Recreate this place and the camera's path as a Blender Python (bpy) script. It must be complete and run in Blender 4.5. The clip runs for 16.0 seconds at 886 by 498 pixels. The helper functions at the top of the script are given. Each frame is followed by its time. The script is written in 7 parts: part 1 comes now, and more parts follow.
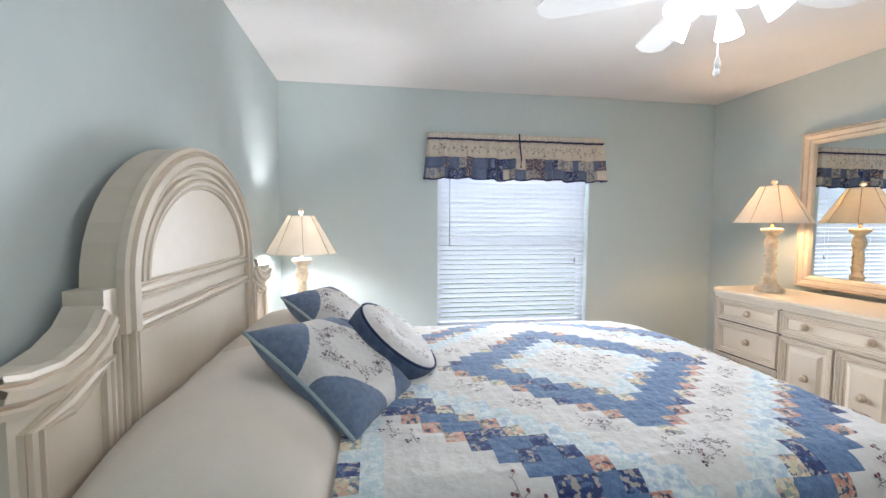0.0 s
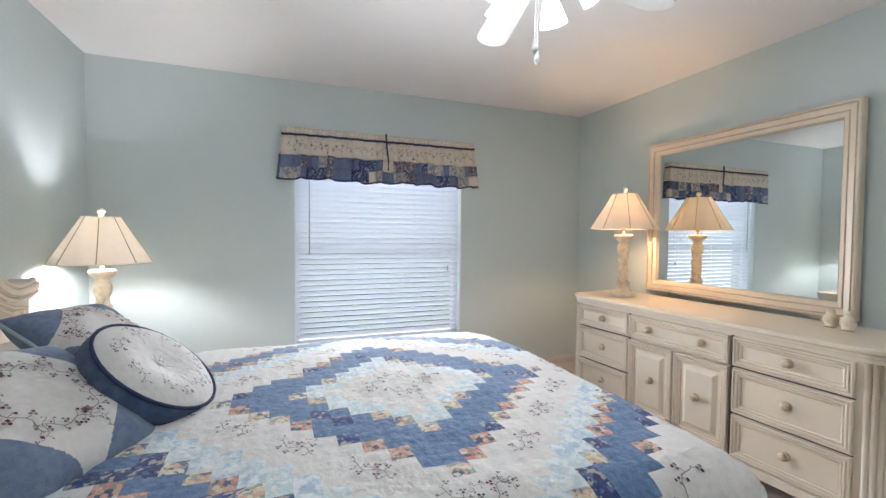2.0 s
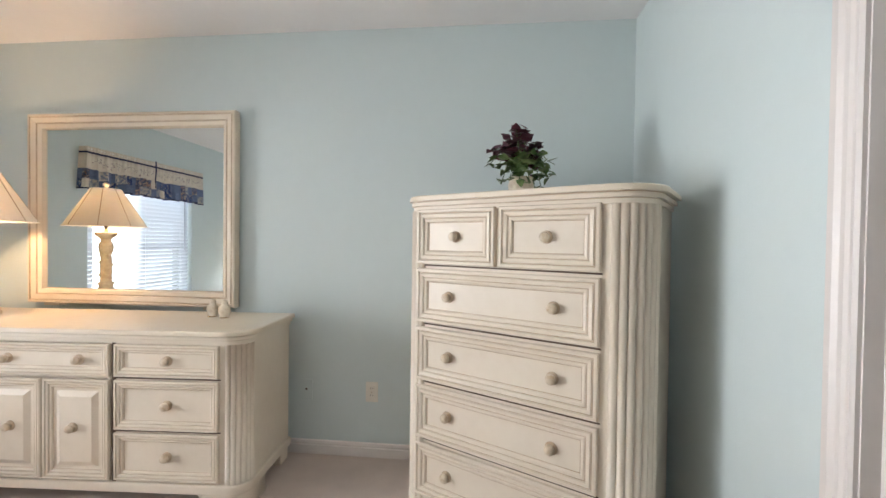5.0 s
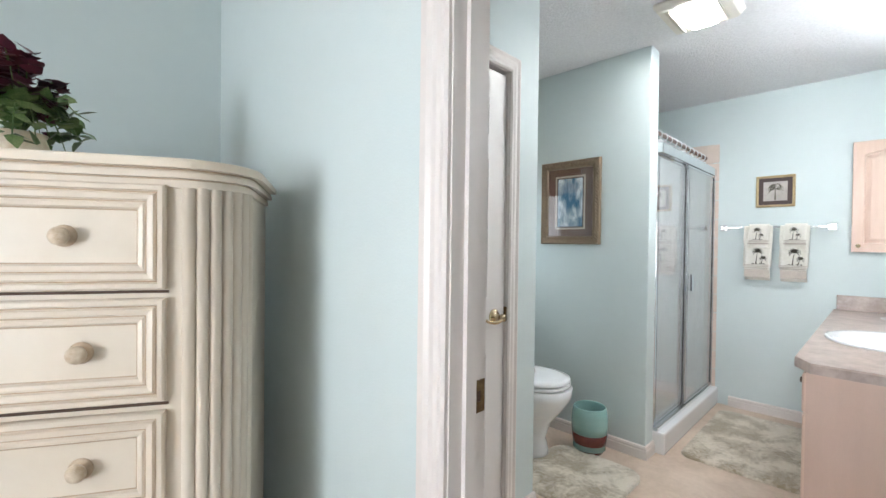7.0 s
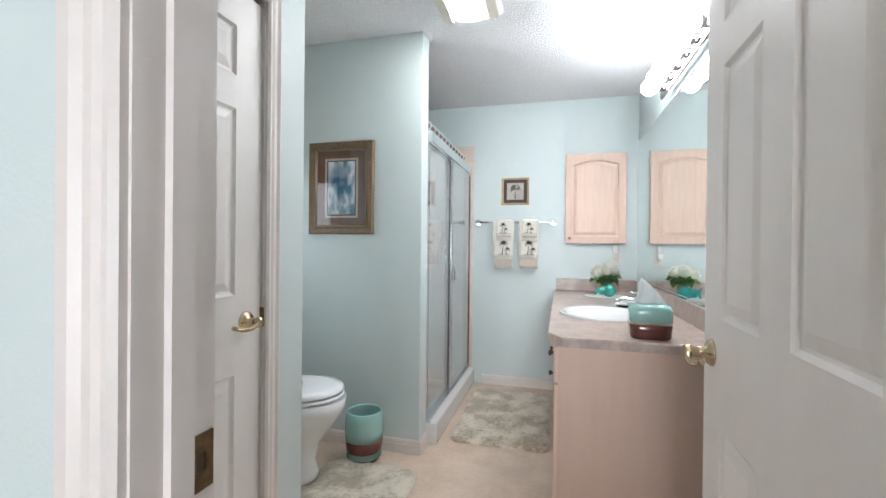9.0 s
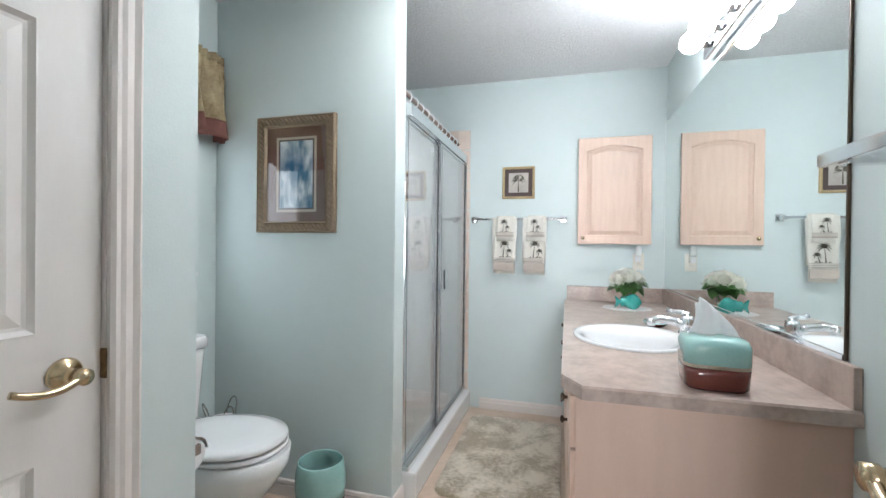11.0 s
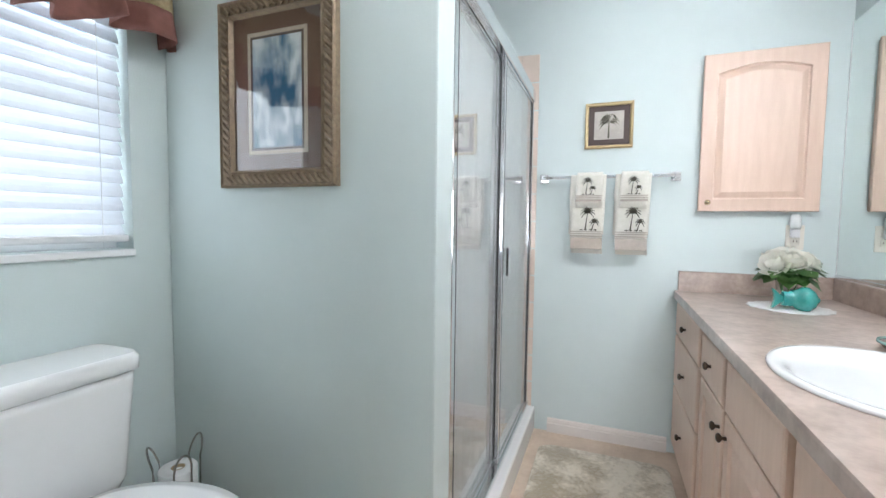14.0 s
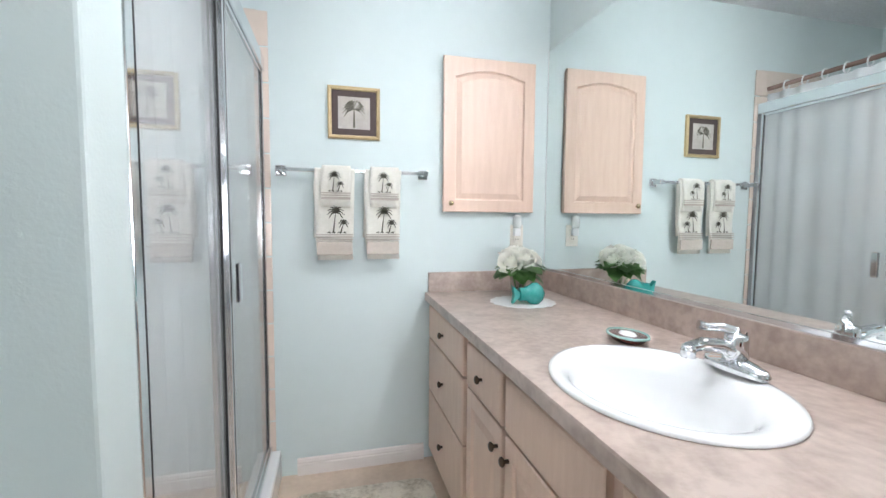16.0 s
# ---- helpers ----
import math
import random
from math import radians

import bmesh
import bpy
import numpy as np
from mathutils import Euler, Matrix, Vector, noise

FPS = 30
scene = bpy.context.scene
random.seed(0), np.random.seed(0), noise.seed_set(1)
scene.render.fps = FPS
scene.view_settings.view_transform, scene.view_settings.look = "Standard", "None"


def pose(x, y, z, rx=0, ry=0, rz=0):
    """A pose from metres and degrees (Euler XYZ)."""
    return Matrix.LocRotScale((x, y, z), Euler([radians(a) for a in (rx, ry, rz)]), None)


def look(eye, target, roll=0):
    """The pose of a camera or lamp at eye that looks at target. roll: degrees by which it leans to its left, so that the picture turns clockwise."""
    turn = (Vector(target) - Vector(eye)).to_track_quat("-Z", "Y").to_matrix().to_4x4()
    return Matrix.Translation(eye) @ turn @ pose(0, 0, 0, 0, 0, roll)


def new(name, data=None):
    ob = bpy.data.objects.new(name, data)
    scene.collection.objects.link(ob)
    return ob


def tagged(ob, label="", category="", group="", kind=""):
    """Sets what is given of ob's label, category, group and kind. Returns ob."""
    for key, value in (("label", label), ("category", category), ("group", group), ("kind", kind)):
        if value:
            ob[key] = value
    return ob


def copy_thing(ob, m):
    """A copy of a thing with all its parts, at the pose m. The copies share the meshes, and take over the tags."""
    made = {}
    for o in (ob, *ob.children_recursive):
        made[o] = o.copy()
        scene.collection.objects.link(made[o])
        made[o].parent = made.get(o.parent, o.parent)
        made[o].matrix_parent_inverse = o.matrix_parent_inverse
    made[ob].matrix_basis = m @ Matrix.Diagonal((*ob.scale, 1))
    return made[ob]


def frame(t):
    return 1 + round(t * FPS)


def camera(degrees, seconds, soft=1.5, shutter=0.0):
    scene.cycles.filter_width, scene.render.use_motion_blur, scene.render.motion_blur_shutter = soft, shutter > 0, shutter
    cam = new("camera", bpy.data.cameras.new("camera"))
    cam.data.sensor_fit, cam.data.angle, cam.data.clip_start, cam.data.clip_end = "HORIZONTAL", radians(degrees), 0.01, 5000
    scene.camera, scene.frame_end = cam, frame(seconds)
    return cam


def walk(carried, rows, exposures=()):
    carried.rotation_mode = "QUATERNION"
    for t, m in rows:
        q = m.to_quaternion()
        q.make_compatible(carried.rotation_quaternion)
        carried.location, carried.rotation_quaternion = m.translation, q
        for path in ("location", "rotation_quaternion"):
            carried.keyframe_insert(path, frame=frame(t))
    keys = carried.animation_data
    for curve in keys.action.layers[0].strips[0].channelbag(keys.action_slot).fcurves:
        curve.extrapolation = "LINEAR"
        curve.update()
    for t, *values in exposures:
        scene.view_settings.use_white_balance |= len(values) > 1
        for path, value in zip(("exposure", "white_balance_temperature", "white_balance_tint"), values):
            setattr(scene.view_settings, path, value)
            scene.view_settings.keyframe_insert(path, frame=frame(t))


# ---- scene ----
cam = camera(92.1, 16.0)

PATH = [
    (0, (0.059, 0.014, 1.318), (0.38, 1.984, 1.191), 0.3),
    (0.5, (0.169, 0.073, 1.302), (0.463, 2.049, 1.195), 0.3),
    (1, (0.302, 0.132, 1.294), (0.653, 2.099, 1.203), 0.4),
    (1.5, (0.413, 0.17, 1.282), (0.906, 2.107, 1.204), 0.5),
    (2, (0.498, 0.183, 1.272), (1.214, 2.05, 1.204), 0.5),
    (2.5, (0.58, 0.167, 1.265), (1.57, 1.903, 1.209), 0.6),
    (3, (0.65, 0.152, 1.266), (1.931, 1.687, 1.216), 0.7),
    (3.5, (0.713, 0.141, 1.26), (2.26, 1.408, 1.217), 0.8),
    (4, (0.784, 0.082, 1.256), (2.535, 1.047, 1.215), 0.7),
    (4.2, (0.812, 0.065, 1.251), (2.63, 0.897, 1.212), 0.7),
    (6.3, (1.116, -0.1, 1.239), (2.897, -1.01, 1.213), 0.8),
    (6.5, (1.157, -0.116, 1.248), (2.85, -1.181, 1.222), 0.8),
    (7, (1.265, -0.137, 1.258), (2.684, -1.545, 1.233), 0.7),
    (7.5, (1.338, -0.157, 1.25), (2.458, -1.814, 1.23), 0.7),
    (8, (1.377, -0.212, 1.242), (2.23, -2.021, 1.221), 0.7),
    (8.5, (1.417, -0.313, 1.238), (2.061, -2.207, 1.213), 0.7),
    (9, (1.448, -0.42, 1.195), (1.958, -2.354, 1.184), 0.6),
    (9.2, (1.45, -0.456, 1.197), (1.926, -2.399, 1.186), 0.7),
    (11.3, (1.487, -1.081, 1.206), (2.061, -2.996, 1.192), 0.6),
    (11.5, (1.495, -1.137, 1.203), (2.117, -3.038, 1.182), 0.6),
    (12, (1.507, -1.256, 1.185), (2.257, -3.11, 1.14), 0.8),
    (12.5, (1.549, -1.355, 1.169), (2.408, -3.16, 1.095), 0.8),
    (13, (1.623, -1.48, 1.159), (2.534, -3.259, 1.066), 0.7),
    (13.5, (1.714, -1.625, 1.172), (2.603, -3.413, 1.055), 0.7),
    (14, (1.791, -1.753, 1.164), (2.501, -3.619, 1.041), 0.7),
    (14.5, (1.824, -1.892, 1.165), (2.277, -3.839, 1.040), 0.5),
    (15, (1.854, -2.043, 1.174), (2.010, -4.035, 1.045), 0.4),
    (15.5, (1.896, -2.104, 1.186), (1.718, -4.088, 1.050), 0.5),
    (16, (1.898, -2.136, 1.200), (1.399, -4.060, 1.060), 0.4),
]
walk(cam, [(t, look(eye, target, roll)) for t, eye, target, roll in PATH], [(0, 0.82, 6350, 12), (1.2, 0.74, 6350, 12), (2, 0.58, 6400, 12), (3, 0.56, 6500, 13), (4, 0.62, 6900, 15), (6.3, 1.0, 6300, 10), (7, 1.04, 6400, 11), (8, 1.0, 6450, 13), (9, 0.95, 6400, 12), (11.5, 0.95, 6350, 11), (16, 1.1, 6350, 12)])

# ---- world, sun, large lights ----
world = bpy.data.worlds.new("world")
scene.world = world
world.use_nodes = True
wn = world.node_tree
sky = wn.nodes.new("ShaderNodeTexSky")
sky.sky_type, sky.sun_disc = "NISHITA", False
sky.sun_elevation, sky.sun_rotation = radians(50), radians(180)
wn.links.new(sky.outputs[0], wn.nodes["Background"].inputs[0])
wn.nodes["Background"].inputs[1].default_value = 0.12


def lamp(name, kind, energy, color, m, size=0.1, size_y=None):
    data = bpy.data.lights.new(name, kind)
    data.energy, data.color = energy, color
    if kind == "AREA":
        data.size = size
        if size_y:
            data.shape, data.size_y = "RECTANGLE", size_y
    elif kind == "SUN":
        data.angle = size
    else:
        data.shadow_soft_size = size
    ob = new(name, data)
    ob.matrix_world = m
    return ob


lamp("sun", "SUN", 2.5, (1, 0.95, 0.88), pose(0, 0, 8, 40, 0, 0), radians(0.5))
# daylight in the two window openings, before the blinds and behind them
lamp("window_light", "AREA", 30, (0.90, 0.95, 1), pose(1.31, 3.69, 1.15, -90, 0, 0), 1.35, 1.5).data.spread = radians(98)
lamp("window_light", "AREA", 20, (0.92, 0.95, 1), pose(1.31, 4.05, 1.15, -90, 0, 0), 1.6, 1.7)
lamp("window_light", "AREA", 0.75, (0.92, 0.97, 1), pose(3.19, -2.36, 1.4, 0, 90, 0), 0.6, 0.55)
lamp("window_light", "AREA", 6.5, (0.92, 0.97, 1), pose(3.50, -2.36, 1.55, 0, 90, 0), 1.0, 0.7)

# ---- materials ----
MATS = {}


def material(name, col, col2=None, scale=4.0, rough=0.6, bump=0.0, bscale=200.0, metal=0.0, fine=None, spec=0.5, sheen=0.0, coat=0.0, rand=0.0, stretch=None, sharp=0.5):
    """Two noise scales between col and col2, with fine relief."""
    m = bpy.data.materials.new(name)
    MATS[name] = m
    m.use_nodes = True
    nt = m.node_tree
    b = nt.nodes["Principled BSDF"]
    L = nt.links.new
    co = nt.nodes.new("ShaderNodeTexCoord")
    src = co.outputs["Object"]
    if stretch:
        mp = nt.nodes.new("ShaderNodeMapping")
        mp.inputs["Scale"].default_value = stretch
        L(src, mp.inputs[0])
        src = mp.outputs[0]
    col2 = col2 or tuple(c * 0.93 for c in col)
    n1 = nt.nodes.new("ShaderNodeTexNoise")
    n1.inputs["Scale"].default_value, n1.inputs["Detail"].default_value = scale, 4
    n2 = nt.nodes.new("ShaderNodeTexNoise")
    n2.inputs["Scale"].default_value, n2.inputs["Detail"].default_value = fine or scale * 14, 3
    L(src, n1.inputs["Vector"]), L(src, n2.inputs["Vector"])
    add = nt.nodes.new("ShaderNodeMath")
    add.operation = "MULTIPLY_ADD"
    add.inputs[1].default_value = 0.45
    L(n2.outputs[0], add.inputs[0]), L(n1.outputs[0], add.inputs[2])
    ramp = nt.nodes.new("ShaderNodeMapRange")
    ramp.inputs[1].default_value, ramp.inputs[2].default_value = 0.725 - 0.225 / (2 * sharp), 0.725 + 0.225 / (2 * sharp)
    L(add.outputs[0], ramp.inputs[0])
    mix = nt.nodes.new("ShaderNodeMix")
    mix.data_type = "RGBA"
    mix.inputs[6].default_value, mix.inputs[7].default_value = (*col, 1), (*col2, 1)
    L(ramp.outputs[0], mix.inputs[0])
    out = mix.outputs[2]
    if rand:
        oi = nt.nodes.new("ShaderNodeObjectInfo")
        hs = nt.nodes.new("ShaderNodeHueSaturation")
        mr = nt.nodes.new("ShaderNodeMapRange")
        mr.inputs[3].default_value, mr.inputs[4].default_value = 1 - rand, 1 + rand
        L(oi.outputs["Random"], mr.inputs[0]), L(mr.outputs[0], hs.inputs["Value"]), L(out, hs.inputs["Color"])
        out = hs.outputs[0]
    L(out, b.inputs["Base Color"])
    b.inputs["Roughness"].default_value, b.inputs["Metallic"].default_value = rough, metal
    b.inputs["Specular IOR Level"].default_value = spec
    b.inputs["Sheen Weight"].default_value = sheen
    b.inputs["Coat Weight"].default_value = coat
    if bump:
        n3 = nt.nodes.new("ShaderNodeTexNoise")
        n3.inputs["Scale"].default_value, n3.inputs["Detail"].default_value = bscale, 3
        L(src, n3.inputs["Vector"])
        bp = nt.nodes.new("ShaderNodeBump")
        bp.inputs["Strength"].default_value, bp.inputs["Distance"].default_value = min(1, bump), 0.002 * max(1, bump)
        L(n3.outputs[0], bp.inputs["Height"]), L(bp.outputs[0], b.inputs["Normal"])
    return m


def glass(name, color=(0.95, 0.98, 0.97), rough=0.0, gloss=0.7, falloff=4, least=0.035):
    """A thin clear pane: mostly see-through, with mirror gloss that grows at a slant."""
    m = bpy.data.materials.new(name)
    m.use_nodes = True
    nt = m.node_tree
    nt.nodes.remove(nt.nodes["Principled BSDF"])
    tr, gl, fr, mx, pw, sc = (nt.nodes.new("ShaderNode" + k) for k in ("BsdfTransparent", "BsdfGlossy", "LayerWeight", "MixShader", "Math", "MapRange"))
    tr.inputs[0].default_value = (*color, 1)
    gl.inputs["Roughness"].default_value = rough
    fr.inputs[0].default_value, pw.operation, pw.inputs[1].default_value = 0.5, "POWER", falloff
    sc.inputs[3].default_value, sc.inputs[4].default_value = least, gloss
    nt.links.new(fr.outputs["Facing"], pw.inputs[0]), nt.links.new(pw.outputs[0], sc.inputs[0])
    nt.links.new(sc.outputs[0], mx.inputs[0]), nt.links.new(tr.outputs[0], mx.inputs[1]), nt.links.new(gl.outputs[0], mx.inputs[2])
    nt.links.new(mx.outputs[0], nt.nodes["Material Output"].inputs[0])
    return m


def glow(name, color, strength):
    m = bpy.data.materials.new(name)
    m.use_nodes = True
    b = m.node_tree.nodes["Principled BSDF"]
    b.inputs["Base Color"].default_value = (0.8, 0.8, 0.78, 1)
    b.inputs["Emission Color"].default_value = (*color, 1)
    b.inputs["Emission Strength"].default_value = strength
    return m


def translucent(name, color, weight=0.5, rough=0.8):
    m = material(name, color, tuple(c * 0.94 for c in color), 30, rough, 0.3, 900)
    nt = m.node_tree
    t, mx = nt.nodes.new("ShaderNodeBsdfTranslucent"), nt.nodes.new("ShaderNodeMixShader")
    t.inputs[0].default_value = (*color, 1)
    mx.inputs[0].default_value = weight
    nt.links.new(nt.nodes["Principled BSDF"].outputs[0], mx.inputs[1]), nt.links.new(t.outputs[0], mx.inputs[2])
    nt.links.new(mx.outputs[0], nt.nodes["Material Output"].inputs[0])
    return m


WALL = material("aqua_paint", (0.605, 0.675, 0.668), (0.58, 0.65, 0.642), 1.2, 0.55, 0.25, 160)
CEIL = material("white_ceiling_paint", (0.87, 0.845, 0.83), (0.84, 0.815, 0.80), 2, 0.9, 0.35, 70)
POPCORN = material("textured_ceiling", (0.84, 0.84, 0.85), (0.74, 0.74, 0.75), 75, 0.95, 5, 80)
CARPET = material("beige_carpet", (0.60, 0.49, 0.42), (0.50, 0.40, 0.34), 5, 0.98, 1.0, 330, fine=240, sheen=0.3)
VINYL = material("beige_vinyl", (0.70, 0.56, 0.45), (0.56, 0.43, 0.33), 6, 0.45, 0.15, 60, fine=40)
TRIM = material("trim_paint", (0.73, 0.675, 0.64), (0.70, 0.645, 0.61), 3, 0.4, 0.1, 300)
DOORP = material("door_paint", (0.78, 0.74, 0.71), (0.75, 0.71, 0.68), 3, 0.38, 0.15, 200, stretch=(6, 6, 1))
CREAM = material("antique_cream_paint", (0.76, 0.67, 0.555), (0.71, 0.615, 0.495), 3, 0.40, 0.08, 140, fine=26)
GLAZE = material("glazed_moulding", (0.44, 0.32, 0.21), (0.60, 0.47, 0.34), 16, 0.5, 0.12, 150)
CREAMTOP = material("cream_top", (0.76, 0.665, 0.535), (0.71, 0.61, 0.48), 3, 0.3, 0.05, 140, fine=24)
# near-black brown painted in for the shade in gaps, slots and holes
DARKGAP = material("gap_shade", (0.10, 0.06, 0.04), None, 9, 0.8)
KNOB = material("distressed_knob", (0.74, 0.64, 0.50), (0.50, 0.37, 0.24), 60, 0.4)
MIRROR = bpy.data.materials.new("silvered_glass")
MIRROR.use_nodes = True
for key, value in (("Base Color", (0.86, 0.90, 0.89, 1)), ("Metallic", 1.0), ("Roughness", 0.0)):
    MIRROR.node_tree.nodes["Principled BSDF"].inputs[key].default_value = value
CHROME = material("chrome", (0.78, 0.79, 0.80), (0.72, 0.73, 0.75), 3, 0.08, metal=1.0)
DARKBRASS = material("tarnished_brass", (0.26, 0.18, 0.09), (0.14, 0.09, 0.05), 60, 0.3, metal=1.0)
BRASS = material("satin_brass", (0.62, 0.50, 0.33), (0.52, 0.41, 0.26), 30, 0.25, metal=1.0)
DARKBRONZE = material("dark_bronze", (0.10, 0.07, 0.05), None, 30, 0.35, metal=0.8)
BLIND = translucent("white_blind_slat", (0.84, 0.86, 0.90), 0.35, 0.4)
VINYLW = material("white_vinyl", (0.82, 0.82, 0.82), None, 4, 0.35)
PLATE = material("ivory_plastic", (0.78, 0.74, 0.66), None, 9, 0.35)
PORC = material("white_porcelain", (0.80, 0.80, 0.80), (0.78, 0.78, 0.78), 3, 0.08, coat=0.3)
SHADE = translucent("linen_lampshade", (0.84, 0.78, 0.69), 0.24)
PIPING = material("tan_piping", (0.45, 0.34, 0.22), None, 90, 0.8)
IVORY = material("carved_ivory", (0.78, 0.70, 0.56), (0.60, 0.48, 0.34), 40, 0.5, 0.4, 120)
WHITEF = material("quilt_white", (0.74, 0.72, 0.70), (0.66, 0.645, 0.62), 60, 0.95, 2.2, 42, sheen=0.2)
AQUAF = material("quilt_aqua_print", (0.52, 0.63, 0.67), (0.72, 0.77, 0.77), 45, 0.95, 2.2, 42, fine=90, sheen=0.2, sharp=1.0)
SKYF = material("quilt_sky_print", (0.42, 0.54, 0.65), (0.74, 0.79, 0.80), 40, 0.95, 2.2, 42, fine=110, sheen=0.2, sharp=1.2)
BLUEF = material("quilt_blue", (0.07, 0.135, 0.275), (0.15, 0.245, 0.41), 60, 0.95, 2.6, 46, fine=190, sheen=0.2, sharp=0.5)


def floral(name, stops, scale):
    """A printed cotton: small blotches in a few colours."""
    m = material(name, stops[0], stops[1], 60, 0.95, 2.2, 42, sheen=0.2)
    nt = m.node_tree
    co, vo, no = (nt.nodes.new("ShaderNode" + k) for k in ("TexCoord", "TexVoronoi", "TexNoise"))
    mx, sep, rp = (nt.nodes.new("ShaderNode" + k) for k in ("VectorMath", "SeparateColor", "ValToRGB"))
    no.inputs["Scale"].default_value = scale * 1.7
    mx.operation, mx.inputs[1].default_value = "MULTIPLY_ADD", (0.012, 0.012, 0.012)
    vo.inputs["Scale"].default_value = scale
    nt.links.new(co.outputs["Object"], no.inputs["Vector"]), nt.links.new(no.outputs["Color"], mx.inputs[0])
    nt.links.new(co.outputs["Object"], mx.inputs[2]), nt.links.new(mx.outputs[0], vo.inputs["Vector"])
    nt.links.new(vo.outputs["Color"], sep.inputs[0]), nt.links.new(sep.outputs[0], rp.inputs[0])
    rp.color_ramp.interpolation = "CONSTANT"
    for k, c in enumerate(stops):
        e = rp.color_ramp.elements[k] if k < 2 else rp.color_ramp.elements.new(k / len(stops))
        e.position, e.color = k / len(stops), (*c, 1)
    nt.links.new(rp.outputs[0], nt.nodes["Principled BSDF"].inputs["Base Color"])
    return m


PEACHF = floral("quilt_peach_floral", [(0.60, 0.36, 0.28), (0.55, 0.24, 0.19), (0.07, 0.09, 0.16), (0.62, 0.50, 0.40), (0.30, 0.26, 0.22), (0.60, 0.36, 0.28)], 85)
TANF = floral("quilt_tan_floral", [(0.66, 0.58, 0.40), (0.62, 0.42, 0.33), (0.34, 0.38, 0.34), (0.70, 0.66, 0.54), (0.14, 0.17, 0.26)], 85)
NAVYF = floral("quilt_navy_floral", [(0.025, 0.045, 0.15), (0.03, 0.06, 0.20), (0.40, 0.36, 0.34), (0.04, 0.06, 0.15), (0.10, 0.16, 0.30)], 95)
DARKGLAZE = material("umber_glaze_line", (0.56, 0.43, 0.30), (0.68, 0.56, 0.42), 30, 0.5)
SHEET = material("cream_coverlet", (0.80, 0.73, 0.64), (0.76, 0.69, 0.60), 9, 0.9, 0.4, 400, sheen=0.3)
THREAD = material("dark_thread", (0.20, 0.19, 0.20), (0.30, 0.26, 0.25), 90, 0.9)
BERRY = material("berry_thread", (0.22, 0.05, 0.07), (0.05, 0.05, 0.12), 120, 0.9)
NAVYB = material("navy_fabric", (0.035, 0.05, 0.12), None, 90, 0.95, 0.6, 300)
LAMINATE = material("taupe_laminate", (0.50, 0.40, 0.35), (0.34, 0.26, 0.22), 14, 0.3, 0.05, 200, fine=55, sharp=0.6)
PINKOAK = material("pickled_oak", (0.72, 0.535, 0.43), (0.66, 0.475, 0.375), 9, 0.4, 0.06, 120, stretch=(5, 5, 0.6), fine=90)
PINKSIDE = material("pickled_oak_side", (0.63, 0.45, 0.365), (0.59, 0.42, 0.34), 5, 0.45, 0.1, 120, stretch=(5, 5, 0.6), fine=70)
TILE = material("cream_wall_tile", (0.74, 0.62, 0.54), (0.70, 0.58, 0.50), 20, 0.2, rand=0.05)
GLASS = glass("window_glass", (0.95, 0.97, 0.97))
SHOWERGLASS = glass("shower_glass", (0.97, 0.98, 0.98), 0.01, 0.85, 2.6)
nt = SHOWERGLASS.node_tree
haze, hmix = nt.nodes.new("ShaderNodeBsdfDiffuse"), nt.nodes.new("ShaderNodeMixShader")
haze.inputs[0].default_value, hmix.inputs[0].default_value = (0.90, 0.90, 0.91, 1), 0.19
last = nt.nodes["Mix Shader"]
nt.links.new(nt.nodes["Transparent BSDF"].outputs[0], hmix.inputs[1]), nt.links.new(haze.outputs[0], hmix.inputs[2])
nt.links.new(hmix.outputs[0], last.inputs[1])
CURTAIN = translucent("shower_curtain_cloth", (0.88, 0.89, 0.89), 0.4)

# ---- mesh helpers ----


def poly(bm, pts, mi=0):
    f = bm.faces.new([bm.verts.new(p) for p in pts])
    f.material_index = mi
    return f


def box(bm, a, b, mi=0, bevel=0.0):
    vs = [bm.verts.new((x, y, z)) for x in (a[0], b[0]) for y in (a[1], b[1]) for z in (a[2], b[2])]
    fs = []
    for q in ((0, 1, 3, 2), (4, 6, 7, 5), (0, 4, 5, 1), (2, 3, 7, 6), (0, 2, 6, 4), (1, 5, 7, 3)):
        f = bm.faces.new([vs[i] for i in q])
        f.material_index = mi
        fs.append(f)
    if bevel:
        bmesh.ops.bevel(bm, geom=list({e for f in fs for e in f.edges}), offset=bevel, segments=2, affect="EDGES", profile=0.6)
    return bm


def bx(a, b, bevel=0.0):
    return box(bmesh.new(), a, b, 0, bevel)


def lathe(profile, n=24, bm=None, at=(0, 0, 0), mi=0, squash=(1, 1)):
    """A turned solid about z from (radius, height) pairs."""
    bm = bm or bmesh.new()
    rings = []
    for r, z in profile:
        r = max(r, 1e-4)
        rings.append([bm.verts.new((at[0] + squash[0] * r * math.cos(2 * math.pi * k / n), at[1] + squash[1] * r * math.sin(2 * math.pi * k / n), at[2] + z)) for k in range(n)])
    for a, b in zip(rings, rings[1:]):
        for k in range(n):
            f = bm.faces.new((a[k], a[(k + 1) % n], b[(k + 1) % n], b[k]))
            f.material_index, f.smooth = mi, True
    for ring, flip in ((rings[0], True), (rings[-1], False)):
        f = bm.faces.new(ring[::-1] if flip else ring)
        f.material_index = mi
    return bm


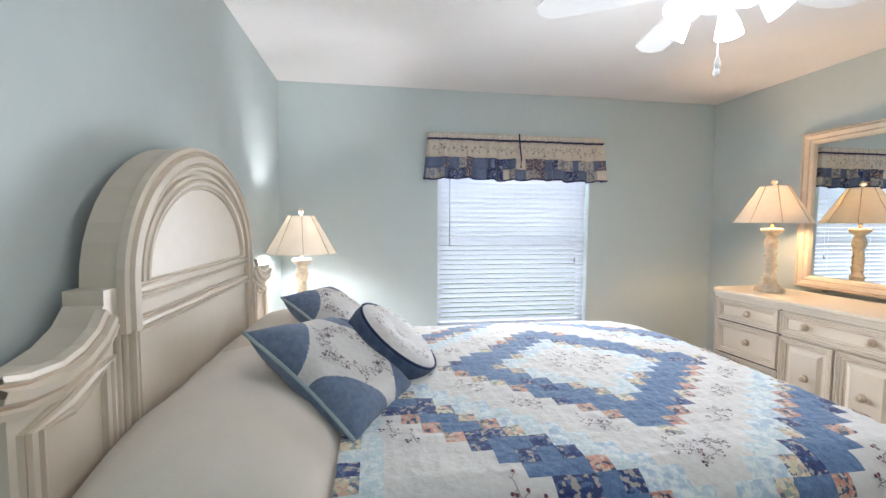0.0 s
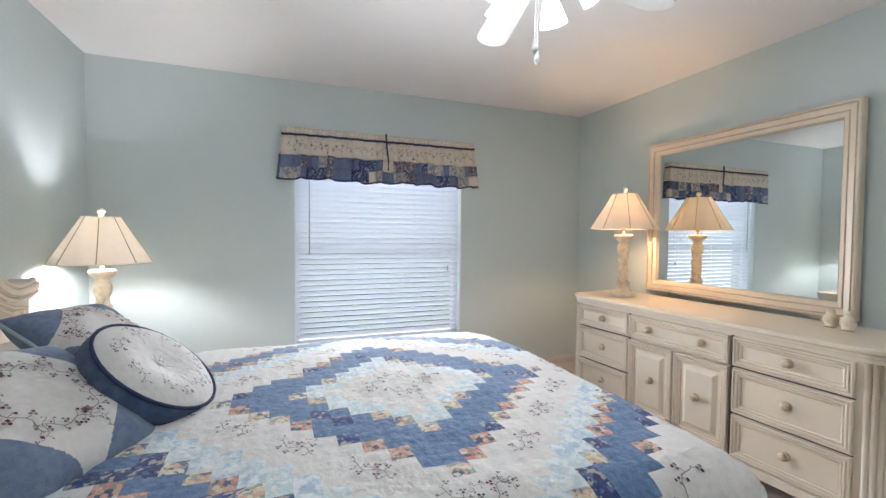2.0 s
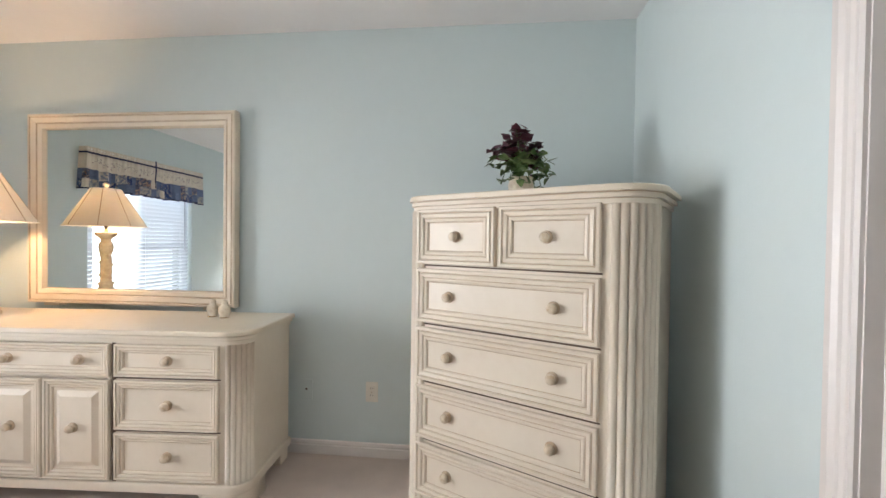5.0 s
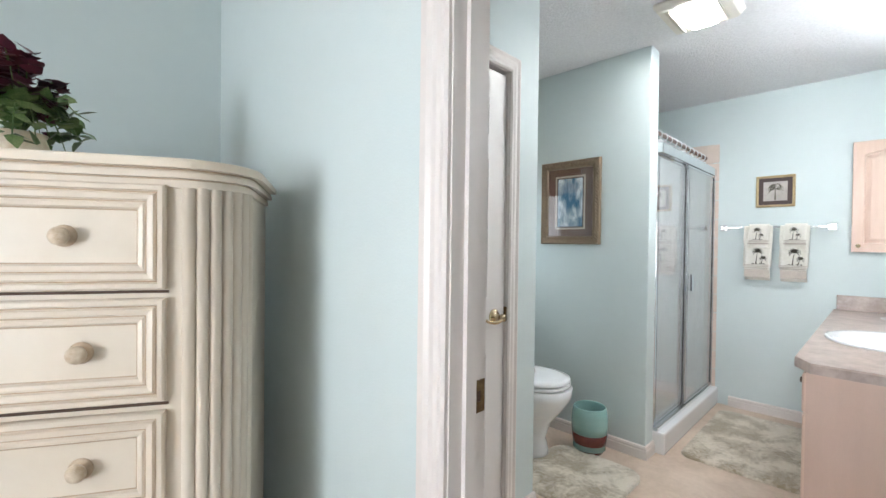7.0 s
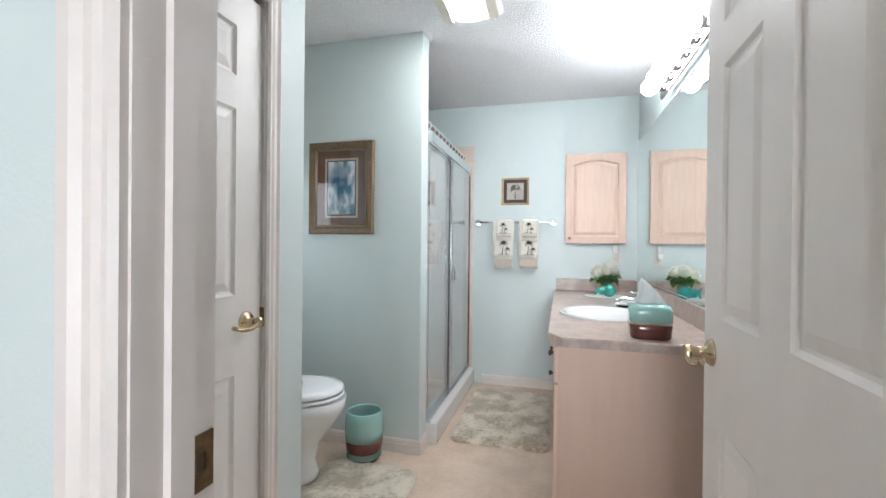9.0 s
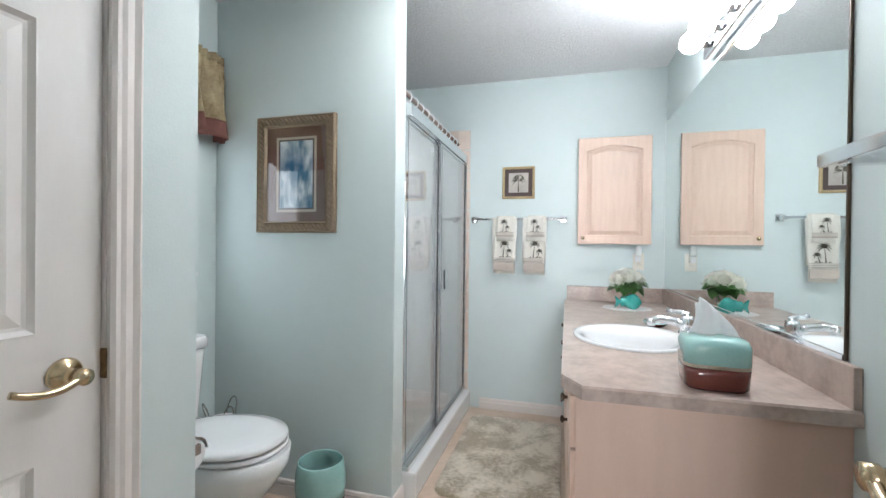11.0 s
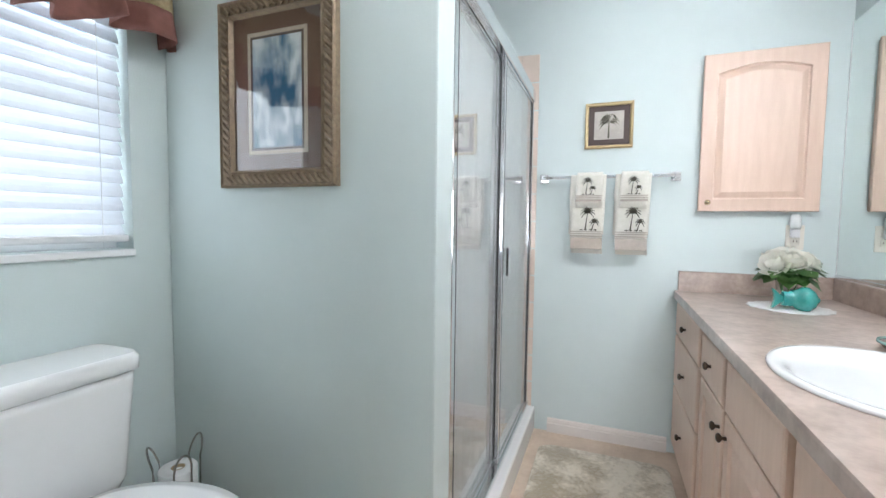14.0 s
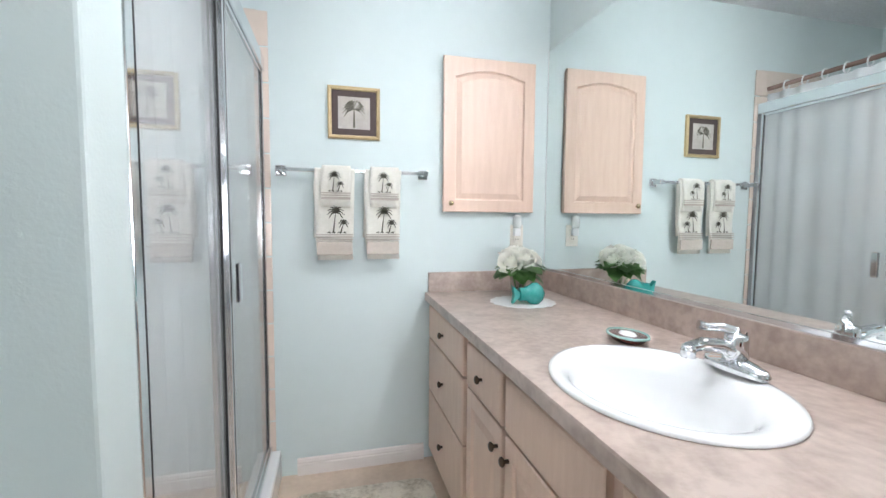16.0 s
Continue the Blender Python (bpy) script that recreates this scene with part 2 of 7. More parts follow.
def prism(pts, axis, a, b, bm=None, mi=0, smooth=False):
    """A flat outline drawn out along an axis from a to b. pts run in the other two axes in xyz order."""
    bm = bm or bmesh.new()

    def at(p, v):
        q = list(p)
        q.insert("xyz".index(axis), v)
        return q

    lo, hi = [bm.verts.new(at(p, a)) for p in pts], [bm.verts.new(at(p, b)) for p in pts]
    n = len(pts)
    for k in range(n):
        f = bm.faces.new((lo[k], lo[(k + 1) % n], hi[(k + 1) % n], hi[k]))
        f.material_index, f.smooth = mi, smooth
    for f in (bm.faces.new(lo[::-1]), bm.faces.new(hi)):
        f.material_index = mi
    bmesh.ops.recalc_face_normals(bm, faces=bm.faces)
    return bm


def relief(origin, u, v, w, h, levels, bm=None, mis=None, fill=True):
    """A rectangle of stepped mouldings: levels are (inset, height); the last is filled, unless the middle stays open."""
    bm = bm or bmesh.new()
    o, u, v = Vector(origin), Vector(u), Vector(v)
    n = u.cross(v)
    loops = []
    for inset, height in levels:
        loops.append([bm.verts.new(o + u * x + v * y + n * height) for x, y in ((inset, inset), (w - inset, inset), (w - inset, h - inset), (inset, h - inset))])
    for i, (a, b) in enumerate(zip(loops, loops[1:])):
        for k in range(4):
            f = bm.faces.new((a[k], a[(k + 1) % 4], b[(k + 1) % 4], b[k]))
            f.material_index = mis[i] if mis else 0
    if fill:
        f = bm.faces.new(loops[-1])
        f.material_index = mis[len(levels) - 1] if mis else 0
    return bm


def tube(points, radius, n=8, bm=None, mi=0, closed=False):
    bm = bm or bmesh.new()
    pts = [Vector(p) for p in points]
    rings = []
    for i, p in enumerate(pts):
        d = (pts[(i + 1) % len(pts)] if closed or i + 1 < len(pts) else p) - (pts[i - 1] if closed or i else p)
        d.normalize()
        side = d.cross(Vector((0, 0, 1)))
        if side.length < 0.05:
            side = d.cross(Vector((0, 1, 0)))
        side.normalize()
        up = side.cross(d)
        r = radius(i / max(1, len(pts) - 1)) if callable(radius) else radius
        rings.append([bm.verts.new(p + side * r * math.cos(2 * math.pi * k / n) + up * r * math.sin(2 * math.pi * k / n)) for k in range(n)])
    pairs = list(zip(rings, rings[1:])) + ([(rings[-1], rings[0])] if closed else [])
    for a, b in pairs:
        for k in range(n):
            f = bm.faces.new((a[k], a[(k + 1) % n], b[(k + 1) % n], b[k]))
            f.material_index, f.smooth = mi, True
    if not closed:
        for ring, flip in ((rings[0], False), (rings[-1], True)):
            bm.faces.new(ring[::-1] if flip else ring).material_index = mi
    return bm


def link(name, bm, mats):
    me = bpy.data.meshes.new(name)
    bm.normal_update()
    bm.to_mesh(me)
    bm.free()
    for m in mats if isinstance(mats, (list, tuple)) else [mats]:
        me.materials.append(m)
    return new(name, me)


ORIGIN = {}


def thing(name, label, category, base=(0, 0, 0), group="", m=None):
    """The Empty at a thing's base. Parts are then given in the world's metres, or, with m, in the thing's own."""
    ob = new(name)
    ob.empty_display_size = 0.1
    ob.matrix_world = m if m is not None else Matrix.Translation(base)
    ORIGIN[ob] = Vector((0, 0, 0)) if m is not None else Vector(base)
    return tagged(ob, label, category, group)


def part(name, bm, mat, parent, label=""):
    o = ORIGIN[parent]
    bmesh.ops.translate(bm, vec=-o, verts=bm.verts)
    ob = link(name, bm, mat)
    ob.parent = parent
    ORIGIN[ob] = o
    if label:
        tagged(ob, label)
    return ob


def single(name, bm, mat, label, category, group="", base=None):
    """A thing of one mesh, its origin at base."""
    if base is not None:
        bmesh.ops.translate(bm, vec=-Vector(base), verts=bm.verts)
    ob = link(name, bm, mat)
    if base is not None:
        ob.location = base
    return tagged(ob, label, category, group)


def structure(name, bm, mat, label, category="wall"):
    return tagged(link(name, bm, mat), label, category, kind="structure")


# ---- the shell ----
W, E, N, S = -0.70, 3.31, 3.71, -0.77  # bedroom faces
SB, SH = -0.88, 2.45  # bath face of the south wall; ceiling height
BW, BE, BS = 0.80, 3.20, -4.20  # bath mirror wall, window wall, back wall
CX, CY, PY, PX, PB = 2.41, -1.905, -2.797, 2.2075, -2.922  # closet face, alcove north face, partition face, end and back
FB = -0.02  # bath floor
OX0, OX1, DH = 1.07, 1.895, 2.05  # entry opening

structure("floor", bx((W - 0.1, S - 0.06, -0.15), (E + 0.15, N + 0.2, 0)), CARPET, "beige cut-pile bedroom carpet", "carpet")
structure("floor_bath", bx((BW - 0.1, BS - 0.1, -0.15), (BE + 0.1, S - 0.06, FB)), VINYL, "mottled beige bathroom vinyl floor", "floor")
structure("ceiling", bx((W - 0.1, S - 0.05, SH), (E + 0.15, N + 0.2, SH + 0.1)), CEIL, "white painted bedroom ceiling", "ceiling")
structure("ceiling_bath", bx((BW - 0.1, BS - 0.1, SH), (BE + 0.1, S - 0.05, SH + 0.1)), POPCORN, "white textured bathroom ceiling", "ceiling")
structure("wall_west", bx((W - 0.1, S - 0.1, 0), (W, N + 0.2, SH)), WALL, "pale aqua painted bedroom wall")
structure("wall_east", bx((E, S - 0.1, 0), (E + 0.12, N + 0.2, SH)), WALL, "pale aqua painted bedroom wall")
WX0, WX1, WZ0, WZ1 = 0.61, 2.02, 0.36, 1.92
bm = bmesh.new()
for a, b in (((W, 0), (WX0, SH)), ((WX1, 0), (E, SH)), ((WX0, 0), (WX1, WZ0)), ((WX0, WZ1), (WX1, SH))):
    box(bm, (a[0], N, a[1]), (b[0], N + 0.16, b[1]))
structure("wall_north", bm, WALL, "pale aqua painted wall with a window opening")
bm = bmesh.new()
for a, b in (((W, -0.15), (OX0, SH)), ((OX1, -0.15), (E, SH)), ((OX0, DH), (OX1, SH))):
    box(bm, (a[0], SB, a[1]), (b[0], S, b[1]))
structure("wall_south", bm, WALL, "pale aqua painted wall with a doorway")
structure("wall_bath_west", bx((BW - 0.1, BS - 0.1, -0.1), (BW, SB, SH)), WALL, "pale aqua painted bathroom wall")
structure("wall_bath_back", bx((BW, BS - 0.1, -0.1), (BE, BS, SH)), WALL, "pale aqua painted bathroom wall")
AY0, AY1, AZ0, AZ1 = -2.675, -2.03, 1.07, 2.0  # alcove window
bm = bmesh.new()
for a, b in (((BS, -0.1), (AY0, SH)), ((AY1, -0.1), (SB, SH)), ((AY0, -0.1), (AY1, AZ0)), ((AY0, AZ1), (AY1, SH))):
    box(bm, (BE, a[0], a[1]), (BE + 0.14, b[0], b[1]))
structure("wall_bath_east", bm, WALL, "pale aqua painted wall with a small window opening")
KY0, KY1 = -1.685, -0.955  # closet door opening
bm = bmesh.new()
for a, b in (((CY, FB), (KY0, SH)), ((KY1, FB), (SB, SH)), ((KY0, 2.03), (KY1, SH))):
    box(bm, (CX, a[0], a[1]), (CX + 0.1, b[0], b[1]))
box(bm, (CX + 0.1, CY, FB), (BE, CY + 0.1, SH))
structure("wall_closet", bm, WALL, "pale aqua painted closet wall and alcove return")
structure("wall_partition", bx((PX, PB, FB), (BE, PY, SH), 0.006), WALL, "pale aqua painted partition beside the shower")


def baseboard(name, p, q, z=0.0, out=(0, 1)):
    """A moulded skirting from p to q on the floor, standing out along out."""
    bm = bmesh.new()
    prof = ((0, 0), (0.014, 0), (0.014, 0.05), (0.010, 0.056), (0.012, 0.062), (0.008, 0.075), (0.0, 0.08))
    ends = []
    for r in (p, q):
        ends.append([bm.verts.new((r[0] + out[0] * d, r[1] + out[1] * d, z + h)) for d, h in prof])
    n = len(prof)
    for k in range(n):
        bm.faces.new((ends[0][k], ends[0][(k + 1) % n], ends[1][(k + 1) % n], ends[1][k]))
    bm.faces.new(ends[0]), bm.faces.new(ends[1][::-1])
    bmesh.ops.recalc_face_normals(bm, faces=bm.faces)
    structure(name, bm, TRIM, "off-white moulded baseboard", "baseboard")


baseboard("baseboard", (E, S), (E, N), out=(-1, 0))
baseboard("baseboard", (W, N), (E, N), out=(0, -1))
baseboard("baseboard", (W, S), (W, N), out=(1, 0))
baseboard("baseboard", (OX1 + 0.075, S), (E, S), out=(0, 1))
baseboard("baseboard", (W, S), (OX0 - 0.075, S), out=(0, 1))
baseboard("baseboard", (1.46, BS), (2.07, BS), FB, (0, 1))
baseboard("baseboard", (PX, PY), (BE, PY), FB, (0, 1))
baseboard("baseboard", (PX, PB), (PX, PY + 0.014), FB, (-1, 0))
baseboard("baseboard", (BE, PY), (BE, CY), FB, (-1, 0))
baseboard("baseboard", (CX, CY), (BE, CY), FB, (0, -1))
baseboard("baseboard", (CX, CY - 0.014), (CX, KY0 - 0.085), FB, (-1, 0))
baseboard("baseboard", (BW, -2.2), (BW, SB), FB, (1, 0))

# ---- doorways ----


def casing(name, axis, plane, out, a, b, z0, ztop, width=0.07):
    """Moulded casing round an opening from a to b on a wall plane; out: +1 or -1 along the axis."""
    bm = bmesh.new()
    prof = ((0.0, 0.0), (0.0, 0.010), (0.008, 0.016), (0.020, 0.013), (0.030, 0.016), (0.048, 0.012), (0.060, 0.018), (width, 0.016), (width, 0.0))

    def at(s, h, d):
        return (plane + out * d, s, h) if axis == "x" else (s, plane + out * d, h)

    rows = []
    for w, d in prof:
        rows.append([bm.verts.new(at(*sz, d)) for sz in ((a - w, z0), (a - w, ztop + w), (b + w, ztop + w), (b + w, z0))])
    for r, q in zip(rows, rows[1:]):
        for k in range(3):
            bm.faces.new((r[k], r[k + 1], q[k + 1], q[k]))
    bmesh.ops.recalc_face_normals(bm, faces=bm.faces)
    return structure(name, bm, TRIM, "off-white moulded door casing", "door casing")


def jamb(name, bm):
    return structure(name, bm, TRIM, "off-white painted door jamb", "door jamb")


casing("trim", "y", S, 1, OX0 + 0.012, OX1 - 0.012, 0, DH - 0.012, 0.08)
casing("trim", "y", SB, -1, OX0 + 0.012, OX1 - 0.012, FB, DH - 0.012)
casing("trim", "x", CX, -1, KY0 + 0.012, KY1 - 0.012, FB, 2.018, 0.066)
bm = bmesh.new()
for a, b in (((OX0, SB, FB), (OX0 + 0.016, S, DH)), ((OX1 - 0.016, SB, FB), (OX1, S, DH)), ((OX0 + 0.016, SB, DH - 0.016), (OX1 - 0.016, S, DH)), ((OX1 - 0.027, SB + 0.037, FB), (OX1 - 0.016, SB + 0.07, DH - 0.016)), ((OX0 + 0.016, SB + 0.037, FB), (OX0 + 0.027, SB + 0.07, DH - 0.016)), ((OX0 + 0.027, SB + 0.037, DH - 0.027), (OX1 - 0.027, SB + 0.07, DH - 0.016))):
    box(bm, a, b)
jamb("door_jamb_1", bm)
bm = bmesh.new()
for a, b in (((CX + 0.001, KY0, FB), (CX + 0.1, KY0 + 0.014, 2.03)), ((CX + 0.001, KY1 - 0.014, FB), (CX + 0.1, KY1, 2.03)), ((CX + 0.001, KY0 + 0.014, 2.016), (CX + 0.1, KY1 - 0.014, 2.03))):
    box(bm, a, b)
jamb("door_jamb_2", bm)
plate = thing("strike_plate", "worn brass strike plate on the door jamb", "strike plate", (OX1 - 0.016, SB + 0.018, 0.92))
bm = bmesh.new()
for a, b in (((-0.003, -0.019, -0.036), (0, 0.019, -0.012)), ((-0.003, -0.019, 0.012), (0, 0.019, 0.036)), ((-0.003, -0.019, -0.012), (0, -0.007, 0.012)), ((-0.003, 0.008, -0.012), (0, 0.019, 0.012))):
    box(bm, a, b)
bmesh.ops.translate(bm, vec=ORIGIN[plate], verts=bm.verts)
part("plate", bm, DARKBRASS, plate)
# dark slab in the plate's opening, coloured as the hole's shade
part("latch_hole", bx((OX1 - 0.0175, SB + 0.011, 0.908), (OX1 - 0.0162, SB + 0.026, 0.932)), DARKGAP, plate)


def panel_door(name, label, width, height, m, faces=(1, -1), thick=0.035):
    """A six-panel door in its own metres: x along its width from the hinge, y its thickness, z up."""
    d = thing(name, label, "door", m=m)
    d["kind"] = "structure"
    bm = bmesh.new()
    xs = (0, 0.115, width / 2 - 0.055, width / 2 + 0.055, width - 0.115, width)
    zs = (0, 0.22, 0.80, 1.04, 1.635, 1.73, height - 0.115, height)
    box(bm, (0, -thick / 2 + 0.010, 0), (width, thick / 2 - 0.010, height))
    for side in (1, -1):
        y0, y1 = (thick / 2 - 0.010, thick / 2) if side > 0 else (-thick / 2, -thick / 2 + 0.010)
        for i in range(5):
            for j in range(7):
                if i in (1, 3) and j in (1, 3, 5):
                    continue
                box(bm, (xs[i], y0, zs[j]), (xs[i + 1], y1, zs[j + 1]))
    part("door_leaf", bm, DOORP, d)
    for side in faces:
        for i in (1, 3):
            for j in (1, 3, 5):
                w, h = xs[i + 1] - xs[i], zs[j + 1] - zs[j]
                lv = [(0, 0.006), (0.004, 0.0065), (0.013, -0.002), (0.020, -0.003), (0.046, 0.0045)]
                if side > 0:
                    p = relief((xs[i + 1], thick / 2 - 0.006, zs[j]), (-1, 0, 0), (0, 0, 1), w, h, lv)
                else:
                    p = relief((xs[i], -thick / 2 + 0.006, zs[j]), (1, 0, 0), (0, 0, 1), w, h, lv)
                part("door_panel", p, DOORP, d)
    return d


def lever(door, x, z, y, out, toward):
    """A lever handle: rose, neck and curved lever, on face y of the door."""
    rose = lathe([(0.033, 0), (0.033, 0.004), (0.028, 0.010), (0.014, 0.014), (0.012, 0.04), (0.016, 0.044), (0.016, 0.06), (0.0, 0.062)], 24)
    bmesh.ops.rotate(rose, cent=(0, 0, 0), matrix=Matrix.Rotation(radians(-90 * out), 3, "X"), verts=rose.verts)
    bmesh.ops.translate(rose, vec=(x, y, z), verts=rose.verts)
    h = part("door_handle", rose, BRASS, door, "satin brass lever handle")
    pts = [(x + toward * 0.115 * s, y + out * (0.050 + 0.012 * math.sin(s * 3.1)), z - 0.016 * math.sin(s * 2.4) + 0.012 * s * s) for s in [k / 10 for k in range(11)]]
    part("lever", tube(pts, lambda s: 0.0085 - 0.002 * s, 10), BRASS, h)


entry = panel_door("door_1", "open off-white six-panel door with a brass lever", 0.775, 2.03, pose(OX0 + 0.010, SB - 0.004, FB + 0.008, 0, 0, -91.8))
lever(entry, 0.715, 0.955, -0.0175, -1, -1)
lever(entry, 0.715, 0.955, 0.0175, 1, -1)
for z in (0.25, 1.8):
    part("hinge", lathe([(0.006, z - 0.045), (0.006, z + 0.045)], 10, None, (-0.004, 0.016, 0)), BRASS, entry)
closet = panel_door("door_2", "closed off-white six-panel closet door with a brass lever", 0.698, 2.01, pose(CX + 0.028, KY1 - 0.016, FB + 0.01, 0, 0, -90))
lever(closet, 0.628, 0.955, -0.0175, -1, -1)
strike = thing("strike_plate", "dark brass strike plate on the closet jamb", "strike plate", (CX + 0.004, KY0 + 0.014, 0.93))
part("plate", bx((CX - 0.004, KY0 + 0.013, 0.918), (CX + 0.012, KY0 + 0.0175, 0.982), 0.0015), DARKBRASS, strike)

# ---- windows ----


def window(name, label, axis, plane, out, a, b, z0, z1, depth, split):
    """A vinyl single-hung window at the back of its opening, with glass and sill."""
    w = thing(name, label, "window", (plane, (a + b) / 2, z0) if axis == "x" else ((a + b) / 2, plane, z0))
    w["kind"] = "structure"

    def bb(s0, s1, d0, d1, h0, h1, bev=0.003):
        p, q = sorted((plane + out * d0, plane + out * d1))
        return bx((p, s0, h0), (q, s1, h1), bev) if axis == "x" else bx((s0, p, h0), (s1, q, h1), bev)

    f = 0.04
    fr = part("window_frame", bb(a, a + f, depth - 0.05, depth, z0, z1), VINYLW, w)
    part("window_frame", bb(b - f, b, depth - 0.05, depth, z0, z1), VINYLW, w)
    part("window_frame", bb(a + f, b - f, depth - 0.05, depth, z1 - f, z1), VINYLW, w)
    part("window_frame", bb(a + f, b - f, depth - 0.05, depth, z0, z0 + f), VINYLW, w)
    zm = z0 + (z1 - z0) * split
    part("meeting_rail", bb(a + f, b - f, depth - 0.045, depth - 0.01, zm - 0.02, zm + 0.02), VINYLW, w)
    for h0, h1 in ((z0 + f, zm - 0.02), (zm + 0.02, z1 - f)):
        g = part("pane", bb(a + f, b - f, depth - 0.028, depth - 0.024, h0, h1, 0), GLASS, w)
        g.visible_shadow = False
    part("window_sill", bb(a, b, -0.012, depth - 0.05, z0 - 0.022, z0 - 0.001, 0.004), VINYLW, w)
    return w


window("window_1", "white vinyl single-hung window behind white blinds", "y", N, 1, WX0, WX1, WZ0, WZ1, 0.15, 0.5)
window("window_2", "small white vinyl window above the toilet", "x", BE, 1, AY0, AY1, AZ0, AZ1, 0.13, 0.5)


def blind(name, label, axis, plane, a, b, z0, z1, pitch, tilt, slat, cord=True):
    """A horizontal blind: head rail, slats, bottom rail, ladder cords and wand."""
    base = ((a + b) / 2, plane, z0) if axis == "y" else (plane, (a + b) / 2, z0)
    t = thing(name, label, "window blind", base)

    def put(bm):
        if axis == "x":
            for v in bm.verts:
                v.co.x, v.co.y = plane + (v.co.y - plane), v.co.x
            bmesh.ops.reverse_faces(bm, faces=bm.faces)
        return bm

    part("head_rail", put(bx((a, plane - 0.022, z1 - 0.045), (b, plane + 0.022, z1), 0.003)), VINYLW, t)
    part("bottom_rail", put(bx((a, plane - slat / 2, z0), (b, plane + slat / 2, z0 + 0.022), 0.005)), VINYLW, t, "white bottom rail")
    n = int((z1 - 0.05 - z0 - 0.03) / pitch)
    master = None
    for k in range(n):
        z = z0 + 0.035 + k * pitch
        if master is None:
            bm = bmesh.new()
            c, s = math.cos(radians(tilt)), math.sin(radians(tilt))
            rows = []
            for i in range(4):
                w = (i / 3 - 0.5) * slat
                crown = 0.0025 * (1 - (2 * i / 3 - 1) ** 2)
                rows.append((plane + w * c - crown * s, z + w * s + crown * c))
            pr = rows + [(y + 0.0022 * s, h - 0.0022 * c) for y, h in rows[::-1]]
            bm = prism(pr, "x", a + 0.003, b - 0.003, bm)
            master = part("slat", put(bm), BLIND, t)
            first = z
        else:
            ob = new("slat", master.data)
            ob.parent, ob.location = t, (0, 0, z - first)
    for f in (0.12, 0.5, 0.88):
        x = a + (b - a) * f
        part("ladder_cord", put(tube([(x, plane - slat * 0.52, z0 + 0.02), (x, plane - slat * 0.52, z1 - 0.04)], 0.0012, 5)), VINYLW, t)
    return t


blind("window_blind", "white horizontal two-inch blind, lowered, slats half closed", "y", N + 0.045, WX0 + 0.008, WX1 - 0.008, WZ0 + 0.004, WZ1 - 0.002, 0.043, -53, 0.05)
wb = thing("blind_wand", "thin grey tilt wand hanging before the blind", "blind wand", (0.72, N + 0.012, 1.15))
part("wand", tube([(0.72, N + 0.010, 1.10), (0.72, N + 0.010, 1.88)], 0.004, 8), material("clear_wand", (0.45, 0.45, 0.5), None, 5, 0.2), wb)
pull = thing("blind_pull", "small white cord tassel beside the blind", "cord pull", (1.90, N + 0.01, 0.98))
part("cord", tube([(1.90, N + 0.010, 1.0), (1.90, N + 0.010, 1.88)], 0.0012, 5), VINYLW, pull)
part("tassel", lathe([(0.002, 1.0), (0.006, 0.985), (0.009, 0.955), (0.0, 0.95)], 10, None, (1.90, N + 0.010, 0)), material("grey_tassel", (0.4, 0.4, 0.45), None, 5, 0.4), pull)
blind("window_blind", "white two-inch horizontal blind, lowered, slats tilted shut", "x", BE + 0.035, AY0 + 0.006, AY1 - 0.006, AZ0 + 0.022, AZ1 - 0.002, 0.043, 68, 0.05)

# ---- outside ----
structure("ground", bx((-120, 3.9, -0.5), (120, 240, -0.35)), material("lawn", (0.10, 0.20, 0.045), (0.06, 0.13, 0.03), 3, 0.95, 1, 40), "mown lawn outside the window", "lawn")
structure("ground_side", bx((3.4, -120, -0.5), (120, 3.85, -0.36)), MATS["lawn"], "mown lawn beside the house", "lawn")

# ---- bedroom: bed ----
BY = 1.74  # the bed's middle
bed = thing("bed", "cream antique-painted bed with a tall arched headboard", "bed", (0.5, BY, 0))


def headboard_outline(inset=0.0, cy=1.765):
    pts = []
    for k in range(25):
        a = math.pi * k / 24
        pts.append((cy + (0.57 - inset) * math.cos(a), 1.15 + (0.425 - inset) * math.sin(a)))
    right = [(0.63, 1.15), (0.63, 1.115), (0.67, 1.075), (0.73, 1.045), (0.80, 1.03), (0.89, 1.035), (0.955, 1.05), (0.955, 1.03), (0.915, 1.005), (0.915, 0.25)]
    pts = [(cy + d - (inset if d > 0.8 else 0), z - inset) for d, z in right[::-1]] + pts + [(cy - d + (inset if d > 0.8 else 0), z - inset) for d, z in right]
    return pts


part("headboard", prism(headboard_outline(), "x", -0.662, -0.575), CREAM, bed)


def strip(bm, line, prof, mi=0):
    """A moulding that follows a line of (y, z) on the headboard: prof is (sideways, out)."""
    rows = []
    for i, p in enumerate(line):
        a, b = line[max(0, i - 1)], line[min(len(line) - 1, i + 1)]
        t = Vector((b[0] - a[0], b[1] - a[1])).normalized()
        nrm = Vector((-t.y, t.x))
        rows.append([bm.verts.new((-0.575 + d, p[0] + nrm.x * w, p[1] + nrm.y * w)) for w, d in prof])
    for r, q in zip(rows, rows[1:]):
        for k in range(len(prof) - 1):
            f = bm.faces.new((r[k], r[k + 1], q[k + 1], q[k]))
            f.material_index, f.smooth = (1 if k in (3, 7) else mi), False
    bmesh.ops.recalc_face_normals(bm, faces=bm.faces)
    return bm


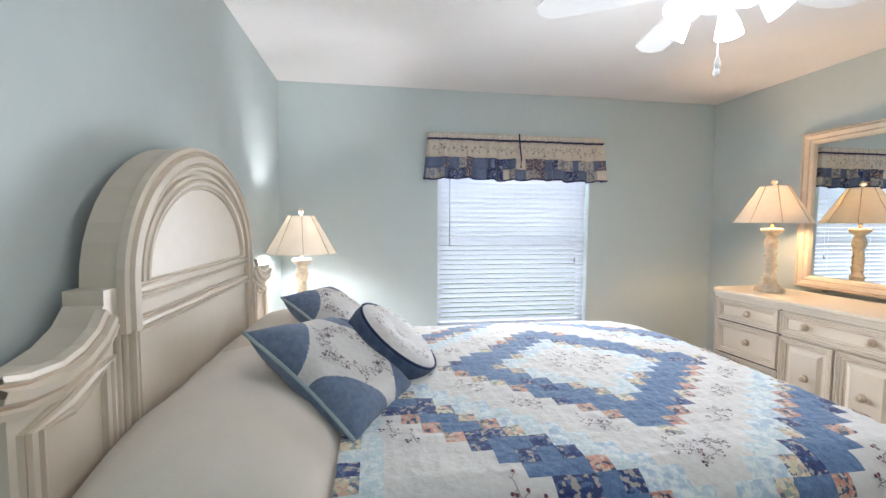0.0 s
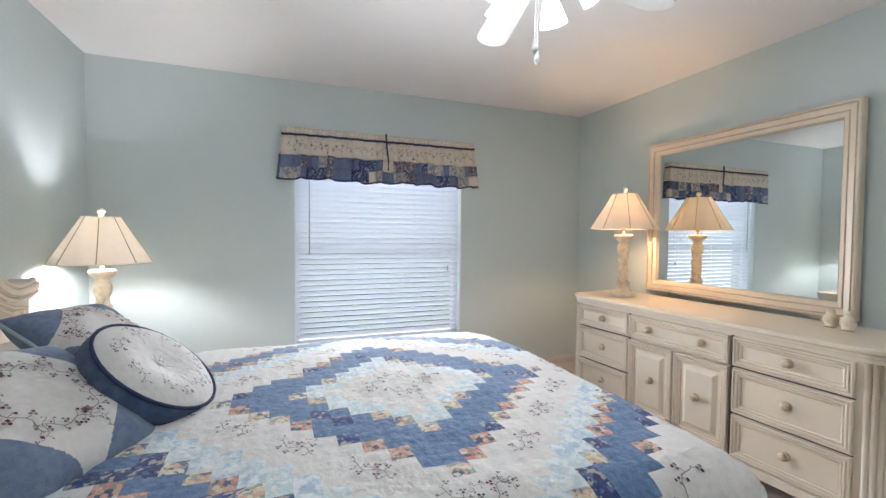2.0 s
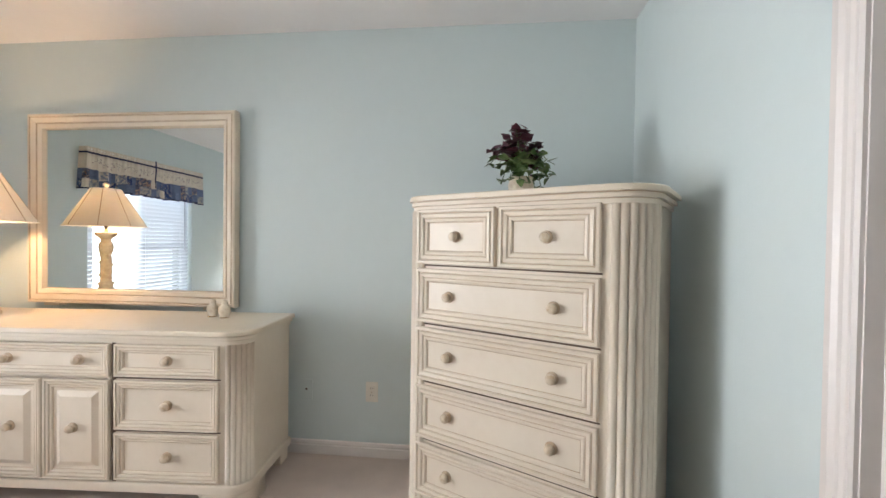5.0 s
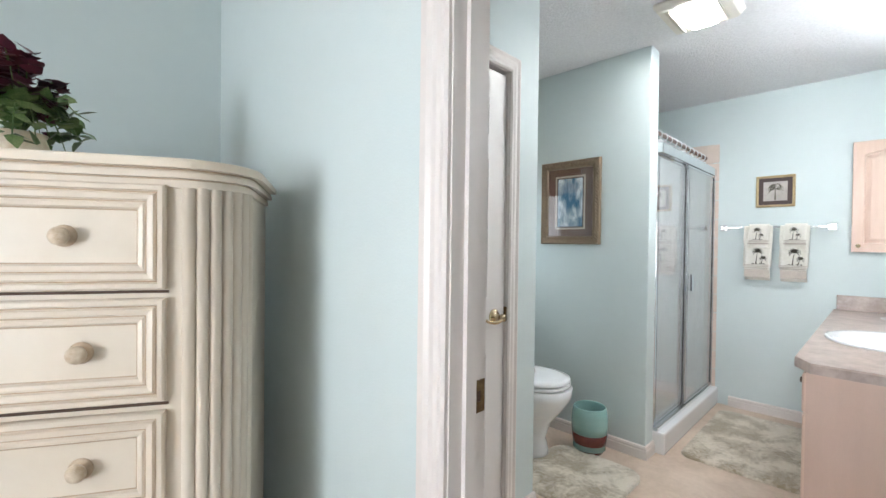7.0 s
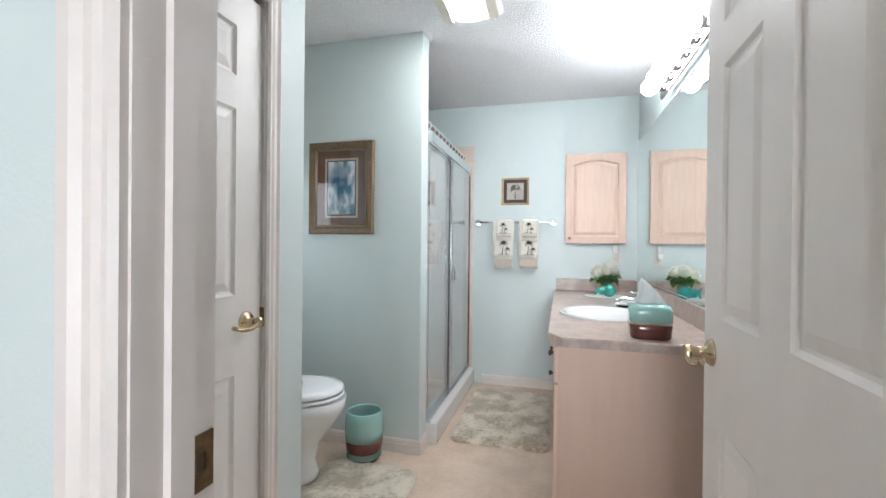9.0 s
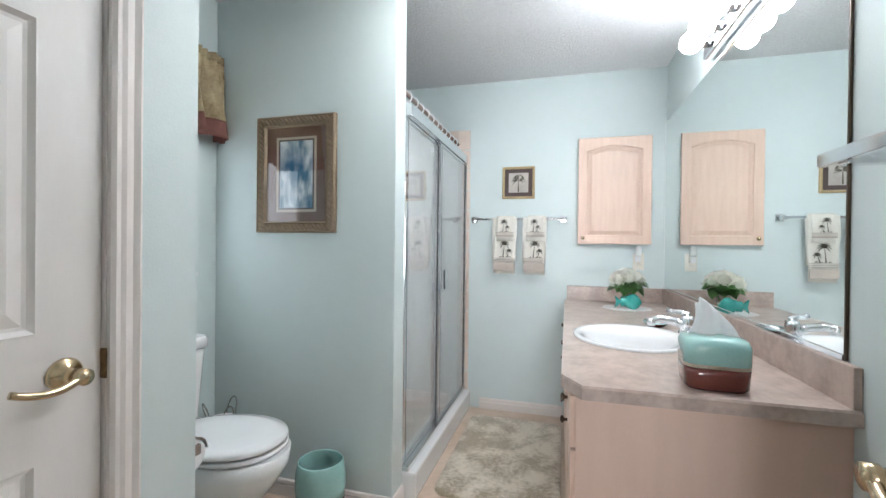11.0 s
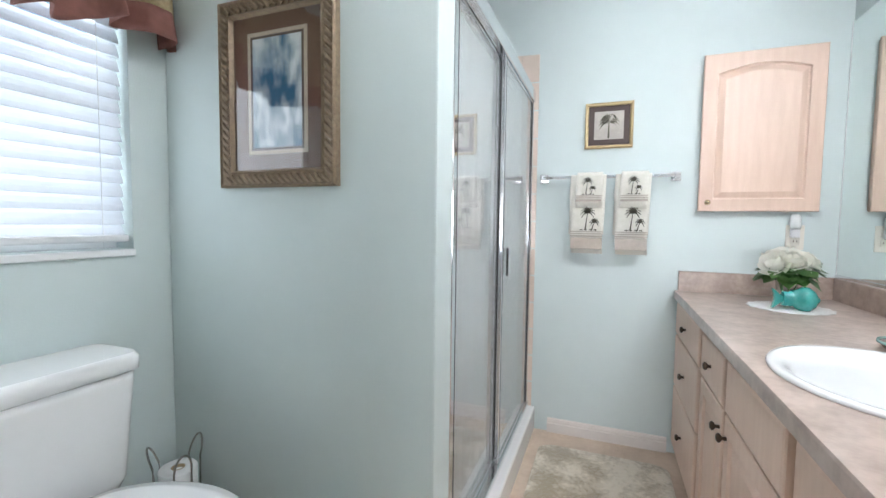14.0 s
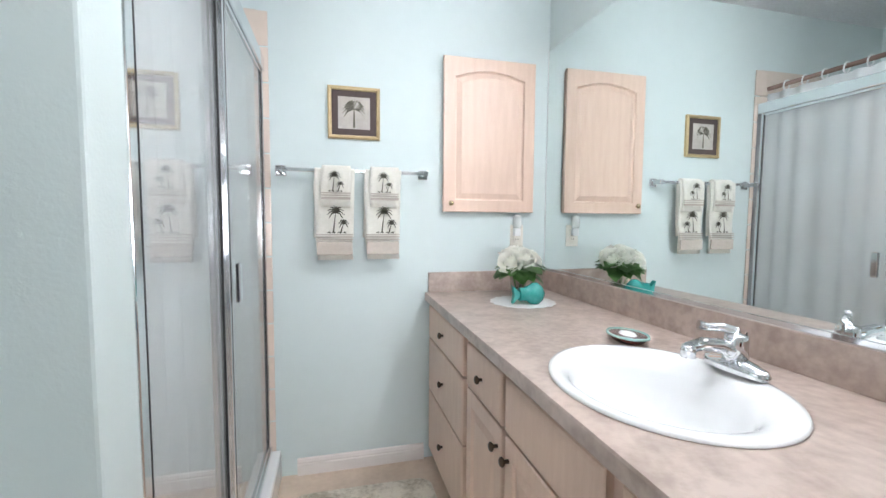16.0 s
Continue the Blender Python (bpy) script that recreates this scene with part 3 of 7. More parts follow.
CY0 = 1.765
arch = [(CY0 + 0.535 * math.cos(math.pi * k / 32), 1.15 + 0.39 * math.sin(math.pi * k / 32)) for k in range(33)]
arch2 = [(CY0 + 0.452 * math.cos(math.pi * k / 32), 1.150 + 0.310 * math.sin(math.pi * k / 32)) for k in range(33)]
big = ((-0.042, 0), (-0.040, 0.018), (-0.028, 0.023), (-0.023, 0.012), (-0.017, 0.012), (-0.010, 0.027), (0.010, 0.031), (0.015, 0.017), (0.020, 0.017), (0.026, 0.023), (0.036, 0.019), (0.040, 0))
small = ((-0.027, 0), (-0.025, 0.014), (-0.015, 0.017), (-0.011, 0.007), (-0.007, 0.007), (0.0, 0.017), (0.010, 0.014), (0.014, 0.006), (0.018, 0.006), (0.024, 0.010), (0.028, 0))
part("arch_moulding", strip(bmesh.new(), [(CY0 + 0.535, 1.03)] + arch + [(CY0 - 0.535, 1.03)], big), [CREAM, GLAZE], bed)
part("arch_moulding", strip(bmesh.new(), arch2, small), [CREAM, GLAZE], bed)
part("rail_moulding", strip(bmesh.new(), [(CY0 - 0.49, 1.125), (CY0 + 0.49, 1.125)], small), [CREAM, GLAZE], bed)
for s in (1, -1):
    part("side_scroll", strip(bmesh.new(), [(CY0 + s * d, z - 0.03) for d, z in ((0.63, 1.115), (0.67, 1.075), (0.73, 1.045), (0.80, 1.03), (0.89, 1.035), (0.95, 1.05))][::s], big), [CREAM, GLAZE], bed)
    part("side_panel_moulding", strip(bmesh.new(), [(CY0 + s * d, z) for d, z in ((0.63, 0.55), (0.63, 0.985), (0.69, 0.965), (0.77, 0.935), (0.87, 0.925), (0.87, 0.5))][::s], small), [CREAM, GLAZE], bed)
    for d in (0.56, 0.59):
        part("flute", tube([(-0.575, CY0 + s * d, 0.5), (-0.575, CY0 + s * d, 1.03)], 0.011, 10), CREAM, bed)
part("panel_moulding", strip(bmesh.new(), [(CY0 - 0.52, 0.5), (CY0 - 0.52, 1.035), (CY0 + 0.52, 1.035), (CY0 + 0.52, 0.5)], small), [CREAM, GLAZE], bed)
for y in (0.93, 2.55):
    part("side_rail", bx((-0.57, y - 0.015, 0.25), (1.60, y + 0.015, 0.42), 0.004), CREAM, bed)
for x, y in ((-0.6, 0.95), (-0.6, 2.6), (1.55, 0.95), (1.55, 2.53)):
    part("leg", bx((x - 0.035, y - 0.035, 0), (x + 0.035, y + 0.035, 0.25), 0.005), CREAM, bed)
mat = bx((-0.565, BY - 0.84, 0.42), (1.58, BY + 0.84, 0.69), 0.07)
single("mattress", mat, SHEET, "cream-covered thick mattress on the bed", "mattress", base=(0.5, BY, 0.42))
FOOT, SIDE, TOPZ, RR = 1.63, 0.885, 0.725, 0.10


def fall(s, edge):
    """How far cloth at s past the middle of a flat top reaches out and drops beyond its edge."""
    a = s - (edge - RR)
    if a <= 0:
        return s, 0.0
    arc = a / RR
    if arc < math.pi / 2:
        return edge - RR + RR * math.sin(arc), RR * (1 - math.cos(arc))
    return edge + 0.03 * min(1, (a - RR * 1.57) / 0.3), RR + a - RR * math.pi / 2


def draped(x, y, lift=0.0):
    """A point of the quilt, laid out flat round the bed's top, on the bed."""
    dy = y - BY
    px, dzx = fall(x, FOOT)
    py, dzy = fall(abs(dy), SIDE)
    dz = (dzx**3 + dzy**3) ** (1 / 3)
    flare = min(dzx, dzy)
    z = TOPZ - dz - 0.05 * max(0, (dy - 0.2) / 0.65) ** 2 * (dy < 0.85) - 0.05 * (dy >= 0.85) + 0.02 * max(0, 1 - ((dy) / 0.9) ** 2) - 0.012 * max(0, x - 1.0)
    wave = 0.012 * math.sin(x * 17 + 1) * min(1, dzy * 3) + 0.012 * math.sin(y * 15) * min(1, dzx * 3)
    px2 = px + wave * (dzx > 0) + lift * min(1, dzx * 8)
    py2 = py + wave * (dzy > 0) + lift * min(1, dzy * 8)
    return (px2 - flare * 0.05, BY + math.copysign(py2 - flare * 0.05, dy), z + lift)


P, QX, QY = 0.0555, 0.885, 1.62  # patch, and the middle of the quilt's diamond
QUILT = [WHITEF, AQUAF, SKYF, BLUEF, NAVYF, PEACHF, TANF]
rng = random.Random(4)


def patch_colour(i, j):
    d = abs(i) + abs(j)
    r = rng.random()
    if d > 26:
        d = 11 + (d - 11) % 13
    if d <= 4:
        return 0
    if d == 5:
        return 1 if r < 0.75 else 2
    if d == 6:
        return (6, 1, 2, 6)[int(r * 4)]
    if d in (7, 8):
        return 3 if r < 0.85 else 4
    if d == 9:
        return 3
    if d == 10:
        return (5, 5, 4, 6, 3)[int(r * 5)]
    if d <= 14:
        return 0
    if d <= 16:
        return 1 if r < 0.55 else 2
    if d == 17:
        return (6, 6, 4, 5)[int(r * 4)]
    if d <= 19:
        return 3 if r < 0.85 else 4
    if d == 20:
        return (5, 5, 3, 4)[int(r * 4)]
    return 0


quilt = thing("quilt", "blue and white patchwork quilt with stepped diamonds over the bed", "quilt", (0.9, BY, TOPZ))
bm = bmesh.new()
SUB = 3
i0, i1, j0, j1 = -16, 21, -24, 26
grid = {}


def qv(a, b):
    if (a, b) not in grid:
        puff = 0.0045 if (a % SUB and b % SUB) else 0.001
        x = QX + (a / SUB - 0.5) * P
        y = QY + (b / SUB - 0.5) * P
        puff += 0.003 * noise.noise((x * 22, y * 22, 0.3)) + 0.006 * noise.noise((x * 5, y * 5, 2))
        grid[a, b] = bm.verts.new(draped(x, y, puff))
    return grid[a, b]


for i in range(i0, i1):
    for j in range(j0, j1):
        mi = patch_colour(i, j)
        if i == i0:
            mi = (6, 4, 1)[j % 3]
        elif i == i0 + 1:
            mi = 1
        for a in range(SUB):
            for b in range(SUB):
                u, v = i * SUB + a, j * SUB + b
                f = bm.faces.new((qv(u, v), qv(u + 1, v), qv(u + 1, v + 1), qv(u, v + 1)))
                f.material_index, f.smooth = mi, True
part("patchwork", bm, QUILT, quilt)


def sprig(bm, at, turn, size, place, berries=7):
    """A stitched twig with berries: thin ribbons laid on a surface given by place(u, v)."""
    r = random.Random(int(at[0] * 977 + at[1] * 641))
    c, s = math.cos(turn), math.sin(turn)

    def pt(u, v):
        return place(at[0] + size * (u * c - v * s), at[1] + size * (u * s + v * c))

    def ribbon(line, w, mi=0):
        rows = []
        for k, (u, v) in enumerate(line):
            p, q = line[max(0, k - 1)], line[min(len(line) - 1, k + 1)]
            dx, dy = q[0] - p[0], q[1] - p[1]
            n = math.hypot(dx, dy) or 1
            rows.append([bm.verts.new(pt(u - dy / n * w * e, v + dx / n * w * e)) for e in (-1, 1)])
        for a, b in zip(rows, rows[1:]):
            bm.faces.new((a[0], a[1], b[1], b[0])).material_index = mi

    stem = [(t, 0.16 * math.sin(t * 5)) for t in [-1 + k / 5 for k in range(11)]]
    ribbon(stem, 0.017)
    for k in range(berries):
        t = -0.9 + 1.8 * k / (berries - 1)
        b0 = (t, 0.16 * math.sin(t * 5))
        side = 1 if k % 2 else -1
        e = (t + r.uniform(-0.1, 0.22), b0[1] + side * r.uniform(0.2, 0.36))
        ribbon([b0, ((b0[0] + e[0]) / 2 + 0.03, (b0[1] + e[1]) / 2), e], 0.013)
        rad = r.uniform(0.05, 0.08)
        for ang in (0, 2.1, 4.2) if r.random() < 0.5 else (0,):
            o = (e[0] + 0.09 * math.cos(ang), e[1] + 0.09 * math.sin(ang))
            f = bm.faces.new([bm.verts.new(pt(o[0] + rad * math.cos(w * 1.0472), o[1] + rad * math.sin(w * 1.0472))) for w in range(6)])
            f.material_index = r.random() < 0.5
    return bm


bm = bmesh.new()
for k in range(4):
    a = k * math.pi / 2
    sprig(bm, (QX + 0.09 * math.cos(a), QY + 0.09 * math.sin(a)), a + 0.9, 0.075, lambda u, v: draped(u, v, 0.009))
for k in range(-4, 5):
    for sx in (1, -1):
        for sy in (1, -1):
            if k % 2 == 0:
                u = 0.70 * (k + 4.5) / 9
                x, y = QX + sx * u, QY + sy * (0.70 - u)
                if -0.0 < x < 1.62 and 0.86 < y < 2.6:
                    sprig(bm, (x, y), math.atan2(-sy, sx), 0.06, lambda u, v: draped(u, v, 0.009), 9)
                    sprig(bm, (x + 0.03, y + 0.02), math.atan2(-sy, sx) + 1.2, 0.035, lambda u, v: draped(u, v, 0.009))
            u = 1.23 * (k + 4.5) / 9
            x, y = QX + sx * u, QY + sy * (1.23 - u)
            if 0.05 < x < 1.75 and 0.6 < y < 2.9 and k % 2:
                sprig(bm, (x, y), math.atan2(-sy, sx), 0.07, lambda u, v: draped(u, v, 0.009))
tagged(part("embroidery", bm, [THREAD, BERRY], quilt, "dark stitched berry sprigs"), kind="stuff")

# cream coverlet drawn over the sleeping pillows
bm = bmesh.new()
rows = []
prof = [(-0.572, 0.60), (-0.570, 0.73), (-0.54, 0.80), (-0.48, 0.845), (-0.40, 0.865), (-0.30, 0.862), (-0.20, 0.84), (-0.12, 0.80), (-0.06, 0.755), (-0.03, 0.72), (0.0, 0.715), (0.06, 0.712)]
for k in range(61):
    y = BY - 0.95 + 1.9 * k / 60
    e = (abs(y - BY) / 0.95)
    row = []
    for x, z in prof:
        h = z - 0.60
        yy, dz = fall(abs(y - BY), 0.90)
        dip = 0.05 * math.exp(-(((y - BY) / 0.06) ** 2)) * (1 if -0.5 < x < -0.08 else 0)
        zz = 0.60 + h * max(0.0, 1 - max(0, e - 0.55) ** 2 * 2.2) - dip - dz
        zz += 0.010 * noise.noise((x * 6, y * 4, 1)) + 0.004 * noise.noise((x * 20, y * 14, 5))
        row.append(bm.verts.new((x, BY + math.copysign(yy, y - BY), zz)))
    rows.append(row)
for a, b in zip(rows, rows[1:]):
    for k in range(len(prof) - 1):
        bm.faces.new((a[k], b[k], b[k + 1], a[k + 1])).smooth = True
bmesh.ops.recalc_face_normals(bm, faces=bm.faces)
cov = thing("coverlet", "smooth cream coverlet drawn over the sleeping pillows", "bedspread", (-0.3, BY, 0.7))
hem = [tuple(r_[-1].co) for r_ in rows]
so = part("cloth", bm, SHEET, cov).modifiers.new("thick", "SOLIDIFY")
so.thickness, so.offset = 0.012, -1
part("hem", tube([(x, y, z + 0.002) for x, y, z in hem], 0.007, 8), SHEET, cov, "stitched cream hem")


def cushion_mesh(w, h, t, blue=0.90, n=96):
    """A plump square cushion with drawn-out corners; its front is white with blue corners."""
    bm = bmesh.new()
    faces = []
    for side in (1, -1):
        g = {}
        for i in range(n + 1):
            for j in range(n + 1):
                u, v = 2 * i / n - 1, 2 * j / n - 1
                rc0 = ((1 - abs(u)) ** 1.3 + (1 - abs(v)) ** 1.3) ** (1 / 1.3)
                if abs(rc0 - blue) < 1.3 / n:
                    u = math.copysign(1 - (1 - abs(u)) * blue / rc0, u)
                    v = math.copysign(1 - (1 - abs(v)) * blue / rc0, v)
                e = (1 - u**4) * (1 - v**4)
                pull = 1 - 0.10 * (1 - v * v) * abs(u) ** 3
                pull2 = 1 - 0.10 * (1 - u * u) * abs(v) ** 3
                g[i, j] = bm.verts.new((u * w / 2 * pull, v * h / 2 * pull2, side * t / 2 * max(0, e) ** 0.55 + 0.004 * noise.noise((u * 3, v * 3, side))))
        for i in range(n):
            for j in range(n):
                q = (g[i, j], g[i + 1, j], g[i + 1, j + 1], g[i, j + 1])
                f = bm.faces.new(q if side > 0 else q[::-1])
                f.smooth = True
                u, v = (2 * i + 1) / n - 1, (2 * j + 1) / n - 1
                f.material_index = 1 if side < 0 or ((1 - abs(u)) ** 1.3 + (1 - abs(v)) ** 1.3) ** (1 / 1.3) < blue else 0
    bmesh.ops.remove_doubles(bm, verts=bm.verts, dist=0.0008)
    return bm


def cushion(label, m, w=0.44, h=0.44, t=0.15):
    c = thing("throw_pillow", label, "pillow", group="pillows on the bed", m=m)
    part("cover", cushion_mesh(w, h, t), [WHITEF, BLUEDOT], c)
    edge = []
    for a, b, n in (((-1, -1), (1, -1), 12), ((1, -1), (1, 1), 12), ((1, 1), (-1, 1), 12), ((-1, 1), (-1, -1), 12)):
        for k in range(n):
            u, v = a[0] + (b[0] - a[0]) * k / n, a[1] + (b[1] - a[1]) * k / n
            edge.append((u * w / 2 * (1 - 0.10 * (1 - v * v) * abs(u) ** 3), v * h / 2 * (1 - 0.10 * (1 - u * u) * abs(v) ** 3), 0))
    part("piping", tube(edge, 0.006, 6, closed=True), AQUAPIPE, c, "pale aqua piping")
    bm = bmesh.new()

    def lay(x, y):
        u, v = 2 * x / w, 2 * y / h
        return (x, y, t / 2 * max(0, (1 - u**4) * (1 - v**4)) ** 0.55 + 0.004)

    for k in range(6):
        a = k * math.pi / 3
        sprig(bm, (0.10 * math.cos(a), 0.10 * math.sin(a)), a + 1.5, 0.06, lay, 9)
        sprig(bm, (0.115 * math.cos(a + 0.5), 0.115 * math.sin(a + 0.5)), a + 0.6, 0.035, lay, 7)
    tagged(part("embroidery", bm, [THREAD, BERRY], c), kind="stuff")
    return c


BLUEDOT = material("blue_print_fabric", (0.12, 0.165, 0.27), (0.19, 0.25, 0.36), 55, 0.95, 0.6, 300, sheen=0.2)
NAVYBAND = material("navy_print_fabric", (0.045, 0.075, 0.15), (0.09, 0.13, 0.22), 45, 0.95, 0.6, 300, sheen=0.2)
AQUAPIPE = material("aqua_piping", (0.42, 0.52, 0.54), None, 60, 0.9)


def axes(c, u, v):
    u, v = Vector(u).normalized(), Vector(v)
    n = u.cross(v).normalized()
    v = n.cross(u)
    return Matrix(((u.x, v.x, n.x, c[0]), (u.y, v.y, n.y, c[1]), (u.z, v.z, n.z, c[2]), (0, 0, 0, 1)))


cushion("square throw pillow with embroidered white front and blue corners", axes((-0.05, 1.43, 0.835), (0.314, -0.198, -0.238), (0.159, 0.384, -0.02)), 0.47, 0.45)
cushion("square throw pillow propped behind, blue corners, embroidered white middle", axes((-0.115, 2.02, 0.875), (0.33, -0.15, -0.25), (0.15, 0.384, -0.01)), 0.38, 0.38)
rc = thing("round_cushion", "round tufted cushion with white faces and a navy side band", "cushion", group="pillows on the bed", m=axes((0.135, 1.68, 0.845), (0.75, 0, -0.6), (0.08, 0.99, 0.1)))
R0 = 0.185
part("face", lathe([(0.0, 0.041), (0.015, 0.042), (0.05, 0.053), (0.10, 0.060), (0.15, 0.056), (R0 - 0.008, 0.038), (R0, 0.034)], 36), WHITEF, rc)
part("face", lathe([(R0, -0.034), (R0 - 0.008, -0.038), (0.15, -0.056), (0.10, -0.060), (0.05, -0.048), (0.015, -0.030), (0.0, -0.028)], 36), WHITEF, rc)
part("side_band", lathe([(R0 - 0.004, -0.036), (R0 + 0.006, -0.02), (R0 + 0.008, 0), (R0 + 0.006, 0.02), (R0 - 0.004, 0.036)], 36), NAVYBAND, rc, "navy side band")
for z in (0.036, -0.036):
    part("piping", tube([(R0 * math.cos(a * math.pi / 20), R0 * math.sin(a * math.pi / 20), z) for a in range(40)], 0.005, 6, closed=True), NAVYB, rc)
part("button", lathe([(0.011, 0.040), (0.011, 0.043), (0.006, 0.046), (0, 0.0465)], 14), WHITEF, rc)
for k in range(8):
    a = 2 * math.pi * k / 8 + 0.3
    part("tuft_fold", tube([((0.014 + 0.105 * s) * math.cos(a + 0.1 * s), (0.014 + 0.105 * s) * math.sin(a + 0.1 * s), 0.0385 + 0.0205 * min(1, s * 1.3)) for s in [j / 6 for j in range(7)]], lambda s: 0.0055 * (1 - s) + 0.0012, 6), WHITEF, rc)
bm = bmesh.new()
for k in range(7):
    a = 2 * math.pi * k / 7
    sprig(bm, (0.125 * math.cos(a), 0.125 * math.sin(a)), a + 1.2, 0.045, lambda x, y: (x, y, 0.0615 - 0.9 * max(0, math.hypot(x, y) - 0.13) ** 1.5 - 2.0 * max(0, 0.10 - math.hypot(x, y)) ** 2), 8)
tagged(part("embroidery", bm, [THREAD, BERRY], rc), kind="stuff")

# ---- bedroom: case furniture ----


def case_outline(w, d, r, grow=0.0, n=12):
    pts = [(-grow, d), (-grow, r)]
    pts += [(r - (r + grow) * math.cos(a), r - (r + grow) * math.sin(a)) for a in [math.pi / 2 * k / n for k in range(1, n + 1)]]
    pts += [(w - r + (r + grow) * math.sin(a), r - (r + grow) * math.cos(a)) for a in [math.pi / 2 * k / n for k in range(n + 1)]]
    pts += [(w + grow, d)]
    return pts


DRAWER = [(0, 0), (0.0, 0.015), (0.004, 0.020), (0.013, 0.020), (0.016, 0.012), (0.019, 0.012), (0.023, 0.018), (0.034, 0.016), (0.037, 0.010), (0.040, 0.010), (0.044, 0.013), (0.052, 0.011), (0.056, 0.004), (0.059, 0.003)]
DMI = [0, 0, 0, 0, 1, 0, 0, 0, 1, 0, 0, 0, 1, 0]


def knob(parent, x, z, y, r=0.019):
    bm = lathe([(0.45 * r, 0), (0.45 * r, 0.006), (0.62 * r, 0.012), (r, 0.018), (r * 1.02, 0.024), (0.8 * r, 0.031), (0.3 * r, 0.034), (0.0, 0.0345)], 20)
    # browner disc behind the knob colours in its ring of shade
    lathe([(1.25 * r, 0), (1.25 * r, 0.002), (1.0 * r, 0.004), (0.0, 0.0045)], 20, bm, mi=1)
    bmesh.ops.rotate(bm, cent=(0, 0, 0), matrix=Matrix.Rotation(radians(90), 3, "X"), verts=bm.verts)
    bmesh.ops.translate(bm, vec=(x, y, z), verts=bm.verts)
    part("knob", bm, [KNOB, GLAZE], parent, "round distressed wooden knob")


def drawer(th, x0, x1, z0, z1, knobs, name="drawer", raised=False, y=0.0, narrow=1.0):
    lv = [(a * narrow, b) for a, b in DRAWER] + ([(0.056, 0.003), (0.080, 0.015)] if raised else [])
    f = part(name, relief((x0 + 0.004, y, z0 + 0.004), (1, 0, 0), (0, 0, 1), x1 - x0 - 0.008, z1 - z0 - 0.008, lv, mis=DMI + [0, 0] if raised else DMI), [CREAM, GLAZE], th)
    for kx in knobs:
        knob(f, kx, (z0 + z1) / 2 if not raised else z0 + (z1 - z0) * 0.52, y - (0.014 if raised else 0.003))
    return f


def bracket_foot(w, d, r, h, side, reach=0.13, thick=0.035):
    """A curved bracket foot round a front corner, flaring out towards the floor."""
    bm = bmesh.new()
    n = 10
    plan = [(0.0, r + reach)] + [(r - r * math.cos(a), r - r * math.sin(a)) for a in [math.pi / 2 * k / n for k in range(n + 1)]] + [(r + reach, 0.0)]
    rows = []
    for z, out in ((h, 0.012), (h * 0.7, 0.004), (h * 0.35, 0.010), (0.008, 0.020), (0.0, 0.018)):
        row = []
        for k, (x, y) in enumerate(plan):
            e = 0.0 if 0 < k < len(plan) - 1 else 0.035 * (1 - z / h)
            gx, gy = Vector((x - r - 0.1, y - r - 0.1)).normalized()
            if k == 0:
                gx, gy = -1, 0
            if k == len(plan) - 1:
                gx, gy = 0, -1
            px, py = x + gx * out - (e if k == len(plan) - 1 else 0), y + gy * out - (e if k == 0 else 0)
            row.append((px, py, gx, gy, z))
        rows.append(row)
    grid_o = [[bm.verts.new((w - p[0] if side else p[0], p[1], p[4])) for p in row] for row in rows]
    grid_i = [[bm.verts.new((w - (p[0] - p[2] * thick) if side else p[0] - p[2] * thick, p[1] - p[3] * thick, p[4])) for p in row] for row in rows]
    m = len(plan)
    for i in range(len(rows) - 1):
        for k in range(m - 1):
            bm.faces.new((grid_o[i][k], grid_o[i][k + 1], grid_o[i + 1][k + 1], grid_o[i + 1][k])).smooth = True
            bm.faces.new((grid_i[i][k], grid_i[i + 1][k], grid_i[i + 1][k + 1], grid_i[i][k + 1])).smooth = True
        for k in (0, m - 1):
            bm.faces.new((grid_o[i][k], grid_o[i + 1][k], grid_i[i + 1][k], grid_i[i][k]))
    for i in (0, len(rows) - 1):
        for k in range(m - 1):
            bm.faces.new((grid_o[i][k], grid_o[i][k + 1], grid_i[i][k + 1], grid_i[i][k]))
    bmesh.ops.recalc_face_normals(bm, faces=bm.faces)
    return bm


def ledge(w, d, r, grow, z0, z1, soft=0.0):
    bm = prism(case_outline(w, d, r, grow), "z", z0, z1)
    if soft:
        rim = [e for e in bm.edges if abs(e.verts[0].co.z - z1) < 1e-5 and abs(e.verts[1].co.z - z1) < 1e-5]
        bmesh.ops.bevel(bm, geom=rim, offset=soft, segments=3, affect="EDGES", profile=0.6)
    return bm


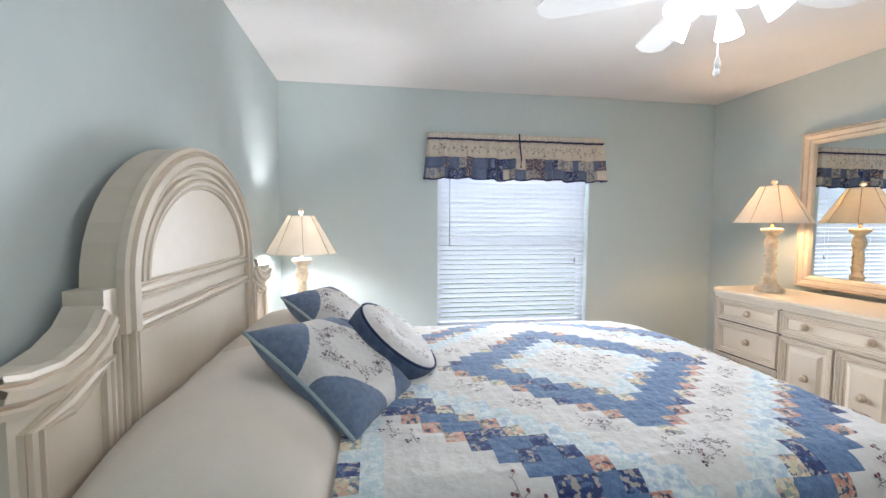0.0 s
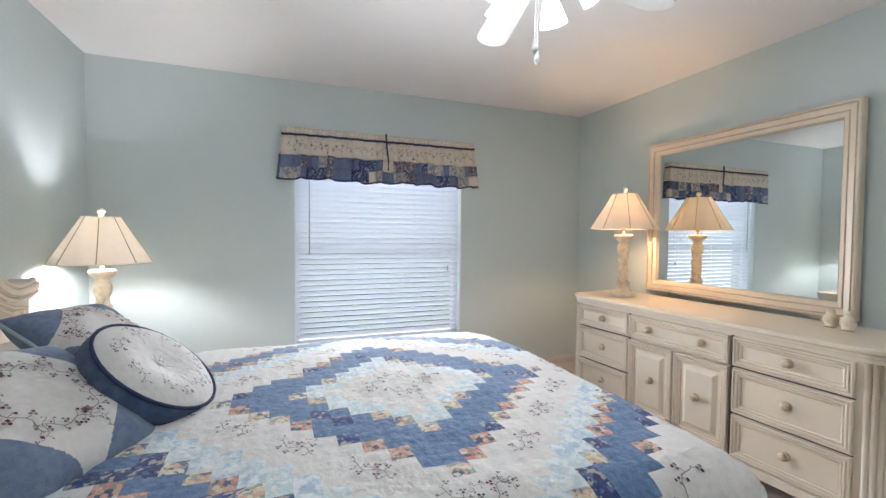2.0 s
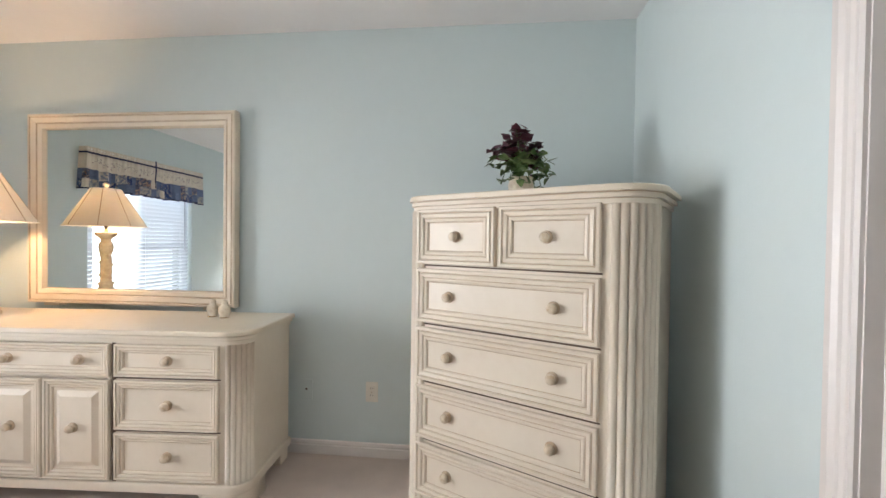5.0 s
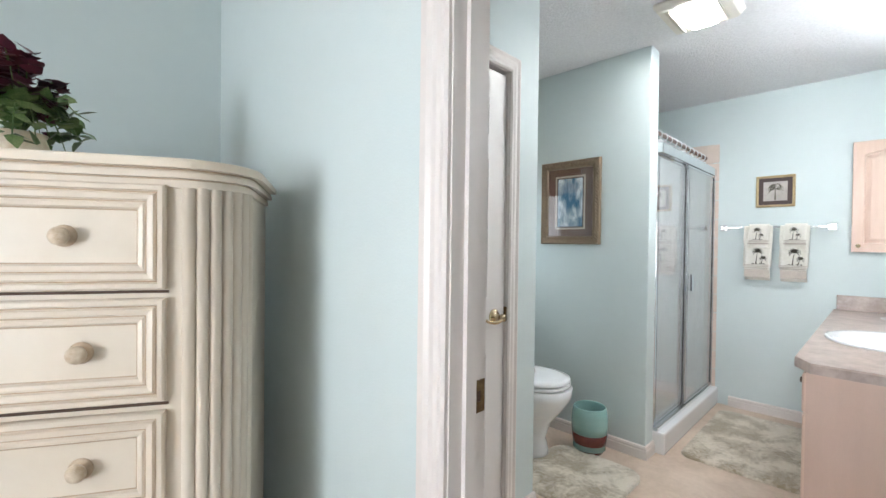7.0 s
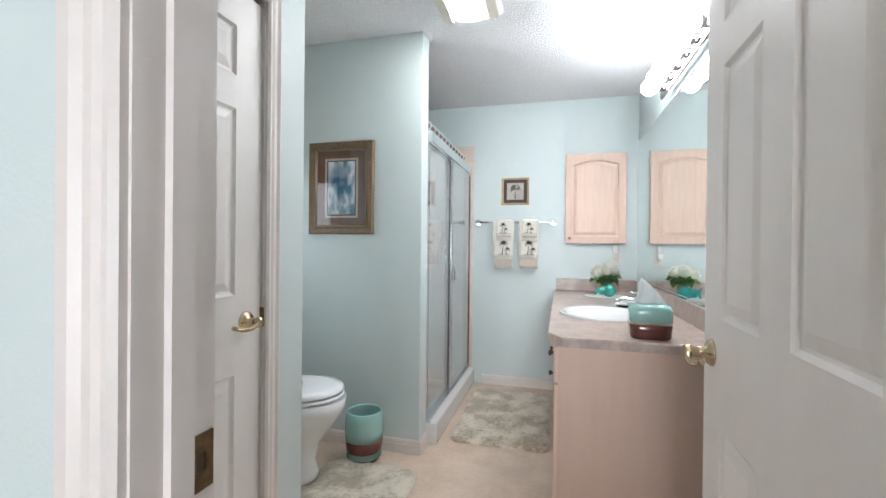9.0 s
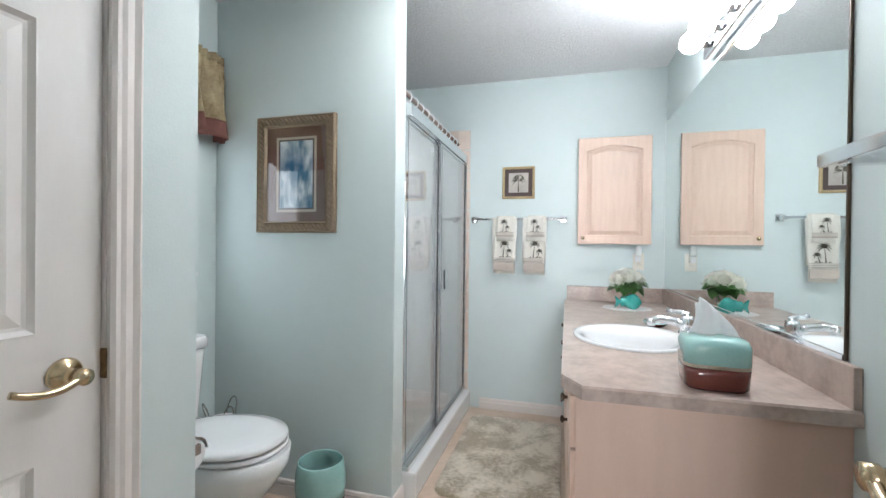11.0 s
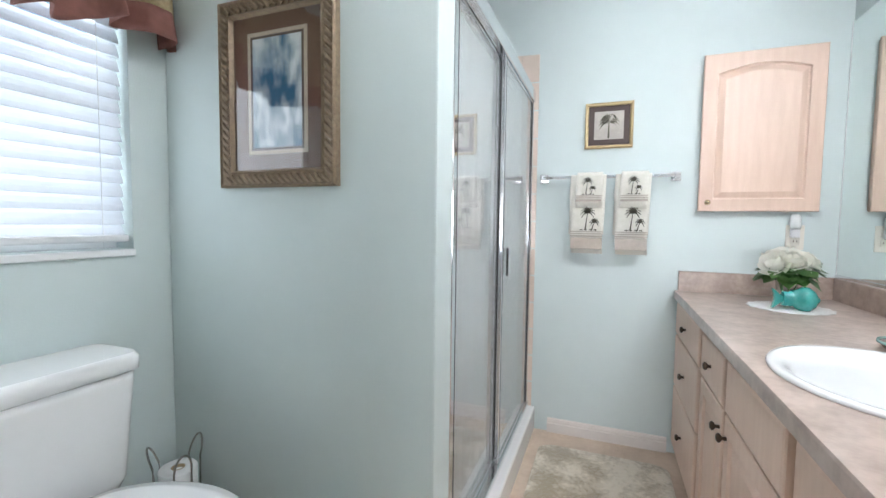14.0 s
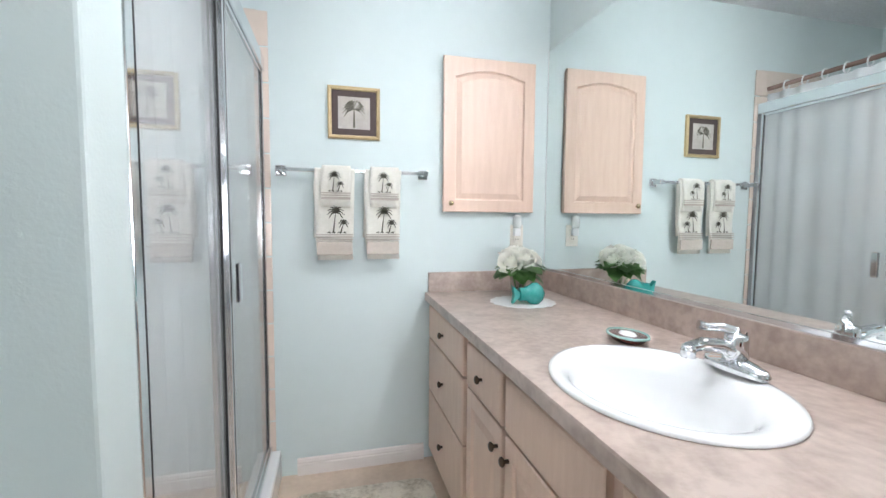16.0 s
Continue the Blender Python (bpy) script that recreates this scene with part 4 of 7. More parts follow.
def case(name, label, category, m, w, d, h, foot, r, post):
    th = thing(name, label, category, m=m)
    part("body", prism(case_outline(w, d, r), "z", foot, h - 0.045), CREAM, th)
    part("base_moulding", ledge(w, d, r, 0.016, foot - 0.004, foot + 0.038, 0.012), CREAM, th)
    part("cornice", ledge(w, d, r, 0.008, h - 0.064, h - 0.047), CREAM, th)
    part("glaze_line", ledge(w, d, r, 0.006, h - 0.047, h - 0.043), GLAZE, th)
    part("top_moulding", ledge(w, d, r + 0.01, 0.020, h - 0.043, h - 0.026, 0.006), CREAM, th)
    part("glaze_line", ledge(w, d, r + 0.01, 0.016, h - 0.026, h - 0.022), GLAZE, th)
    part("top", ledge(w, d, r + 0.02, 0.034, h - 0.022, h, 0.009), CREAMTOP, th)
    n = 7 if r > 0.1 else 6
    for s in (0, 1):
        for k in range(n):
            a = math.pi / 2 * (0.08 + 0.84 * k / (n - 1))
            x = r - r * math.cos(a) if not s else w - r + r * math.cos(a)
            y = r - r * math.sin(a)
            part("reed", tube([(x, y, foot + 0.04), (x, y, h - 0.063)], 0.56 * r * 1.32 / (n - 1), 10), CREAM, th)
        part("foot", bracket_foot(w, d, r, foot, s), CREAM, th)
        part("foot", bx((0.0 if not s else w - 0.09, d - 0.10, 0), (0.09 if not s else w, d, foot), 0.01), CREAM, th)
    return th


dr = case("dresser", "long cream antique-painted dresser with drawers and two doors", "dresser", pose(2.63, 2.90, 0, 0, 0, -86.5), 1.81, 0.50, 0.828, 0.085, 0.085, 0.1)
cols = (0.067, 0.548, 1.205, 1.70)
# dark strips imitate the shade between the drawer columns
for b in range(3):
    part("divider", bx((cols[b] - 0.012, -0.004, 0.11), (cols[b] + 0.004, 0.002, 0.77)), DARKGAP, dr)
for z0, z1 in ((0.605, 0.762), (0.362, 0.598), (0.13, 0.355)):
    drawer(dr, cols[0], cols[1] - 0.012, z0, z1, [(cols[0] + cols[1]) / 2], narrow=0.72)
    drawer(dr, cols[2], cols[3], z0, z1, [(cols[2] + cols[3]) / 2], narrow=0.72)
drawer(dr, cols[1], cols[2] - 0.012, 0.605, 0.762, [cols[1] + 0.15, cols[2] - 0.165], y=-0.006, narrow=0.72)
mid = (cols[1] + cols[2] - 0.012) / 2
drawer(dr, cols[1], mid - 0.003, 0.13, 0.598, [mid - 0.15], "door", True, y=-0.006, narrow=0.72)
drawer(dr, mid + 0.003, cols[2] - 0.012, 0.13, 0.598, [mid + 0.15], "door", True, y=-0.006, narrow=0.72)
# and thinner ones the shade between stacked drawers
for z in (0.6015, 0.3585):
    part("drawer_gap", bx((cols[0], -0.003, z - 0.003), (cols[1] - 0.012, 0.002, z + 0.003)), DARKGAP, dr)
    part("drawer_gap", bx((cols[2], -0.003, z - 0.003), (cols[3], 0.002, z + 0.003)), DARKGAP, dr)

ch = case("chest_of_drawers", "tall cream antique-painted chest of drawers set across the corner", "chest of drawers", pose(2.80, 0.375, 0, 0, 0, -119), 1.005, 0.465, 1.44, 0.09, 0.12, 0.1)
d0, d1 = 0.08, 0.86
zt = [1.385, 1.145, 0.893, 0.643, 0.393, 0.143]
# a dark strip under each drawer row in place of the gap's shade
for z in zt[1:-1]:
    part("drawer_gap", bx((d0, -0.003, z - 0.005), (d1, 0.002, z + 0.001)), DARKGAP, ch)
dm = (d0 + d1) / 2
drawer(ch, d0, dm - 0.004, zt[1], zt[0], [(d0 + dm) / 2])
drawer(ch, dm + 0.004, d1, zt[1], zt[0], [(d1 + dm) / 2])
for z1, z0 in zip(zt[1:], zt[2:]):
    drawer(ch, d0, d1, z0 + 0.002, z1 - 0.012, [d0 + 0.165, d1 - 0.165])

# dresser mirror
MY0, MY1, MZ0, MZ1 = 1.455, 2.79, 0.845, 1.985
mr = thing("dresser_mirror", "large mirror in a moulded cream frame above the dresser", "mirror", (3.27, (MY0 + MY1) / 2, MZ0))
fr = [(0, 0), (0, 0.044), (0.006, 0.050), (0.014, 0.050), (0.017, 0.042), (0.020, 0.042), (0.023, 0.048), (0.050, 0.040), (0.053, 0.033), (0.056, 0.033), (0.059, 0.038), (0.080, 0.030), (0.087, 0.010), (0.090, 0.006)]
part("frame", relief((3.285, MY1, MZ0), (0, -1, 0), (0, 0, 1), MY1 - MY0, MZ1 - MZ0, fr, mis=[0, 0, 0, 1, 1, 1, 0, 1, 1, 1, 0, 0, 1, 0], fill=False), [CREAMTOP, DARKGLAZE], mr)
part("mirror_glass", bx((3.272, MY0 + 0.091, MZ0 + 0.091), (3.278, MY1 - 0.091, MZ1 - 0.091)), MIRROR, mr)
part("backing", bx((3.286, MY0 + 0.01, MZ0 + 0.01), (3.305, MY1 - 0.01, MZ1 - 0.01)), CREAM, mr)
part("foot_block", bx((3.25, MY0 + 0.1, 0.828), (3.30, MY0 + 0.2, MZ0 + 0.01)), CREAM, mr)
part("foot_block", bx((3.25, MY1 - 0.2, 0.828), (3.30, MY1 - 0.1, MZ0 + 0.01)), CREAM, mr)

# nightstand behind the bed, with its lamp
ns = case("nightstand", "cream antique-painted nightstand beside the headboard", "nightstand", pose(-0.22, 2.86, 0, 0, 0, 90), 0.60, 0.42, 0.60, 0.07, 0.05, 0.06)
drawer(ns, 0.06, 0.54, 0.34, 0.54, [0.3])
drawer(ns, 0.06, 0.54, 0.10, 0.33, [0.3])

# table lamps
BULB = glow("warm_bulb", (1, 0.66, 0.38), 280)
BULBW = glow("soft_bulb", (0.97, 0.97, 1.0), 450)


def table_lamp(label, m):
    t = thing("table_lamp", label, "lamp", group="matching table lamps", m=m)
    part("base", lathe([(0.092, 0), (0.094, 0.012), (0.086, 0.02), (0.088, 0.028), (0.07, 0.036), (0.062, 0.05), (0.055, 0.055)], 28), IVORY, t)
    col = lathe([(0.055, 0.05), (0.046, 0.06), (0.042, 0.085), (0.050, 0.09), (0.050, 0.10), (0.036, 0.108), (0.034, 0.15), (0.036, 0.22), (0.033, 0.28), (0.030, 0.295), (0.040, 0.315), (0.046, 0.345), (0.041, 0.375), (0.030, 0.395), (0.036, 0.41), (0.062, 0.43), (0.067, 0.445), (0.064, 0.455), (0.02, 0.458)], 28)
    cp = part("column", col, IVORY, t, "carved ivory column")
    for k in range(12):
        a, z = k * 2.4, 0.10 + 0.018 * k
        part("carved_leaf", lathe([(0.001, -0.014), (0.008, -0.006), (0.010, 0), (0.006, 0.009), (0.001, 0.014)], 8, None, (0.035 * math.cos(a), 0.035 * math.sin(a), z)), IVORY, cp)
    part("stem", lathe([(0.012, 0.452), (0.012, 0.50), (0.006, 0.535), (0.004, 0.77)], 12), BRASS, t)
    sh = bmesh.new()
    n = 48
    for r0, r1, flip in ((0.238, 0.088, 0), (0.2365, 0.0865, 1)):
        lo = [sh.verts.new((r0 * math.cos(2 * math.pi * k / n), r0 * math.sin(2 * math.pi * k / n), 0.495)) for k in range(n)]
        hi = [sh.verts.new((r1 * math.cos(2 * math.pi * k / n), r1 * math.sin(2 * math.pi * k / n), 0.755)) for k in range(n)]
        for k in range(n):
            q = (lo[k], lo[(k + 1) % n], hi[(k + 1) % n], hi[k])
            sh.faces.new(q[::-1] if flip else q).smooth = True
    s = part("shade", sh, SHADE, t, "pleated linen empire shade")
    for k in range(8):
        a = 2 * math.pi * k / 8 + 0.2
        part("rib", tube([(0.239 * math.cos(a), 0.239 * math.sin(a), 0.495), (0.089 * math.cos(a), 0.089 * math.sin(a), 0.755)], 0.0022, 6), PIPING, s)
    for r, z in ((0.239, 0.496), (0.089, 0.754)):
        part("rim", tube([(r * math.cos(k * math.pi / 24), r * math.sin(k * math.pi / 24), z) for k in range(48)], 0.003, 6, closed=True), SHADE, s)
    part("harp", tube([(0.0, 0.055 * math.sin(a) , 0.63 + 0.13 * -math.cos(a)) for a in [math.pi * k / 12 for k in range(13)]], 0.0025, 6), BRASS, t)
    part("spider", bx((-0.088, -0.003, 0.752), (0.088, 0.003, 0.756)), BRASS, t)
    part("finial", lathe([(0.008, 0.755), (0.015, 0.762), (0.009, 0.768), (0.019, 0.778), (0.020, 0.790), (0.010, 0.802), (0, 0.805)], 14), IVORY, t)
    part("bulb", lathe([(0.012, 0.58), (0.014, 0.60), (0.030, 0.64), (0.026, 0.665), (0.0, 0.677)], 16), BULB, t)
    return t


lampr = table_lamp("lit table lamp with ivory carved column and pleated cream shade", pose(2.89, 2.67, 0.828))
lampl = copy_thing(lampr, pose(-0.44, 3.13, 0.60))
for o in lampl.children:
    if o.name.startswith("bulb"):
        o.data = o.data.copy()
        o.data.materials[0] = BULBW

# ceiling fan
FX, FY = 1.33, 1.46
FANW = material("fan_white", (0.80, 0.80, 0.79), None, 5, 0.35)
FROST = glow("lit_frosted_glass", (0.90, 0.94, 1.0), 7.4)
FANBULB = glow("fan_bulb", (0.95, 0.96, 1.0), 190)
fan = thing("ceiling_fan", "white five-blade ceiling fan with lit frosted glass shades", "ceiling fan", (FX, FY, SH))
part("canopy", lathe([(0.07, SH), (0.07, SH - 0.03), (0.03, SH - 0.06), (0.014, SH - 0.07), (0.014, SH - 0.12)], 24, None, (FX, FY, 0)), FANW, fan)
part("motor", lathe([(0.03, SH - 0.11), (0.10, SH - 0.13), (0.125, SH - 0.17), (0.12, SH - 0.23), (0.07, SH - 0.255), (0.06, SH - 0.29), (0.075, SH - 0.30), (0.07, SH - 0.33), (0.0, SH - 0.345)], 28, None, (FX, FY, 0)), FANW, fan)
for k in range(5):
    a = radians(6 + 72 * k)
    c, s = math.cos(a), math.sin(a)
    bm = bmesh.new()
    out = []
    for t in range(13):
        u = t / 12
        rr, hw = 0.19 + 0.48 * u, 0.050 + 0.022 * math.sin(u * 1.5)
        if u > 0.85:
            hw *= math.sqrt(max(0.05, 1 - ((u - 0.85) / 0.16) ** 2))
        out.append((rr, hw))
    pts = [(r, h) for r, h in out] + [(r, -h) for r, h in out[::-1]]
    bm = prism(pts, "z", -0.004, 0.004, bm)
    bmesh.ops.rotate(bm, cent=(0, 0, 0), matrix=Matrix.Rotation(radians(10), 3, "X"), verts=bm.verts)
    bmesh.ops.rotate(bm, cent=(0, 0, 0), matrix=Matrix.Rotation(a, 3, "Z"), verts=bm.verts)
    bmesh.ops.translate(bm, vec=(FX, FY, SH - 0.235), verts=bm.verts)
    bl = part("blade", bm, FANW, fan)
    part("blade_iron", tube([(FX + 0.10 * c, FY + 0.10 * s, SH - 0.215), (FX + 0.16 * c, FY + 0.16 * s, SH - 0.242), (FX + 0.26 * c, FY + 0.26 * s, SH - 0.243)], 0.010, 8), FANW, bl)
for k in range(5):
    a = radians(39 + 72 * k)
    d = Vector((math.cos(a), math.sin(a), 0))
    o = Vector((FX, FY, SH - 0.285))
    arm = part("light_arm", tube([o + d * 0.05, o + d * 0.10 + Vector((0, 0, -0.006)), o + d * 0.135 + Vector((0, 0, -0.03))], 0.010, 8), FANW, fan)
    bm = lathe([(0.018, 0), (0.025, 0.010), (0.033, 0.026), (0.041, 0.052), (0.048, 0.080), (0.051, 0.094), (0.046, 0.092), (0.030, 0.046), (0.0, 0.038)], 22)
    tilt = Vector((d.x * 0.62, d.y * 0.62, -0.78)).to_track_quat("Z", "Y").to_matrix()
    bmesh.ops.rotate(bm, cent=(0, 0, 0), matrix=tilt, verts=bm.verts)
    bmesh.ops.translate(bm, vec=o + d * 0.13 + Vector((0, 0, -0.020)), verts=bm.verts)
    part("light_shade", bm, FROST, arm, "lit frosted glass shade")
    bm = lathe([(0.009, 0.034), (0.018, 0.050), (0.019, 0.060), (0.011, 0.072), (0.0, 0.075)], 14)
    bmesh.ops.rotate(bm, cent=(0, 0, 0), matrix=tilt, verts=bm.verts)
    bmesh.ops.translate(bm, vec=o + d * 0.13 + Vector((0, 0, -0.020)), verts=bm.verts)
    part("bulb", bm, FANBULB, arm)
for x, y, zb in ((1.345, 1.485, 1.905), (1.295, 1.425, 1.91)):
    chn = part("pull_chain", tube([(x, y, SH - 0.33), (x, y, zb)], 0.0018, 6), FANW, fan)
    part("chain_pull", lathe([(0.004, zb + 0.012), (0.007, zb), (0.011, zb - 0.012), (0.012, zb - 0.022), (0.006, zb - 0.032), (0, zb - 0.034)], 14, None, (x, y, 0)), PORC, chn)

# ---- bedroom: window valance and small things ----


def valance(name, label, axis, plane, out, a, b, ztop, bands, depth, pleats, amp, mats, drop=0.0):
    """A gathered valance: a waved cloth on a rod in bands of (z, material), with returns to the wall."""
    v = thing(name, label, "valance", ((a + b) / 2, plane, ztop) if axis == "y" else (plane, (a + b) / 2, ztop))
    r = random.Random(7)
    ph = [r.uniform(0, 6) for _ in range(4)]
    n = int((b - a) / 0.008)

    def at(s, d, z):
        return (s, plane + out * d, z) if axis == "y" else (plane + out * d, s, z)

    prev = ztop
    for bi, (zb, mi) in enumerate(bands):
        bm = bmesh.new()
        rows = []
        for k in range(5):
            z = prev + (zb - prev) * k / 4
            f = (ztop - z) / (ztop - bands[-1][0])
            row = []
            for i in range(-6, n + 7):
                if i < 0:
                    s, d = a - 0.03 * f, depth * (i + 6) / 6
                elif i > n:
                    s, d = b + 0.03 * f, depth * (n + 6 - i) / 6
                else:
                    u = i / n
                    s = a - 0.03 * f + (b - a + 0.06 * f) * u
                    w = math.sin(u * pleats * 6.283 + ph[0] + 2.0 * math.sin(u * 9 + ph[1])) + 0.35 * math.sin(u * pleats * 11.3 + ph[2])
                    w = math.copysign(abs(w) ** 0.9, w)
                    fine = math.sin(u * pleats * 3.1 * 6.283 + 2 * math.sin(u * 23 + ph[3]))
                    d = depth + amp * (0.15 + 0.85 * f) * w + 0.35 * amp * (1 - f) ** 2 * fine
                    s += 0.6 * amp * f * math.sin(u * pleats * 6.283 * 0.5 + ph[2])
                hem = drop * f * math.sin(s * 9 + ph[3]) + 0.007 * f * math.sin(s * 31)
                row.append(bm.verts.new(at(s, max(0.002, d), z + hem)))
            rows.append(row)
        for p, q in zip(rows, rows[1:]):
            for i in range(len(p) - 1):
                fc = bm.faces.new((p[i], q[i], q[i + 1], p[i + 1]))
                fc.smooth = True
                fc.material_index = mi(i, n) if callable(mi) else 0
        bmesh.ops.recalc_face_normals(bm, faces=bm.faces)
        ob = part("band", bm, mats[bi], v)
        sol = ob.modifiers.new("thick", "SOLIDIFY")
        sol.thickness = 0.003
        prev = zb
    return v


VCREAM = material("valance_cream", (0.74, 0.66, 0.56), (0.68, 0.60, 0.50), 30, 0.95, 0.5, 400)
VTRIM = material("valance_navy_trim", (0.03, 0.035, 0.09), None, 60, 0.9)
VBLUE = material("valance_blue", (0.12, 0.155, 0.26), (0.17, 0.21, 0.32), 50, 0.95, 0.5, 300)
rv = random.Random(11)
cells = [[rv.choice((0, 0, 1, 1, 2, 2, 3, 4)) for _ in range(40)] for _ in range(3)]


def check(i, n):
    return cells[1][min(39, max(0, i) * 25 // max(1, n))]


def check2(i, n):
    return cells[2][min(39, (max(0, i) * 25 // max(1, n) + 5) % 40)]


VTAN = floral("valance_tan_print", [(0.46, 0.43, 0.37), (0.30, 0.31, 0.34), (0.52, 0.45, 0.38), (0.20, 0.22, 0.30), (0.42, 0.40, 0.37)], 70)
VROSE = floral("valance_rose_print", [(0.10, 0.11, 0.17), (0.34, 0.21, 0.17), (0.14, 0.15, 0.22), (0.45, 0.37, 0.31), (0.07, 0.08, 0.14)], 75)
VQ = [VBLUE, NAVYF, VTAN, VROSE, VCREAM]
val = valance("valance", "gathered cream and blue patchwork valance over the blind", "y", N, -1, 0.52, 2.10, 2.075, [(2.03, 0), (2.012, 0), (1.87, 0), (1.78, check), (1.695, check2), (1.682, 0)], 0.080, 17, 0.027, [VCREAM, VTRIM, VCREAM, VQ, VQ, VTRIM], 0.006)
bm = bmesh.new()
for k in range(9):
    sprig(bm, (0.62 + 0.17 * k, 1.94), 0.2 * (-1) ** k, 0.075, lambda u, v: (u, N - 0.108, v))
tagged(part("embroidery", bm, [THREAD, BERRY], val), kind="stuff")
part("tie", tube([(1.31, N - 0.098, 2.08), (1.315, N - 0.105, 1.98), (1.33, N - 0.108, 1.86), (1.325, N - 0.108, 1.79)], 0.007, 6), VTRIM, val, "navy tie ribbon")
part("rod", tube([(0.52, N - 0.07, 2.055), (2.10, N - 0.07, 2.055)], 0.008, 8), VINYLW, val)

# outlets
def outlet(m, label="ivory double wall outlet", blank=False):
    o = thing("wall_outlet", label, "outlet", m=m)
    part("plate", bx((-0.036, -0.006, -0.058), (0.036, 0, 0.058), 0.003), WALL if blank else PLATE, o)
    if blank:
        part("jack", lathe([(0.007, 0), (0.006, 0.008), (0, 0.008)], 12), DARKGAP, o).rotation_euler = (radians(90), 0, 0)
        return o
    for z in (-0.02, 0.02):
        s = part("socket", bx((-0.017, -0.009, z - 0.014), (0.017, -0.006, z + 0.014), 0.004), PLATE, o)
        for x in (-0.007, 0.006):
            part("slot", bx((x, -0.0096, z - 0.002), (x + 0.002, -0.0088, z + 0.007)), DARKGAP, s)
    part("screw", lathe([(0.003, 0), (0.003, 0.0015), (0, 0.002)], 8), BRASS, o).matrix_local = pose(0, -0.006, 0, 90)
    return o


outlet(pose(E, 0.655, 0.375, 0, 0, -90))
outlet(pose(E, 1.045, 0.375, 0, 0, -90), "small painted cable jack plate on the wall", True)

# potted ivy on the chest
PX0, PY0, PZ0 = 2.86, -0.14, 1.44
pl = thing("potted_plant", "ivy with green and dark red leaves in a cream pot", "plant", (PX0, PY0, PZ0))
part("pot", lathe([(0.035, PZ0), (0.05, PZ0 + 0.02), (0.058, PZ0 + 0.06), (0.05, PZ0 + 0.085), (0.055, PZ0 + 0.095), (0.05, PZ0 + 0.097), (0.04, PZ0 + 0.08)], 24, None, (PX0, PY0, 0)), IVORY, pl, "cream ceramic pot")
GREENL = material("ivy_green", (0.05, 0.11, 0.025), (0.17, 0.23, 0.09), 22, 0.45, sharp=0.9)
REDL = material("ivy_red", (0.11, 0.018, 0.03), (0.05, 0.012, 0.022), 30, 0.4)


def leaf(bm, p, d, up, size, mi=0, fold=0.25, lobes=True, broad=1.0):
    """One folded leaf with a pointed tip and two shoulders."""
    d = Vector(d).normalized()
    side = d.cross(Vector(up)).normalized()
    nn = side.cross(d)
    p = Vector(p)
    mid = [bm.verts.new(p), bm.verts.new(p + d * size * 0.5), bm.verts.new(p + d * size)]
    for s in (1, -1):
        e = [bm.verts.new(p + d * size * 0.12 + side * s * size * 0.38 * broad + nn * fold * size * 0.3), bm.verts.new(p + d * size * (0.45 if lobes else 0.5) + side * s * size * (0.32 if lobes else 0.36) * broad + nn * fold * size * 0.35)]
        for f in ((mid[0], mid[1], e[1], e[0]), (mid[1], mid[2], e[1])):
            fc = bm.faces.new(f if s > 0 else f[::-1])
            fc.material_index, fc.smooth = mi, True


r = random.Random(21)
stems = bmesh.new()
greens, reds = bmesh.new(), bmesh.new()
for k in range(52):
    a, reach, rise = r.uniform(0, 6.283), r.uniform(0.05, 0.15), r.uniform(-0.09, 0.08)
    if k > 38:
        reach, rise = r.uniform(0.01, 0.09), r.uniform(0.08, 0.20)
    o = Vector((PX0, PY0, PZ0 + 0.09))
    line = [o + Vector((math.cos(a) * reach * t, math.sin(a) * reach * t, 0.10 * math.sin(t * 2.6) + rise * t * t)) for t in [j / 6 for j in range(7)]]
    for q in line:
        q.z = max(q.z, PZ0 + 0.012)
    tube(line, 0.0015, 4, stems)
    for q in line[2:]:
        for _ in range(2):
            d = Vector((r.uniform(-1, 1), r.uniform(-1, 1), r.uniform(-0.7, 0.6)))
            top = q.z > PZ0 + 0.185 or (r.random() < 0.12 and math.sin(a) < 0)
            leaf(reds if top else greens, q, d, (r.uniform(-0.3, 0.3), r.uniform(-0.3, 0.3), 1), r.uniform(0.030, 0.050), broad=1.35)
part("stems", stems, GREENL, pl)
tagged(part("green_leaves", greens, GREENL, pl), kind="stuff")
tagged(part("red_leaves", reds, REDL, pl, "dark red leaves"), kind="stuff")

# two small cream ornaments on the dresser
for k, (x, y) in enumerate(((3.06, 1.465), (3.04, 1.385))):
    o = thing("figurine", "small cream ceramic bird ornament on the dresser", "ornament", (x, y, 0.828), group="ornaments on the dresser")
    bm = lathe([(0.018, 0), (0.022, 0.006), (0.018, 0.012), (0.026, 0.03), (0.024, 0.055), (0.012, 0.068), (0.016, 0.078), (0.012, 0.09), (0.0, 0.094)], 16, None, (x, y, 0.828), squash=(1, 1.25))
    part("body", bm, IVORY, o)
    part("gilt_base", lathe([(0.024, 0.0), (0.025, 0.004), (0.02, 0.007)], 16, None, (x, y, 0.828)), BRASS, o)

